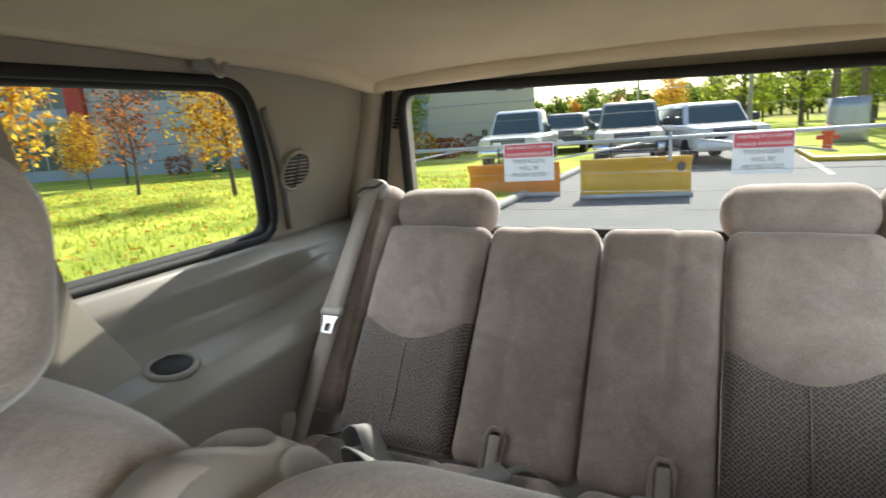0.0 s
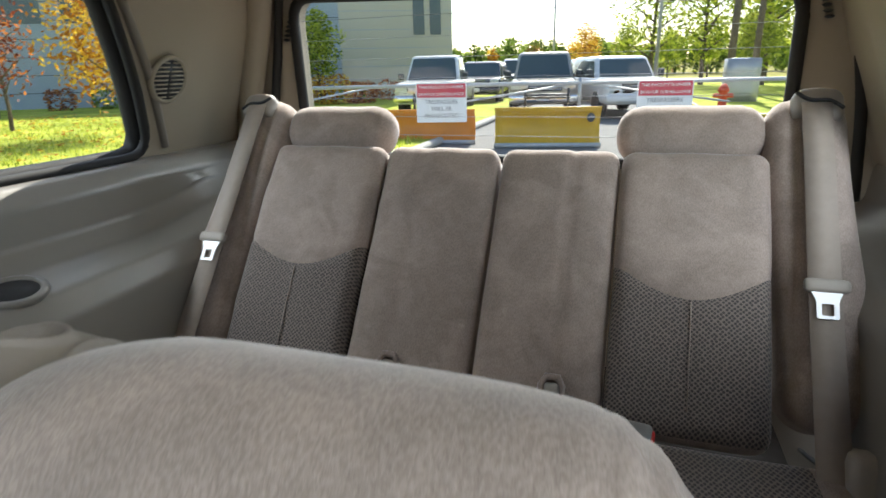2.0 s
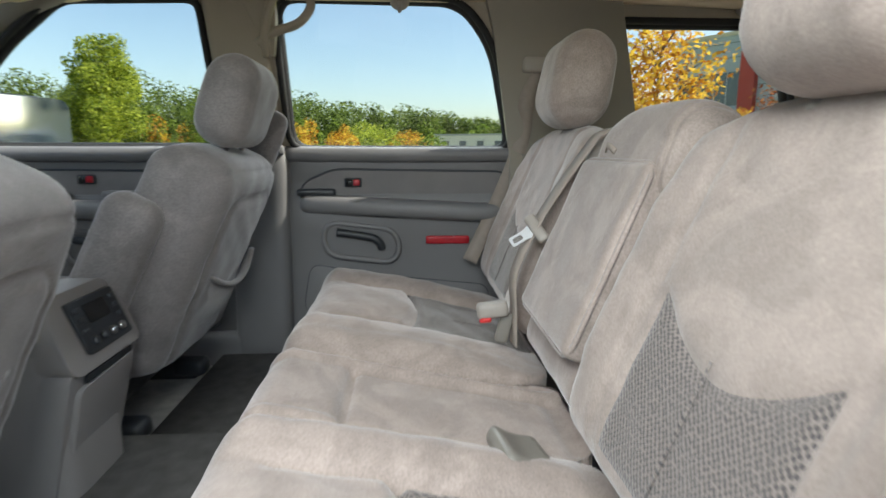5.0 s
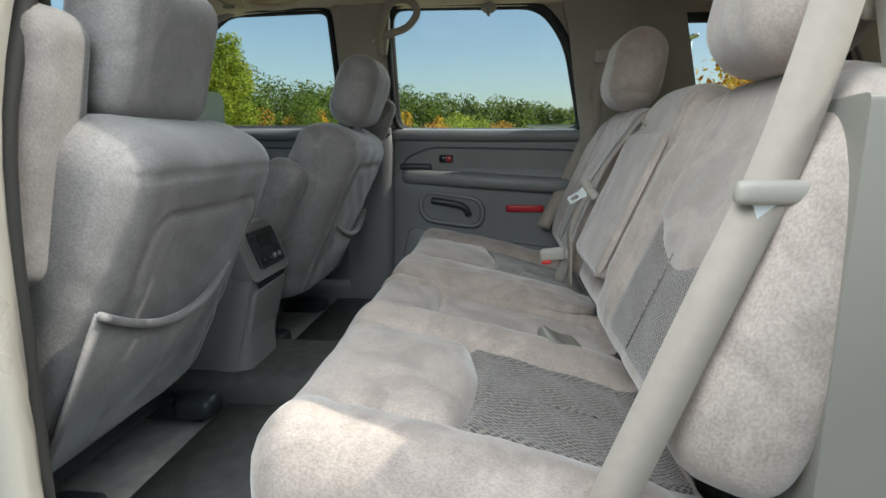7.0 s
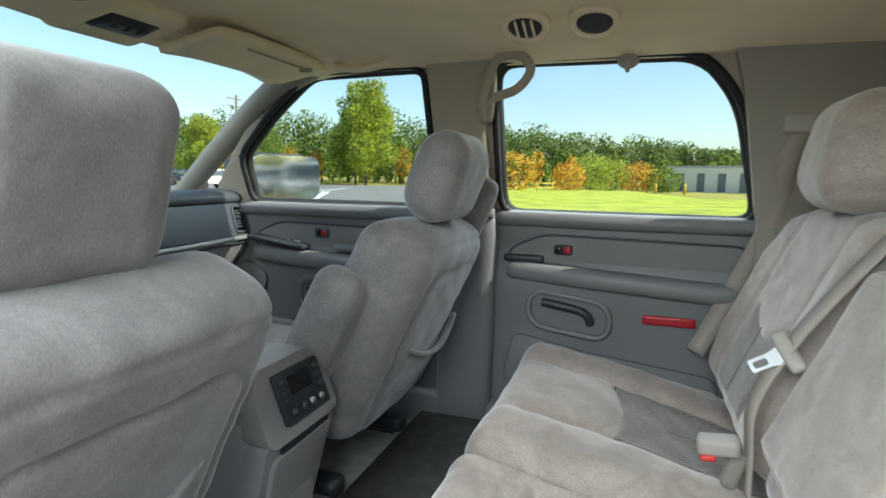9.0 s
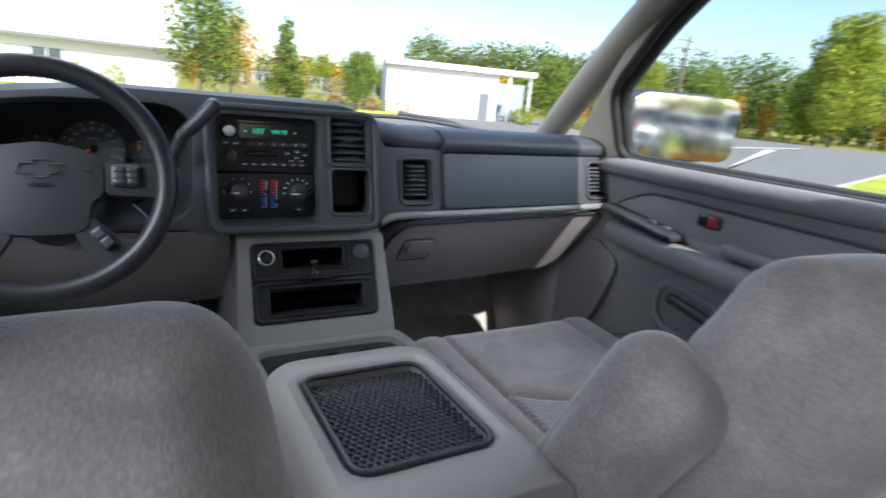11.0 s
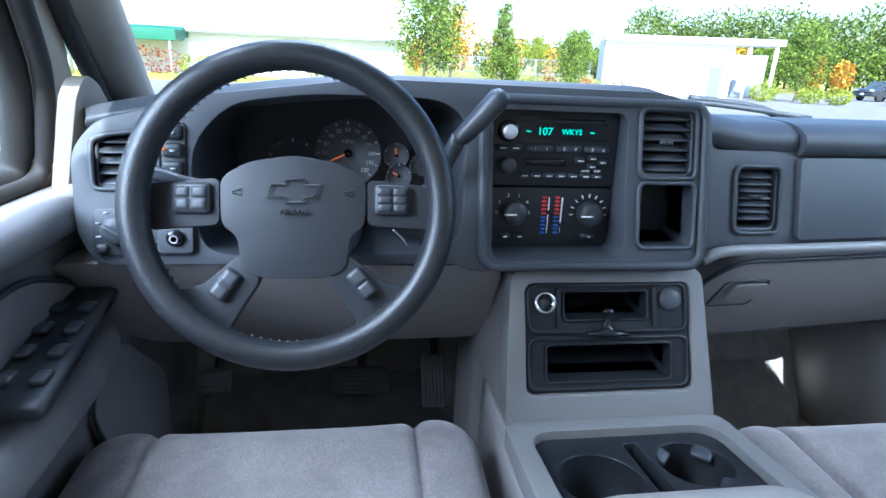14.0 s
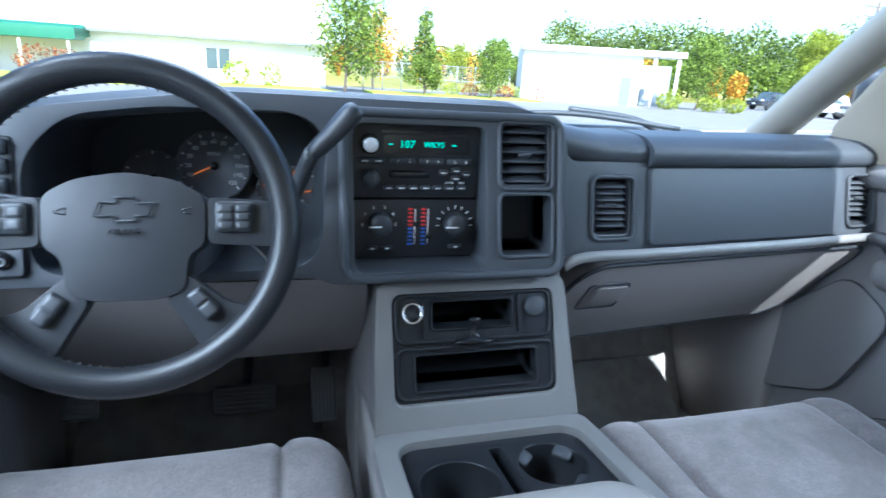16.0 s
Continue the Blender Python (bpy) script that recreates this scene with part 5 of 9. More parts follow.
    # pocket below
    pocket = round_poly([(y0 + 0.10, 0.80), (y0 + 0.10, 0.94), (y1 - 0.36, 0.98), (y1 - 0.26, 0.94), (y1 - 0.20, 0.86), (y1 - 0.24, 0.80)] if front else [(y0 + 0.10, 0.80), (y0 + 0.10, 0.94), (y1 - 0.30, 0.98), (y1 - 0.08, 1.02), (y1 - 0.05, 0.86), (y1 - 0.12, 0.80)], 0.04)
    plate("map_pocket", pocket, [], 0.02, lambda u, v, w: (s * (0.816 + w), u, v), DOOR_GREY_SHADE, d, "moulded door pocket", bevel=0.006)
    V, F = sweep([(s * 0.818, u, v) for u, v in pocket], 0.002, 6, closed=True, up=(1, 0, 0))
    obj("pocket_line", V, F, BLACK, d)
    if not front:
        V, F = rbox((0.012, 0.148, 0.028), 0.004, (3, 12, 5))
        obj("reflector", at(V + np.array((0.818, 0.128, 1.100))), F, RED_LENS, d, "red door reflector")
        V, F = rbox((0.02, 0.13, 0.026), 0.010, (4, 10, 5))
        obj("window_switch", at(V + np.array((0.815, 0.565, 1.262))), F, BLACK, d, "black window switch pad")
    else:
        V, F = rbox((0.065, 0.25, 0.02), 0.01, (6, 16, 4))
        V[:, 0] += 0.10 * V[:, 1]
        V[:, 2] += 0.11 * V[:, 1]
        sw = obj("switch_pad", at(V + np.array((0.800, 1.47, 1.268))), F, BLACK, d, "black switch pad")
        for k in range(2 if s > 0 else 4):
            for row in ((0,) if s > 0 else (-0.016, 0.016)):
                V, F = rbox((0.016, 0.024, 0.009), 0.004, (4, 5, 4))
                yy = -0.085 + 0.045 * k
                obj("switch", at(V + np.array((0.800 + row + 0.10 * yy, 1.47 + yy, 1.280 + 0.11 * yy))), F, STEEL_PAINT, sw)
        V, F = rbox((0.03, 0.26, 0.03), 0.013, (5, 16, 5))
        obj("pull_cup", at(V + np.array((0.812, 1.12, 1.256))), F, DOOR_GREY_SHADE, d)
        SPK = round_poly([(1.765, 0.87), (1.775, 1.05), (1.62, 1.195), (1.52, 1.14), (1.595, 0.95)], 0.04, 4)
        plate("speaker_cover", SPK, [], 0.012, lambda u, v, w: (s * (0.805 + w), u, v), DOOR_GREY_SHADE, d, "moulded speaker cover", bevel=0.005)
        V, F = sweep([(s * 0.8085, u, v) for u, v in SPK], 0.0022, 6, closed=True, up=(1, 0, 0))
        obj("cover_line", V, F, BLACK, d)
    d.location = (0.125, 0, -0.072) if s < 0 else (0, 0, 0)
    return d


door(1, False, "door_rear_right", "grey moulded rear door with red reflector, closed")
door(1, True, "door_front_right", "grey moulded front passenger door, closed")
door(-1, True, "door_front_left", "grey moulded driver door with switch pad, closed")

# grab handles on the pillars
for s in (1, -1):
    gh = thing("grab_handle", "tan plastic loop grab handle on the pillar", "handle", "grab handles")
    pts = curve_pts([side(0.675, 1.675, s, -0.03), side(0.665, 1.74, s, -0.055), side(0.62, 1.825, s, -0.07), side(0.555, 1.835, s, -0.075), side(0.525, 1.80, s, -0.075), side(0.565, 1.755, s, -0.07), side(0.64, 1.735, s, -0.05), side(0.695, 1.71, s, -0.035)], 6)
    V, F = sweep(pts, 0.013, 10)
    obj("loop", V, F, TRIM_TAN, gh)
    plate("base", round_poly([(0.655, 1.66), (0.735, 1.84), (0.63, 1.845), (0.635, 1.76)], 0.03), [], 0.03, lambda u, v, w: side(u, v, s, -0.04 + w), TRIM_TAN, gh, bevel=0.01)
    gh.location.x = LEFT_SHIFT if s < 0 else 0.0
for y in (0.28, -0.755):
    hk = thing("coat_hook", "small tan coat hook on the headliner edge", "hook", "coat hooks")
    V, F = lathe([(0.0, 0.014), (0.018, 0.012), (0.026, 0.004), (0.028, 0)], 18)
    obj("base", V, F, PLASTIC_B, hk, M=Matrix.Translation((0.655, y, 1.82)) @ pose(0, 0, 0, 180, 30, 0))
    V, F = sweep(curve_pts([(0.64, y, 1.815), (0.62, y, 1.79), (0.605, y, 1.795), (0.60, y, 1.81)], 5), 0.006, 8)
    obj("prong", V, F, PLASTIC_B, hk)

# roof vents and speaker above the second row
for y, kind in ((0.495, 0), (0.345, 1)):
    rv = thing("roof_vent", "round tan roof vent" if not kind else "round tan roof light with dark centre", "vent", "roof vents")
    c = Matrix.Translation((0.362, y, 1.846)) @ Vector((-0.36, 0, -0.93)).to_track_quat('Z', 'Y').to_matrix().to_4x4()
    V, F = lathe([(0.052, -0.030), (0.056, -0.002), (0.055, 0.006), (0.044, 0.009), (0.038, 0.002)], 28)
    obj("ring", V, F[:-1], LINER, rv, M=c)
    V, F = lathe([(0.040, -0.004), (0.0395, 0.002), (0.03, 0.0022), (0.0005, 0.0022)], 26)
    obj("well", V, F, BLACK, rv, "dark opening", M=c)
    if not kind:
        for k in (-0.018, 0, 0.018):
            V, F = rbox((0.006, 0.06, 0.006), 0.002, (2, 6, 2))
            obj("vane", V + np.array((k, 0, 0.006)), F, LINER, rv, M=c)

# sun visors, overhead console and inner mirror
for s in (1, -1):
    vi = thing("sun_visor", "tan cloth sun visor folded up", "sun visor", "sun visors")
    V, F = rbox((0.46, 0.185, 0.030), 0.014, (18, 10, 4))
    V[:, 2] -= 0.012 * (np.abs(V[:, 0]) / 0.23) ** 3
    obj("visor", V, F, LINER, vi, M=pose(s * 0.34 + 0.02, 1.225, 1.822, -10, 0, 0))
    V, F = sweep(curve_pts([(s * 0.30 - 0.06, 1.142, 1.808), (s * 0.34 + 0.02, 1.140, 1.806), (s * 0.38 + 0.10, 1.142, 1.806)], 5), 0.003, 6)
    obj("edge_seam", V, F, TRIM_TAN, vi, "stitched visor edge")
    V, F = rbox((0.012, 0.04, 0.012), 0.004, (3, 5, 3))
    obj("clip", V, F, TRIM_TAN, vi, "small plastic visor clip", M=pose(s * 0.34 + 0.16, 1.150, 1.806))
    ah = thing("assist_handle", "tan folding assist handle on the headliner edge", "handle", "assist handles")
    V, F = sweep(curve_pts([(s * 0.575 + 0.02, 0.93, 1.848), (s * 0.565 + 0.02, 0.955, 1.828), (s * 0.56 + 0.02, 1.02, 1.820), (s * 0.565 + 0.02, 1.085, 1.826), (s * 0.575 + 0.02, 1.11, 1.846)], 6), 0.014, 10, flat=0.8)
    obj("grip", V, F, LINER, ah)
    for yy in (0.935, 1.105):
        V, F = rbox((0.05, 0.045, 0.024), 0.010, (5, 5, 3))
        obj("mount", V, F, LINER, ah, M=pose(s * 0.575 + 0.02, yy, 1.852))
oc = thing("overhead_console", "tan overhead console with dark switches", "console")
V, F = rbox((0.22, 0.20, 0.045), 0.020, (10, 10, 4))
obj("body", V, F, LINER, oc, M=pose(0.03, 1.31, 1.838, -10))
V, F = rbox((0.13, 0.075, 0.016), 0.007, (8, 6, 3))
obj("switch_plate", V, F, BLACK, oc, M=pose(0.02, 1.285, 1.821, -14))
for k in range(4):
    V, F = rbox((0.020, 0.026, 0.010), 0.004, (4, 4, 3))
    obj("switch", V, F, DASH_MID, oc, M=pose(-0.025 + 0.030 * k, 1.283, 1.814, -14))
im = thing("rear_view_mirror", "black rear-view mirror on the windscreen", "mirror")
V, F = rbox((0.27, 0.035, 0.075), 0.017, (16, 5, 8))
obj("shell", V, F, BLACK, im, M=pose(-0.035, 1.50, 1.713, 8, 0, -12))
plate("mirror_glass", rr(-0.122, -0.028, 0.122, 0.028, 0.02), [], 0.003, lambda u, v, w: tuple(pose(-0.035, 1.50, 1.713, 8, 0, -12) @ Vector((u, -0.0205 - w, v))), MIRROR, im, "mirror glass")
V, F = sweep([(0.0, 1.51, 1.73), (0.0, 1.55, 1.765)], 0.010, 8)
obj("stem", V, F, BLACK, im)


# ================= dashboard =================
def df(u, v, w=0.0):
    return (u, 1.557 + (v - 1.36) * 0.25 + w + 0.10 * max(0.0, u - 0.14) ** 1.3, v)


dash = thing("dashboard", "charcoal plastic dashboard with grey lower half", "dashboard")
# top pads: raised driver half and lower passenger half
def pad(name, x0, x1, prof, material, label, n=24, taper=None, ends=None):
    V, F = [], []
    m = len(prof)
    for i in range(n + 1):
        x = x0 + (x1 - x0) * i / n
        for y, z in prof:
            yy, zz = (y, z) if taper is None else taper(x, y, z)
            V.append((x if ends is None else ends(x, yy), yy, zz))
    for i in range(n):
        for k in range(m):
            F.append((i * m + k, i * m + (k + 1) % m, (i + 1) * m + (k + 1) % m, (i + 1) * m + k))
    F += [tuple(range(m)), tuple(reversed(range(n * m, (n + 1) * m)))]
    return auto_smooth(obj(name, V, F, material, dash, label), 50)
prof_p = round_poly([(1.605, 1.385), (1.60, 1.405), (1.625, 1.432), (1.75, 1.442), (2.14, 1.412), (2.14, 1.33), (1.75, 1.30)], 0.02, 4)
pad("passenger_pad", 0.12, 0.885, prof_p, DASH, "charcoal soft top pad", taper=lambda x, y, z: (y + 0.10 * max(0, x - 0.14) ** 1.3 - (0.10 * max(0, (x - 0.55) / 0.33) ** 2 if y > 2.0 else 0), z))
prof_r = round_poly([(1.580, 1.408), (1.578, 1.432), (1.610, 1.448), (1.70, 1.452), (1.70, 1.40), (1.60, 1.398)], 0.016, 5)
pad("pad_roll", 0.292, 0.872, prof_r, DASH, "rounded front of the top pad", taper=lambda x, y, z: (y + 0.10 * max(0, x - 0.14) ** 1.3, z))
pad("pad_roll", 0.14, 0.289, prof_r, DASH, "rounded front of the top pad", taper=lambda x, y, z: (y + 0.012 + 0.10 * max(0, x - 0.14) ** 1.3, z + 0.012 * max(0.0, (0.22 - x) / 0.08)))
prof_d = round_poly([(1.60, 1.462), (1.588, 1.478), (1.62, 1.492), (1.72, 1.485), (2.14, 1.415), (2.14, 1.385), (1.84, 1.456), (1.66, 1.466)], 0.008, 4)
def dtaper(x, y, z):
    k = max(0.0, (-0.30 - x) / 0.42)
    return y - (0.10 * max(0, (-x - 0.55) / 0.33) ** 2 if y > 2.0 else 0), z - (0.062 * k ** 1.6 + 0.030 * max(0.0, (x - 0.03) / 0.092) ** 2 if z > 1.42 else 0)
pad("driver_pad", -0.885, 0.122, prof_d, DASH, "charcoal raised top pad", n=46, taper=dtaper, ends=lambda x, y: max(x, -0.668 - 0.5 * max(0.0, y - 1.60)))
V, F = rbox((0.05, 0.46, 0.07), 0.025, (6, 16, 6))
V[:, 2] -= 0.10 * (V[:, 1] + 0.2) * 0.5
obj("pad_end", V + np.array((0.122, 1.83, 1.432)), F, DASH, dash)

# binnacle face with openings
OUT = round_poly([(-0.674, 1.30), (-0.678, 1.392), (-0.650, 1.428), (-0.52, 1.462), (-0.33, 1.487), (0.06, 1.485), (0.122, 1.468), (0.137, 1.43), (0.130, 1.285), (0.105, 1.252), (-0.20, 1.252), (-0.22, 1.262), (-0.52, 1.262), (-0.652, 1.262)], 0.018, 4)
CL = round_poly([(-0.535, 1.285), (-0.545, 1.40), (-0.50, 1.452), (-0.40, 1.466), (-0.24, 1.466), (-0.205, 1.44), (-0.212, 1.30), (-0.24, 1.275), (-0.50, 1.272)], 0.03, 4)
LV = round_poly([(-0.653, 1.350), (-0.655, 1.405), (-0.640, 1.412), (-0.580, 1.420), (-0.578, 1.350)], 0.008, 3)
RAD = rr(-0.172, 1.266, 0.012, 1.456, 0.014, 3)
CV = rr(0.030, 1.374, 0.112, 1.464, 0.010, 3)
PK = rr(0.030, 1.282, 0.112, 1.368, 0.010, 3)
plate("binnacle", OUT, [CL, LV, RAD, CV, PK], 0.07, df, DASH_MID, dash, "charcoal instrument surround", bevel=0.006)
V, F = sweep([df(u, v, -0.001) for u, v in rr(-0.185, 1.258, 0.124, 1.470, 0.02, 4)], 0.0065, 8, closed=True, up=(0, 1, 0))
obj("stack_rim", V, F, DASH, dash)
# cluster well
wall_loop = CL
V, F = [], []
n = len(wall_loop)
for w in (0.03, 0.22):
    for u, v in wall_loop:
        V.append(df(u * (1 if w < 0.1 else 0.97) - (0 if w < 0.1 else 0.011), v if w < 0.1 else 1.36 + (v - 1.36) * 0.86, w))
for k in range(n):
    F.append((k, (k + 1) % n, n + (k + 1) % n, n + k))
F.append(tuple(range(n, 2 * n)))
auto_smooth(obj("cluster_well", V, F, DASH, dash, "black instrument well"), 40)

cl = thing("instrument_cluster", "dark instrument cluster with white dials and orange needles", "gauges")
def gauge(u, v, r, ticks, ang, big):
    o = Matrix.Translation(df(u, v, 0.205)) @ pose(0, 0, 0, 90 - 14, 0, 0)
    V, F = lathe([(r, 0), (r, 0.006), (r * 0.94, 0.008), (r * 0.93, 0.003)], 32)
    dial = obj("dial", V, F, DIAL, cl, "black round dial", M=o)
    for k in range(ticks):
        a = radians(225 - 270 * k / (ticks - 1))
        V, F = rbox((0.0026, r * (0.11 if k % 2 == 0 else 0.08), 0.001), 0.0004, (1, 1, 1))
        obj("tick", V, F, WHITE_MARK, dial, M=o @ Matrix.Translation((math.cos(a) * r * 0.88, math.sin(a) * r * 0.88, 0.0045)) @ pose(0, 0, 0, 0, 0, math.degrees(a) - 90))
        if big and k:
            text("numeral", str(10 * k), r * 0.17, o @ Matrix.Translation((math.cos(a) * r * 0.68, math.sin(a) * r * 0.68, 0.0045)), WHITE_MARK, dial)
    a = radians(ang)
    V, F = rbox((r * 0.6, 0.0022, 0.002), 0.0008, (2, 1, 1))
    obj("needle", V, F, ORANGE, dial, "orange needle", M=o @ pose(math.cos(a) * r * 0.27, math.sin(a) * r * 0.27, 0.006, 0, 0, ang))
    V, F = lathe([(r * 0.13, 0.004), (r * 0.10, 0.010)], 16)
    obj("needle_hub", V, F, BLACK_GLOSS, dial, M=o)
    if big:
        text("unit", "MPH", r * 0.17, o @ Matrix.Translation((0, r * 0.33, 0.0045)), WHITE_MARK, dial)
gauge(-0.362, 1.366, 0.054, 13, 205, True)
gauge(-0.447, 1.348, 0.042, 9, 215, False)
gauge(-0.285, 1.364, 0.021, 5, 100, False)
gauge(-0.281, 1.332, 0.021, 5, 150, False)
gauge(-0.245, 1.350, 0.019, 5, 80, False)
gauge(-0.214, 1.330, 0.026, 5, 190, False)

# louvred vents
def vent(loop, depth, parent, slats, u0, v0, u1, v1, name="air_vent", pl=df):
    vt = thing(name, "charcoal louvred air vent in the dashboard", "vent", "dash vents")
    V, F = sweep([pl(u, v, -0.001) for u, v in loop], 0.0032, 8, closed=True, up=(0, 1, 0))
    obj("rim", V, F, DASH_MID, vt)
    cu_, cv_ = (u0 + u1) / 2, (v0 + v1) / 2
    inner = [(cu_ + (u - cu_) * 0.86, cv_ + (v - cv_) * 0.88) for u, v in loop]
    plate("inner_frame", loop, [inner], 0.02, lambda u, v, w: pl(u, v, 0.004 + w), BLACK, vt, "black inner vent frame", bevel=0.002)
    plate("backing", loop, [], 0.004, lambda u, v, w: pl(u, v, depth + w), BLACK, vt, "dark opening")
    for k in range(slats):
        v = v0 + (v1 - v0) * (k + 0.5) / slats
        V, F = rbox((u1 - u0, 0.020, 0.0022), 0.001, (4, 4, 2))
        obj("slat", V, F, DASH_MID, vt, M=Matrix.Translation(pl((u0 + u1) / 2, v, 0.014)) @ pose(0, 0, 0, 24, 0, 0))
    for k in range(4):
        V, F = rbox((0.0028, 0.008, 0.006), 0.001, (2, 2, 2))
        obj("tab", V, F, DASH, vt, M=Matrix.Translation(pl(cu_ - 0.0075 + 0.005 * k, cv_, 0.006)))
    return vt
vent(CV, 0.035, dash, 6, 0.034, 1.38, 0.108, 1.460)
vent(LV, 0.035, dash, 5, -0.650, 1.352, -0.582, 1.412)
# pocket under the centre vent
V, F = [], []
for w in (0.03, 0.09):
    for u, v in PK:
        V.append(df(u, v, w))
n = len(PK)
for k in range(n):
    F.append((k, (k + 1) % n, n + (k + 1) % n, n + k))
F.append(tuple(range(n, 2 * n)))
auto_smooth(obj("pocket", V, F, BLACK, dash, "black storage pocket"), 40)
V, F = sweep([df(u, v, -0.001) for u, v in PK], 0.003, 8, closed=True, up=(0, 1, 0))
obj("pocket_rim", V, F, DASH, dash)

# radio and climate unit, upright and set back in the surround
def sf(u, v, w=0.0):
    return (u, 1.583 + (v - 1.37) * 0.06 + w, v)
def knob(parent, u, v, r, h=0.016, material=BLACK, w=0.012, face=None):
    o = Matrix.Translation((face or sf)(u, v, w)) @ pose(0, 0, 0, 90 - 3, 0, 0)
    V, F = lathe([(r, -0.004), (r, h * 0.7), (r * 0.86, h), (r * 0.3, h)], 24)
    return obj("knob", V, F, material, parent, M=o)
def key(parent, u, v, a, b, material=DASH_MID, name="button", w=0.012, face=None):
    V, F = rbox((a, 0.008, b), 0.0022, (4, 3, 3))
    return obj(name, V, F, material, parent, M=Matrix.Translation((face or sf)(u, v, w)))
radio = thing("car_radio", "black car radio with green display and many buttons", "radio")
plate("faceplate", rr(-0.171, 1.354, 0.011, 1.455, 0.006, 3), [], 0.02, lambda u, v, w: sf(u, v, 0.014 + w), TRAY_BLACK, radio, bevel=0.002)
plate("display", rr(-0.128, 1.415, -0.006, 1.440, 0.003, 2), [], 0.002, lambda u, v, w: sf(u, v, 0.0125 + w), BLACK_GLOSS, radio, "glossy dark display")
plate("disc_slot", rr(-0.130, 1.4425, -0.010, 1.4455, 0.001, 2), [], 0.002, lambda u, v, w: sf(u, v, 0.0125 + w), BLACK_GLOSS, radio)
dm = Matrix.Translation(sf(-0.073, 1.4275, 0.0112)) @ pose(0, 0, 0, 90 - 3, 0, 0)
text("display_text", "107", 0.0145, dm @ Matrix.Translation((-0.022, 0, 0)), GREEN_LCD, radio)
text("display_text", "WKYS", 0.0105, dm @ Matrix.Translation((0.016, 0, 0)), GREEN_LCD, radio)
for u in (-0.118, -0.028):
    key(radio, u, 1.4275, 0.006, 0.0016, GREEN_LCD, "display_mark", 0.0115)
kb = knob(radio, -0.147, 1.4275, 0.0135, material=BLACK_GLOSS)
V, F = lathe([(0.0098, 0.0), (0.0095, 0.0022), (0.004, 0.003)], 22)
obj("knob_face", V, F, SATIN, kb, "worn pale knob face", M=Matrix.Translation(sf(-0.147, 1.4275, -0.0035)) @ pose(0, 0, 0, 87))
knob(radio, -0.146, 1.382, 0.0115)
for u0, u1 in ((-0.163, -0.125),):
    key(radio, (u0 + u1) / 2, 1.405, u1 - u0, 0.0085, BLACK, "rocker")
for u in (-0.153, -0.135):
    V, F = rbox((0.009, 0.001, 0.0022), 0.0004, (1, 1, 1))
    obj("button_mark", V, F, WHITE_MARK, radio, M=Matrix.Translation(sf(u, 1.4052, 0.0068)))
for k in range(3):
    u = -0.100 + 0.0405 * k
    key(radio, u, 1.405, 0.036, 0.0085)
    for q in (0, 1):
        text("preset_number", str(2 * k + q + 1), 0.0062, Matrix.Translation(sf(u - 0.008 + 0.016 * q, 1.4053, 0.0068)) @ pose(0, 0, 0, 87, 0, 0), WHITE_MARK, radio)
key(radio, -0.090, 1.387, 0.058, 0.010, BLACK_GLOSS, "tape_door")
for k in range(7):
    key(radio, -0.120 + 0.0175 * k, 1.3685, 0.0145, 0.0065)
    V, F = rbox((0.008, 0.001, 0.0018), 0.0003, (1, 1, 1))
    obj("button_mark", V, F, WHITE_MARK, radio, M=Matrix.Translation(sf(-0.120 + 0.0175 * k, 1.3685, 0.0072)))
for u, v in ((-0.042, 1.390), (-0.024, 1.393), (-0.024, 1.382), (-0.009, 1.388)):
    key(radio, u, v, 0.0125, 0.008, BLACK)
    V, F = rbox((0.008, 0.001, 0.0018), 0.0003, (1, 1, 1))
    obj("button_mark", V, F, WHITE_MARK, radio, M=Matrix.Translation(sf(u, v, 0.0072)))
for k, tx in ((5, "AUTO"), (6, "SEEK")):
    text("button_text", tx, 0.0042, Matrix.Translation(sf(-0.120 + 0.0175 * k, 1.3755, 0.0118)) @ pose(0, 0, 0, 87), WHITE_MARK, radio)
hv = thing("climate_control", "black climate panel with two knobs and red-blue sliders", "climate control")
plate("faceplate", rr(-0.171, 1.267, 0.011, 1.351, 0.006, 3), [], 0.02, lambda u, v, w: sf(u, v, 0.014 + w), TRAY_BLACK, hv, bevel=0.002)
for u, v, r in ((-0.132, 1.318, 0.0165), (-0.022, 1.316, 0.0175)):
    kb = knob(hv, u, v, r, 0.020)
    V, F = rbox((0.003, 0.002, r * 1.1), 0.001, (1, 1, 2))
    obj("pointer", V, F, WHITE_MARK, kb, M=Matrix.Translation(sf(u - r * 0.5, v, -0.008)) @ pose(0, 0, 0, 0, 90, 0))
    fan = u < -0.1
    for k in range(6 if fan else 9):
        a = radians(185 - 190 * k / (5 if fan else 8))
        at_ = Matrix.Translation(sf(u + math.cos(a) * r * 1.42, v + math.sin(a) * r * 1.42, 0.0125))
        if fan:
            text("fan_number", str(k), 0.0068, at_ @ pose(0, 0, 0, 87, 0, 0), WHITE_MARK, hv)
        else:
            V, F = rbox((0.0022, 0.001, 0.0055), 0.0004, (1, 1, 1))
            obj("mark", V, F, WHITE_MARK, hv, M=at_ @ pose(0, 0, 0, 0, 90 - math.degrees(a), 0))
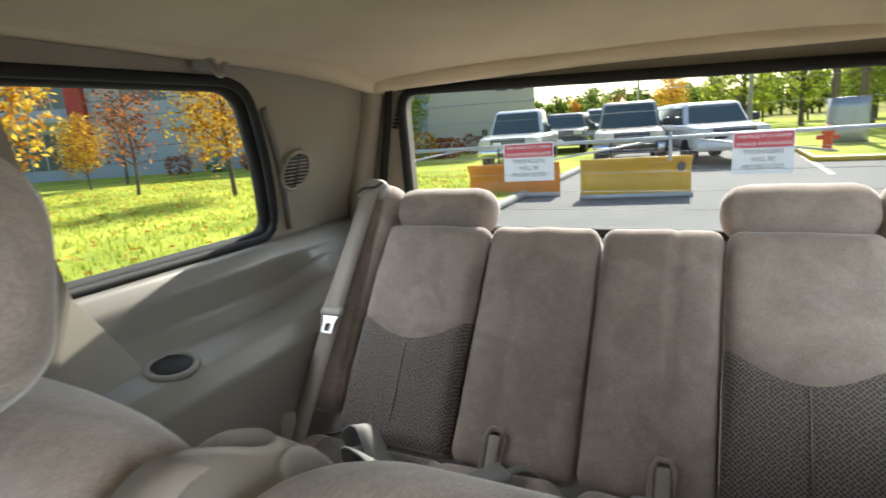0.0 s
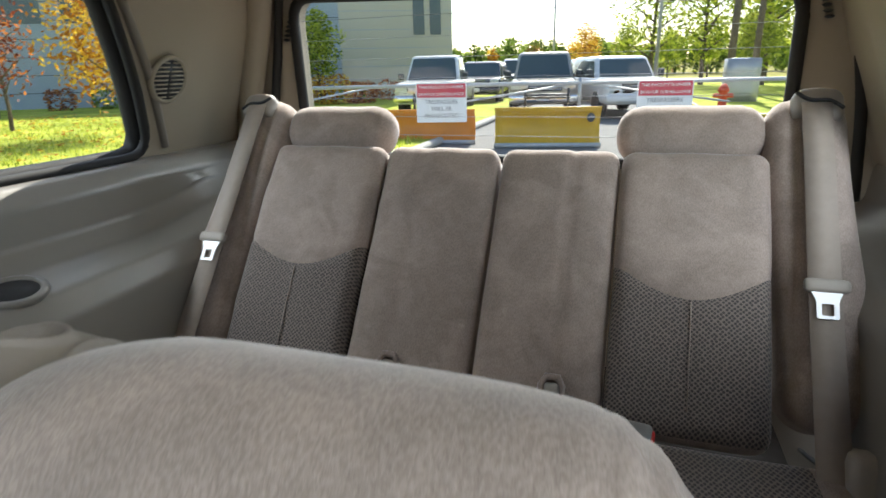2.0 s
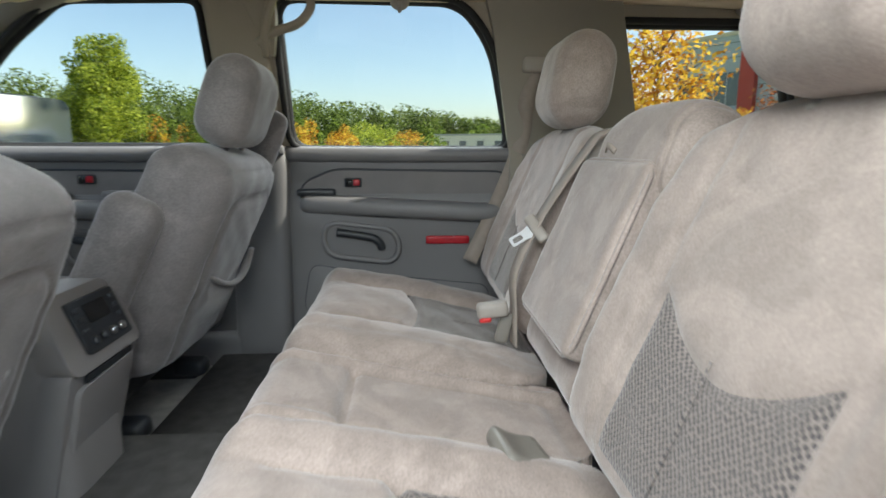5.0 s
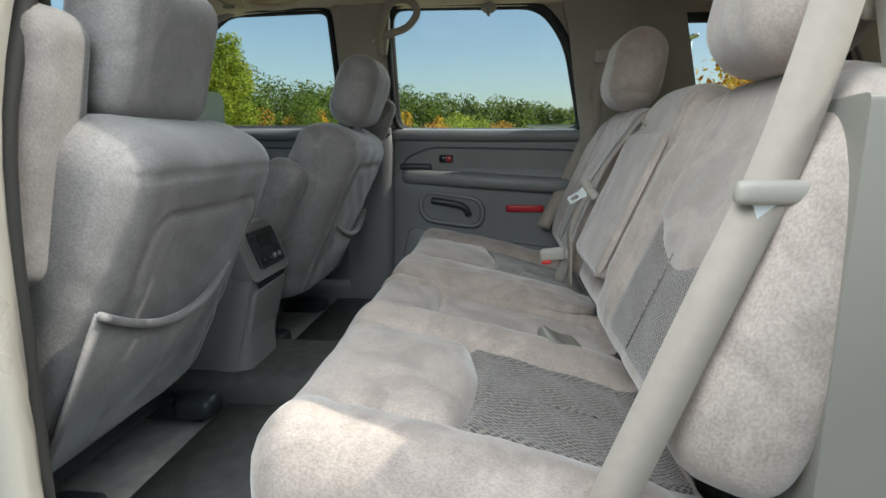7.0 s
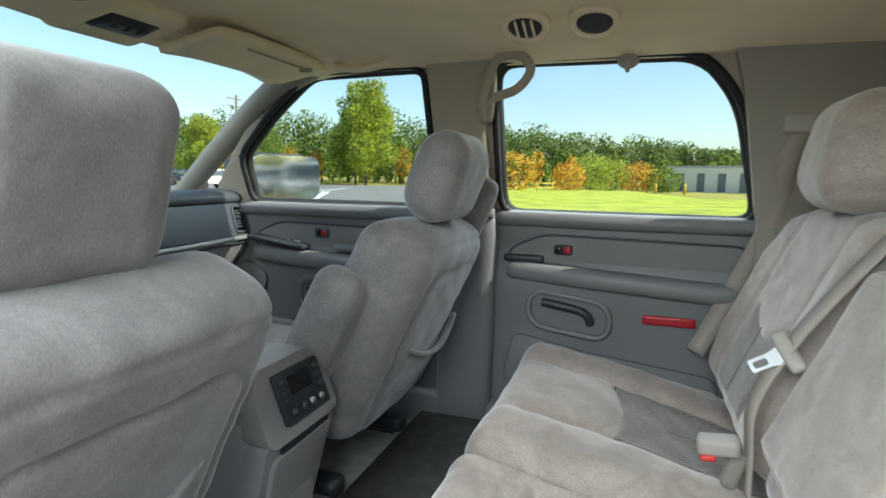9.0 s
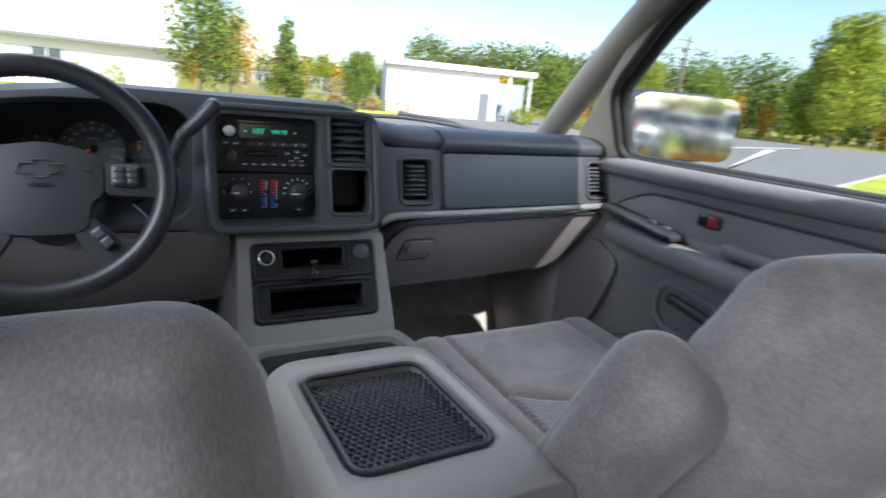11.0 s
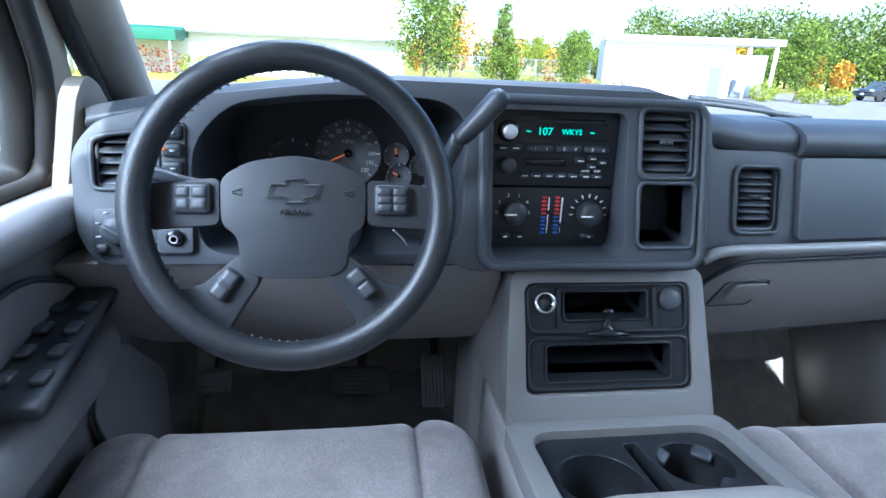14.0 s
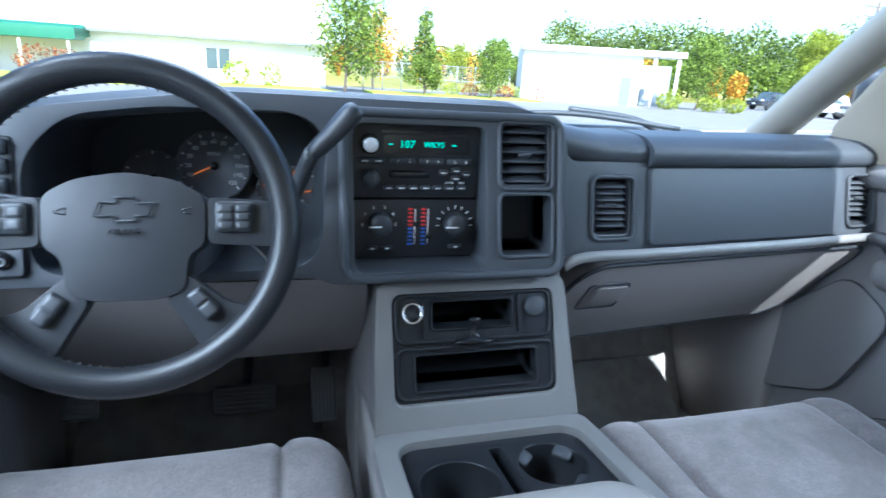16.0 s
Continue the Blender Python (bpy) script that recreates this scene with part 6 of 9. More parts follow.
for u in (-0.087, -0.068):
    for k in range(10):
        key(hv, u, 1.287 + 0.0056 * k, 0.008, 0.0035, RED_MARK if k > 4 else BLUE_MARK, "scale_mark", 0.0155)
    key(hv, u + 0.0065, 1.312, 0.0016, 0.052, WHITE_MARK, "slider_track", 0.0155)
    key(hv, u + 0.0065, 1.318 if u < -0.08 else 1.30, 0.008, 0.006, BLACK_GLOSS, "slider", 0.006)
for u, a in ((-0.142, 0.016), (-0.121, 0.016), (-0.020, 0.02)):
    key(hv, u, 1.283, a, 0.007, BLACK)
    V, F = rbox((0.006, 0.001, 0.0025), 0.0004, (1, 1, 1))
    obj("button_mark", V, F, WHITE_MARK, hv, M=Matrix.Translation(sf(u, 1.283, 0.0072)))
# headlamp switch block under the left vent
hs = thing("headlamp_switch", "charcoal headlamp switch panel with a round dial", "switch panel")
plate("panel", rr(-0.655, 1.274, -0.538, 1.328, 0.008, 3), [], 0.02, lambda u, v, w: df(u, v, -0.003 + w), BLACK, hs, "black switch panel", bevel=0.003)
kb = knob(hs, -0.626, 1.304, 0.017, 0.012, DASH_MID, -0.003, df)
V, F = rbox((0.030, 0.006, 0.006), 0.0025, (5, 3, 3))
obj("dial_grip", V, F, DASH, kb, M=Matrix.Translation(df(-0.626, 1.304, -0.016)) @ pose(0, 0, 0, 0, 35, 0))
for k in range(5):
    a = radians(200 - 38 * k)
    V, F = rbox((0.006, 0.001, 0.003), 0.0004, (1, 1, 1))
    obj("mark", V, F, GREY_MARK, hs, M=Matrix.Translation(df(-0.626 + 0.0235 * math.cos(a), 1.304 + 0.0235 * math.sin(a), -0.0038)))
key(hs, -0.643, 1.283, 0.012, 0.010, DASH_MID, "button", -0.005, df)
plate("button_bezel", rr(-0.582, 1.278, -0.541, 1.312, 0.005, 3), [], 0.006, lambda u, v, w: df(u, v, -0.007 + w), DASH_MID, hs, bevel=0.002)
kb = knob(hs, -0.561, 1.296, 0.010, 0.006, BLACK_GLOSS, -0.007, df)
V, F = lathe([(0.0052, 0), (0.0052, 0.001), (0.0036, 0.001), (0.0036, 0)], 16)
obj("mark", V, F, GREY_MARK, kb, M=Matrix.Translation(df(-0.561, 1.296, -0.0135)) @ pose(0, 0, 0, 90))
plate("button_column", rr(-0.576, 1.344, -0.548, 1.428, 0.005, 3), [], 0.008, lambda u, v, w: df(u, v, -0.003 + w), TRAY_BLACK, hs, "black button column", bevel=0.002)
for k in range(4):
    v = 1.417 - 0.0205 * k
    key(hs, -0.562, v, 0.022, 0.0165, BLACK, "button", -0.005, df)
    V, F = rbox((0.007, 0.001, 0.003), 0.0004, (1, 1, 1))
    obj("mark", V, F, GREY_MARK, hs, M=Matrix.Translation(df(-0.561, v, -0.0096)))
V, F = rbox((0.005, 0.002, 0.004), 0.001, (2, 1, 2))
obj("telltale", V, F, ORANGE, hs, "lit orange telltale", M=Matrix.Translation(df(-0.571, 1.3985, -0.0096)))

# passenger face: vents, airbag panel and trims
plate("passenger_face", round_poly([(0.128, 1.29), (0.135, 1.435), (0.155, 1.41), (0.86, 1.412), (0.87, 1.28), (0.135, 1.272)], 0.01, 3), [rr(0.188, 1.296, 0.264, 1.389, 0.012, 3), rr(0.752, 1.296, 0.828, 1.389, 0.012, 3)], 0.05, lambda u, v, w: df(u, v, 0.022 + w), DASH, dash, bevel=0.005)
plate("airbag_panel", rr(0.292, 1.286, 0.732, 1.402, 0.008, 4), [], 0.03, lambda u, v, w: df(u, v, 0.014 + w), DASH_MID, dash, "charcoal airbag cover", bevel=0.006)
for u0, u1 in ((0.188, 0.264), (0.752, 0.828)):
    lp = rr(u0, 1.296, u1, 1.389, 0.012, 3)
    vent(lp, 0.05, dash, 7, u0 + 0.012, 1.312, u1 - 0.012, 1.380, pl=lambda u, v, w=0.0: df(u, v, 0.020 + w))
# pale trim line and lower grey panels
V, F = sweep(curve_pts([df(0.135, 1.262, 0.01), df(0.17, 1.276, 0.004), df(0.30, 1.276, 0.006), df(0.60, 1.277, 0.006), df(0.86, 1.278, 0.01)], 8), 0.0085, 8)
obj("trim_strip", V, F, CONSOLE, dash, "pale grey trim strip")
glove = thing("glovebox", "grey glovebox lid with recessed latch, closed", "glovebox")
GL = round_poly([(0.175, 1.065), (0.172, 1.215), (0.205, 1.255), (0.80, 1.258), (0.82, 1.235), (0.78, 1.10), (0.72, 1.068)], 0.025, 4)
plate("lid", GL, [], 0.06, lambda u, v, w: df(u, 1.26, 0.015 + w + 0.72 * (1.26 - v))[:2] + (v,), TRIM_GREY, glove, bevel=0.012)
V, F = sweep([df(u, 1.26, 0.017 + 0.72 * (1.26 - v))[:2] + (v,) for u, v in GL], 0.0042, 6, closed=True, up=(0, 1, 0))
obj("lid_gap", V, F, BLACK, glove)
plate("latch_recess", rr(0.215, 1.158, 0.290, 1.195, 0.006, 3), [], 0.006, lambda u, v, w: df(u, 1.26, 0.0135 + w + 0.72 * (1.26 - v))[:2] + (v,), TRIM_GREY, glove, bevel=0.002)
for lp in (rr(0.213, 1.152, 0.292, 1.212, 0.008, 3),):
    V, F = sweep([df(u, 1.26, 0.0145 + 0.72 * (1.26 - v))[:2] + (v,) for u, v in lp], 0.0016, 6, closed=True, up=(0, 1, 0))
    obj("latch_gap", V, F, BLACK, glove, "dark gap round the latch")
plate("latch", rr(0.223, 1.172, 0.286, 1.208, 0.008, 3), [], 0.008, lambda u, v, w: df(u, 1.26, 0.003 + w + 0.72 * (1.26 - v))[:2] + (v,), TRIM_GREY, glove, "moulded latch", bevel=0.003)
V, F = rbox((0.70, 0.28, 0.10), 0.04, (16, 8, 6))
obj("lower_panel", V + np.array((0.50, 1.86, 1.19)), F, TRIM_GREY, dash, "grey lower panel")
plate("knee_panel", round_poly([(-0.73, 1.14), (-0.72, 1.262), (-0.15, 1.255), (-0.14, 1.075), (-0.40, 1.07), (-0.66, 1.08)], 0.03, 4), [], 0.06, lambda u, v, w: df(u, 1.262, 0.006 + w + 0.80 * (1.262 - v))[:2] + (v,), TRIM_GREY, dash, "grey knee panel", bevel=0.015)
V, F = rbox((0.70, 0.30, 0.10), 0.04, (16, 8, 6))
obj("lower_panel", V + np.array((-0.44, 1.90, 1.20)), F, BLACK, dash)

# centre stack below: pale bezel with dark panel, lighter and trays
def bf(u, v, w=0.0):
    return (u, 1.473 + (v - 1.06) * 0.40 + w, v)
con = thing("centre_console", "grey centre console with cup holders", "console")
plate("bezel", round_poly([(-0.152, 1.045), (-0.140, 1.248), (0.140, 1.248), (0.152, 1.045)], 0.018, 4), [rr(-0.121, 1.088, 0.121, 1.230, 0.012, 3)], 0.05, bf, CONSOLE, con, "pale grey bezel", bevel=0.008)
plate("panel", rr(-0.1205, 1.0885, 0.1205, 1.2295, 0.012, 3), [rr(-0.066, 1.180, 0.058, 1.218, 0.006, 3), rr(-0.092, 1.102, 0.092, 1.150, 0.006, 3)], 0.05, lambda u, v, w: bf(u, v, 0.006 + w), TRAY_BLACK, con, "black tray panel", bevel=0.003)
for lp in (rr(-0.066, 1.180, 0.058, 1.218, 0.006, 3), rr(-0.092, 1.102, 0.092, 1.150, 0.006, 3)):
    V, F = [], []
    n = len(lp)
    for w in (0.03, 0.13):
        for u, v in lp:
            V.append(bf(u, v, w))
    for k in range(n):
        F.append((k, (k + 1) % n, n + (k + 1) % n, n + k))
    F.append(tuple(range(n, 2 * n)))
    auto_smooth(obj("tray", V, F, BLACK, con, "black open tray"), 40)
    V, F = sweep([bf(u, v, 0.005) for u, v in lp], 0.0022, 6, closed=True, up=(0, 1, 0))
    obj("tray_rim", V, F, TRAY_BLACK, con)
for z0, z1 in ((1.094, 1.1575), (1.1655, 1.2255)):
    V, F = sweep([bf(u, v, 0.005) for u, v in rr(-0.116, z0, 0.116, z1, 0.012, 4)], 0.0032, 8, closed=True, up=(0, 1, 0))
    obj("panel_ridge", V, F, TRAY_BLACK, con, "moulded black ridge")
for u in (-0.073, 0.067):
    plate("panel_rib", rr(u - 0.003, 1.172, u + 0.003, 1.222, 0.002, 2), [], 0.01, lambda a, v, w: bf(a, v, 0.001 + w), TRAY_BLACK, con)
o = Matrix.Translation(bf(-0.092, 1.203, 0.006)) @ pose(0, 0, 0, 90 - 26, 0, 0)
V, F = lathe([(0.0155, -0.002), (0.0155, 0.005), (0.012, 0.006), (0.0115, -0.004)], 26)
obj("lighter_ring", V, F, CHROME, con, "chrome lighter ring", M=o)
V, F = lathe([(0.0114, -0.006), (0.0114, 0.001)], 20)
obj("lighter_well", V, F, BLACK, con, M=o)
o = Matrix.Translation(bf(0.092, 1.205, 0.006)) @ pose(0, 0, 0, 90 - 26, 0, 0)
V, F = lathe([(0.0165, -0.002), (0.0165, 0.004), (0.013, 0.007), (0.003, 0.0075)], 24)
obj("outlet_cap", V, F, DASH_MID, con, "round outlet cap", M=o)
V, F = lathe([(0.0245, 0.0), (0.024, 0.0022), (0.010, 0.0045), (0.0042, 0.010), (0.0030, 0.020), (0.0030, 0.026), (0.0062, 0.0285), (0.0066, 0.032), (0.004, 0.0345), (0.0005, 0.035)], 20)
tp = thing("tray_pull", "small glossy black suction knob on the tray's edge", "knob")
obj("knob", [(x * 1.25, y * 0.5, z) for x, y, z in V], F, BLACK_GLOSS, tp, M=Matrix.Translation(bf(-0.006, 1.1665, -0.004)) @ pose(0, 0, 0, -12))
# console body: side walls, cup panel
def taper_c(P):
    P = P.copy()
    k = np.clip((P[:, 2] - 0.75) / 0.3, 0, 1)
    P[:, 0] *= 0.90 + 0.10 * k
    return P
box("front_body", (-0.158, 1.28, 0.72), (0.158, 1.60, 0.955), 0.03, TRIM_GREY, con, "grey console body", n=(10, 10, 10), f=taper_c)
for sx in (-1, 1):
    box("body_side", (min(sx * 0.138, sx * 0.157), 1.28, 0.90), (max(sx * 0.138, sx * 0.157), 1.60, 1.052), 0.006, TRIM_GREY, con, n=(3, 8, 5))
box("body_front", (-0.140, 1.452, 0.93), (0.140, 1.60, 1.04), 0.006, TRIM_GREY, con)
for sx in (-1, 1):
    plate("side_skirt", [(1.478, 1.04), (1.562, 1.247), (1.85, 1.247), (1.85, 1.04)], [], 0.012, lambda u, v, w: (sx * (0.150 - 0.05 * (v - 1.04) - w), u, v), TRIM_GREY, con)
box("column", (-0.145, 1.70, 0.72), (0.145, 1.90, 1.25), 0.02, TRIM_GREY, con, n=(8, 8, 8))
def cpl(u, v, w):
    return (u, v, 1.068 - w - 0.10 * (v - 1.38))
circ = lambda cx, cy, r, n=24: [(cx + r * math.cos(2 * math.pi * k / n), cy + r * math.sin(2 * math.pi * k / n)) for k in range(n)]
plate("cup_surround", rr(-0.156, 1.255, 0.156, 1.472, 0.02, 4), [rr(-0.128, 1.268, 0.130, 1.446, 0.03, 4)], 0.03, cpl, CONSOLE, con, "pale grey surround", bevel=0.006)
plate("cup_tray", rr(-0.1275, 1.2685, 0.1295, 1.4455, 0.03, 4), [circ(-0.064, 1.358, 0.050), circ(0.066, 1.378, 0.045), rr(-0.006, 1.293, 0.012, 1.428, 0.004, 2)], 0.03, lambda u, v, w: cpl(u, v, w + 0.012), TRAY_BLACK, con, "black cup tray", bevel=0.003)
for cx, cy, r, nm in ((-0.064, 1.358, 0.050, "cup_well"), (0.066, 1.378, 0.045, "cup_well")):
    V, F = lathe([(r, 0.0), (r * 0.9, -0.075), (r * 0.6, -0.076)], 26)
    V = [(x + cx, y + cy, z + 1.045) for x, y, z in V]
    obj(nm, V, F[:-2] + [tuple(range(2 * 26, 3 * 26))], TRAY_BLACK, con, "black cup well")
    for k in range(4):
        a = radians(45 + 90 * k)
        V, F = rbox((0.018, 0.026, 0.010), 0.004, (4, 5, 3))
        if cx > 0:
            obj("cup_finger", V, F, DASH_MID, con, M=pose(cx + math.cos(a) * r * 0.9, cy + math.sin(a) * r * 0.9, 1.045, 0, -20, math.degrees(a)))
V, F = rbox((0.05, 0.05, 0.03), 0.008, (5, 5, 4))
obj("cup_finger", V, F, DASH_MID, con, M=pose(0.035, 1.303, 1.045, 0, 10, 30))

# armrest bin between the front seats
ab = thing("armrest_bin", "grey console bin with ribbed rubber tray in its lid", "console")
def bin_t(P):
    P = P.copy()
    P[:, 0] *= 0.86 + 0.14 * np.clip((P[:, 2] - 0.72) / 0.35, 0, 1)
    return P
box("bin_body", (-0.130, 0.86, 0.72), (0.090, 1.27, 1.084), 0.035, TRIM_GREY, ab, n=(10, 12, 12), f=bin_t)
LID = rr(-0.158, 0.875, 0.100, 1.262, 0.055, 6)
TRAY = rr(-0.116, 0.975, 0.055, 1.195, 0.022, 5)
plate("lid", LID, [TRAY], 0.062, lambda u, v, w: (u, v, 1.146 - w - 0.05 * max(0, v - 1.1)), TRIM_LIGHT, ab, "pale grey padded lid", bevel=0.022)
plate("rubber_mat", TRAY, [], 0.01, lambda u, v, w: (u, v, 1.126 - w - 0.05 * max(0, v - 1.1)), BLACK, ab, "black studded rubber mat")
V, F = sweep([(u, v, 1.140 - 0.05 * max(0, v - 1.1)) for u, v in TRAY], 0.004, 8, closed=True)
obj("tray_rim", V, F, BLACK, ab)
V0, F0 = lathe([(0.0036, -0.001), (0.0034, 0.0016), (0.0022, 0.0026), (0.0004, 0.0027)], 8)
V0 = np.array(V0)
Vs, Fs = [], []
for i in range(18):
    for j in range(26):
        off, yy = len(Vs), 0.981 + 0.0083 * j
        Vs += (V0 + np.array((-0.1125 + 0.0095 * i + (0.00475 if j % 2 else 0), yy, 1.1265 - 0.05 * max(0, yy - 1.1)))).tolist()
        Fs += [[a + off for a in q] for q in F0]
obj("stud", Vs, Fs, BLACK, ab, "rows of small rubber studs")
# rear face of the bin with the rear climate panel
def nose(v):
    """The rear face leans out down to a nose, then falls back to the floor."""
    return 0.830 + 0.40 * (v - 1.03) if v > 1.03 else 0.830 + 0.24 * (1.03 - v)
plate("rear_face", round_poly([(-0.118, 0.74), (-0.127, 1.021), (0.110, 1.021), (0.10, 0.74)], 0.02, 4), [], 0.05, lambda u, v, w: (u, nose(v) + 0.003 + w, v), TRIM_GREY, ab, "grey moulded rear face", bevel=0.012)
plate("rear_face", round_poly([(-0.127, 1.012), (-0.128, 1.09), (-0.10, 1.150), (0.085, 1.150), (0.112, 1.09), (0.110, 1.012)], 0.025, 4), [], 0.06, lambda u, v, w: (u, 0.833 + 0.40 * (v - 1.03) + w, v), TRIM_GREY, ab, "grey moulded rear face", bevel=0.014)
rc = thing("rear_climate_panel", "dark rear climate panel with display and buttons", "climate control")
def rf(u, v, w=0.0):
    return (u, nose(v) + w, v)
plate("panel", rr(-0.070, 1.037, 0.082, 1.130, 0.006, 3), [], 0.01, lambda u, v, w: rf(u, v, -0.004 + w), BLACK, rc, bevel=0.002)
plate("display", rr(-0.030, 1.085, 0.042, 1.119, 0.004, 3), [], 0.003, lambda u, v, w: rf(u, v, -0.0055 + w), BLACK_GLOSS, rc, "glossy display")
for k in range(4):
    o = Matrix.Translation(rf(-0.042 + 0.031 * k, 1.056, -0.004)) @ pose(0, 0, 0, 90 - 24, 0, 0)
    V, F = lathe([(0.0085, 0), (0.008, 0.006), (0.003, 0.007)], 16)
    obj("button", V, F, STEEL if k > 1 else DASH_MID, rc, M=o)
for u in (-0.053, 0.066):
    for v in (1.115, 1.097, 1.079):
        V, F = rbox((0.018, 0.006, 0.010), 0.003, (4, 3, 3))
        obj("button", V, F, DASH_MID, rc, M=Matrix.Translation(rf(u, v, -0.006)) @ pose(0, 0, 0, -24))
plate("cup_drawer", round_poly([(-0.095, 0.78), (-0.105, 0.985), (0.085, 0.995), (0.078, 0.78)], 0.02, 4), [], 0.02, lambda u, v, w: rf(u, v, -0.008 + w), TRIM_GREY, ab, "grey drawer front", bevel=0.006)
plate("drawer_gap", rr(-0.09, 0.992, 0.075, 1.008, 0.005, 2), [], 0.004, lambda u, v, w: rf(u, v, -0.006 + w), BLACK, ab)

# ================= steering =================
SWM = pose(-0.409, 1.444, 1.358, -18) @ pose(0, 0, 0, 90)
sw = thing("steering_wheel", "black leather four-spoke steering wheel with airbag hub", "steering wheel")
R = 0.1525
V, F = sweep([(R * math.cos(2 * math.pi * k / 72), R * math.sin(2 * math.pi * k / 72), 0.02) for k in range(72)], 0.0150, 14, closed=True)
obj("rim", V, F, LEATHER, sw, "worn black leather rim", M=SWM)
for k in range(96):
    a = 2 * math.pi * (k + 0.5) / 96
    if -0.25 < math.sin(a) < 0.55 and abs(math.cos(a)) > 0.5 and k % 2:
        continue
    V, F = rbox((0.006, 0.0016, 0.0016), 0.0006, (2, 1, 1))
    obj("stitch", V, F, BLACK, sw, M=SWM @ pose((R - 0.0140) * math.cos(a), (R - 0.0140) * math.sin(a), 0.014, 0, 0, math.degrees(a) + 55))
def dish(u, v):
    """The wheel's face: proud in the middle, lower towards the rim."""
    r2 = u * u + v * v
    return 0.014 - 0.9 * r2 + 22 * r2 * r2
HUB = round_poly([(-0.0725, -0.020), (-0.0735, 0.030), (-0.045, 0.046), (0, 0.053), (0.045, 0.046), (0.0735, 0.030), (0.0725, -0.020), (0.056, -0.030), (0.053, -0.066), (0.030, -0.074), (-0.030, -0.074), (-0.053, -0.066), (-0.056, -0.030)], 0.012, 4)
def hubp(u, v, w):
    return tuple(SWM @ Vector((u, v, dish(u, v) - w)))
plate("airbag_cover", HUB, [], 0.045, hubp, WHEEL_GREY, sw, "charcoal airbag cover", bevel=0.007)
for sx in (-1, 1):
    def spoke(name, P):
        P = round_poly([(sx * a, b) for a, b in (P if sx > 0 else P[::-1])], 0.008, 4)
        plate(name, P, [], 0.022, lambda u, v, w: tuple(SWM @ Vector((u, v, dish(u, v) - 0.002 - w))), WHEEL_GREY, sw, "charcoal wheel spoke", bevel=0.006)
    spoke("spoke", [(0.0745, -0.019), (0.152, -0.024), (0.155, 0.022), (0.105, 0.027), (0.0745, 0.029)])
    spoke("lower_spoke", [(0.0535, -0.048), (0.034, -0.074), (0.062, -0.118), (0.072, -0.138), (0.128, -0.088), (0.092, -0.080)])
    V, F = rbox((0.038, 0.032, 0.008), 0.0039, (8, 8, 4))
    o = SWM @ pose(sx * 0.101, 0.008, dish(0.101, 0.008) + 0.001, 0, sx * 6, 0)
    pd = obj("switch_pad", V, F, BLACK, sw, "black control pad", M=o)
    for a in (-0.0082, 0.0082):
        for b in ((-0.0085, 0.0, 0.0085) if sx > 0 else (-0.006, 0.006)):
            V, F = rbox((0.0150, 0.0080 if sx > 0 else 0.0115, 0.004), 0.0012, (3, 3, 3))
            obj("button", V, F, STEEL_PAINT, pd, M=o @ Matrix.Translation((a, b, 0.0032)))
    V, F = rbox((0.019, 0.034, 0.008), 0.0039, (5, 6, 4))
    o = SWM @ pose(sx * 0.069, -0.080, dish(0.069, 0.080) + 0.001, 0, 0, sx * 38)
    pd = obj("switch_pad", V, F, BLACK, sw, "black control pad", M=o)
    for b in (-0.008, 0.008):
        V, F = rbox((0.014, 0.0145, 0.004), 0.0015, (4, 4, 3))
        obj("button", V, F, STEEL_PAINT, pd, M=o @ Matrix.Translation((0, b, 0.0034)))
BOW = [(-0.027, -0.0065), (-0.0215, 0.0065), (-0.0085, 0.0065), (-0.0085, 0.0115), (0.0100, 0.0115), (0.0100, 0.0065), (0.027, 0.0065), (0.0215, -0.0065), (0.0085, -0.0065), (0.0085, -0.0115), (-0.0100, -0.0115), (-0.0100, -0.0065)]
V, F = sweep([tuple(SWM @ Vector((u, v + 0.016, dish(u, v + 0.016) + 0.0004))) for u, v in BOW], 0.0011, 6, closed=True)
obj("emblem", V, F, BLACK, sw, "plain embossed emblem outline")
text("hub_text", "AIR BAG", 0.0075, SWM @ Matrix.Translation((0, -0.006, 0.0146)), BLACK_GLOSS, sw)
for sx in (-1, 1):
    V, F = sweep([tuple(SWM @ Vector((sx * 0.056 + a, 0.014 + b, dish(0.056, 0.014) + 0.0004))) for a, b in ((-0.005, 0.001), (0.004, 0.004), (0.004, -0.003), (-0.005, -0.001))], 0.0006, 5, closed=True)
    obj("horn_mark", V, F, BLACK_GLOSS, sw)
colm = thing("steering_column", "charcoal steering column with stalks and gear lever", "steering column")
V, F = sweep([tuple(SWM @ Vector((0, -0.01, -0.03))), tuple(SWM @ Vector((0, -0.012, -0.12))), tuple(SWM @ Vector((0, -0.02, -0.26)))], [0.052, 0.066, 0.075], 20)
obj("shroud", V, F, DASH, colm)
V, F = sweep(curve_pts([(-0.300, 1.60, 1.300), (-0.258, 1.555, 1.350), (-0.225, 1.525, 1.425)], 6), 0.010, 10)
obj("gear_lever", V, F, BLACK, colm, "black gear lever")
V, F = sweep(curve_pts([(-0.228, 1.526, 1.420), (-0.205, 1.530, 1.442), (-0.172, 1.535, 1.478)], 6), [0.010, 0.013, 0.0145, 0.0155, 0.016, 0.0165, 0.017, 0.0175, 0.018, 0.0185, 0.0185, 0.018, 0.012], 12, flat=0.7)
obj("lever_grip", V, F, BLACK, colm, "black lever grip")
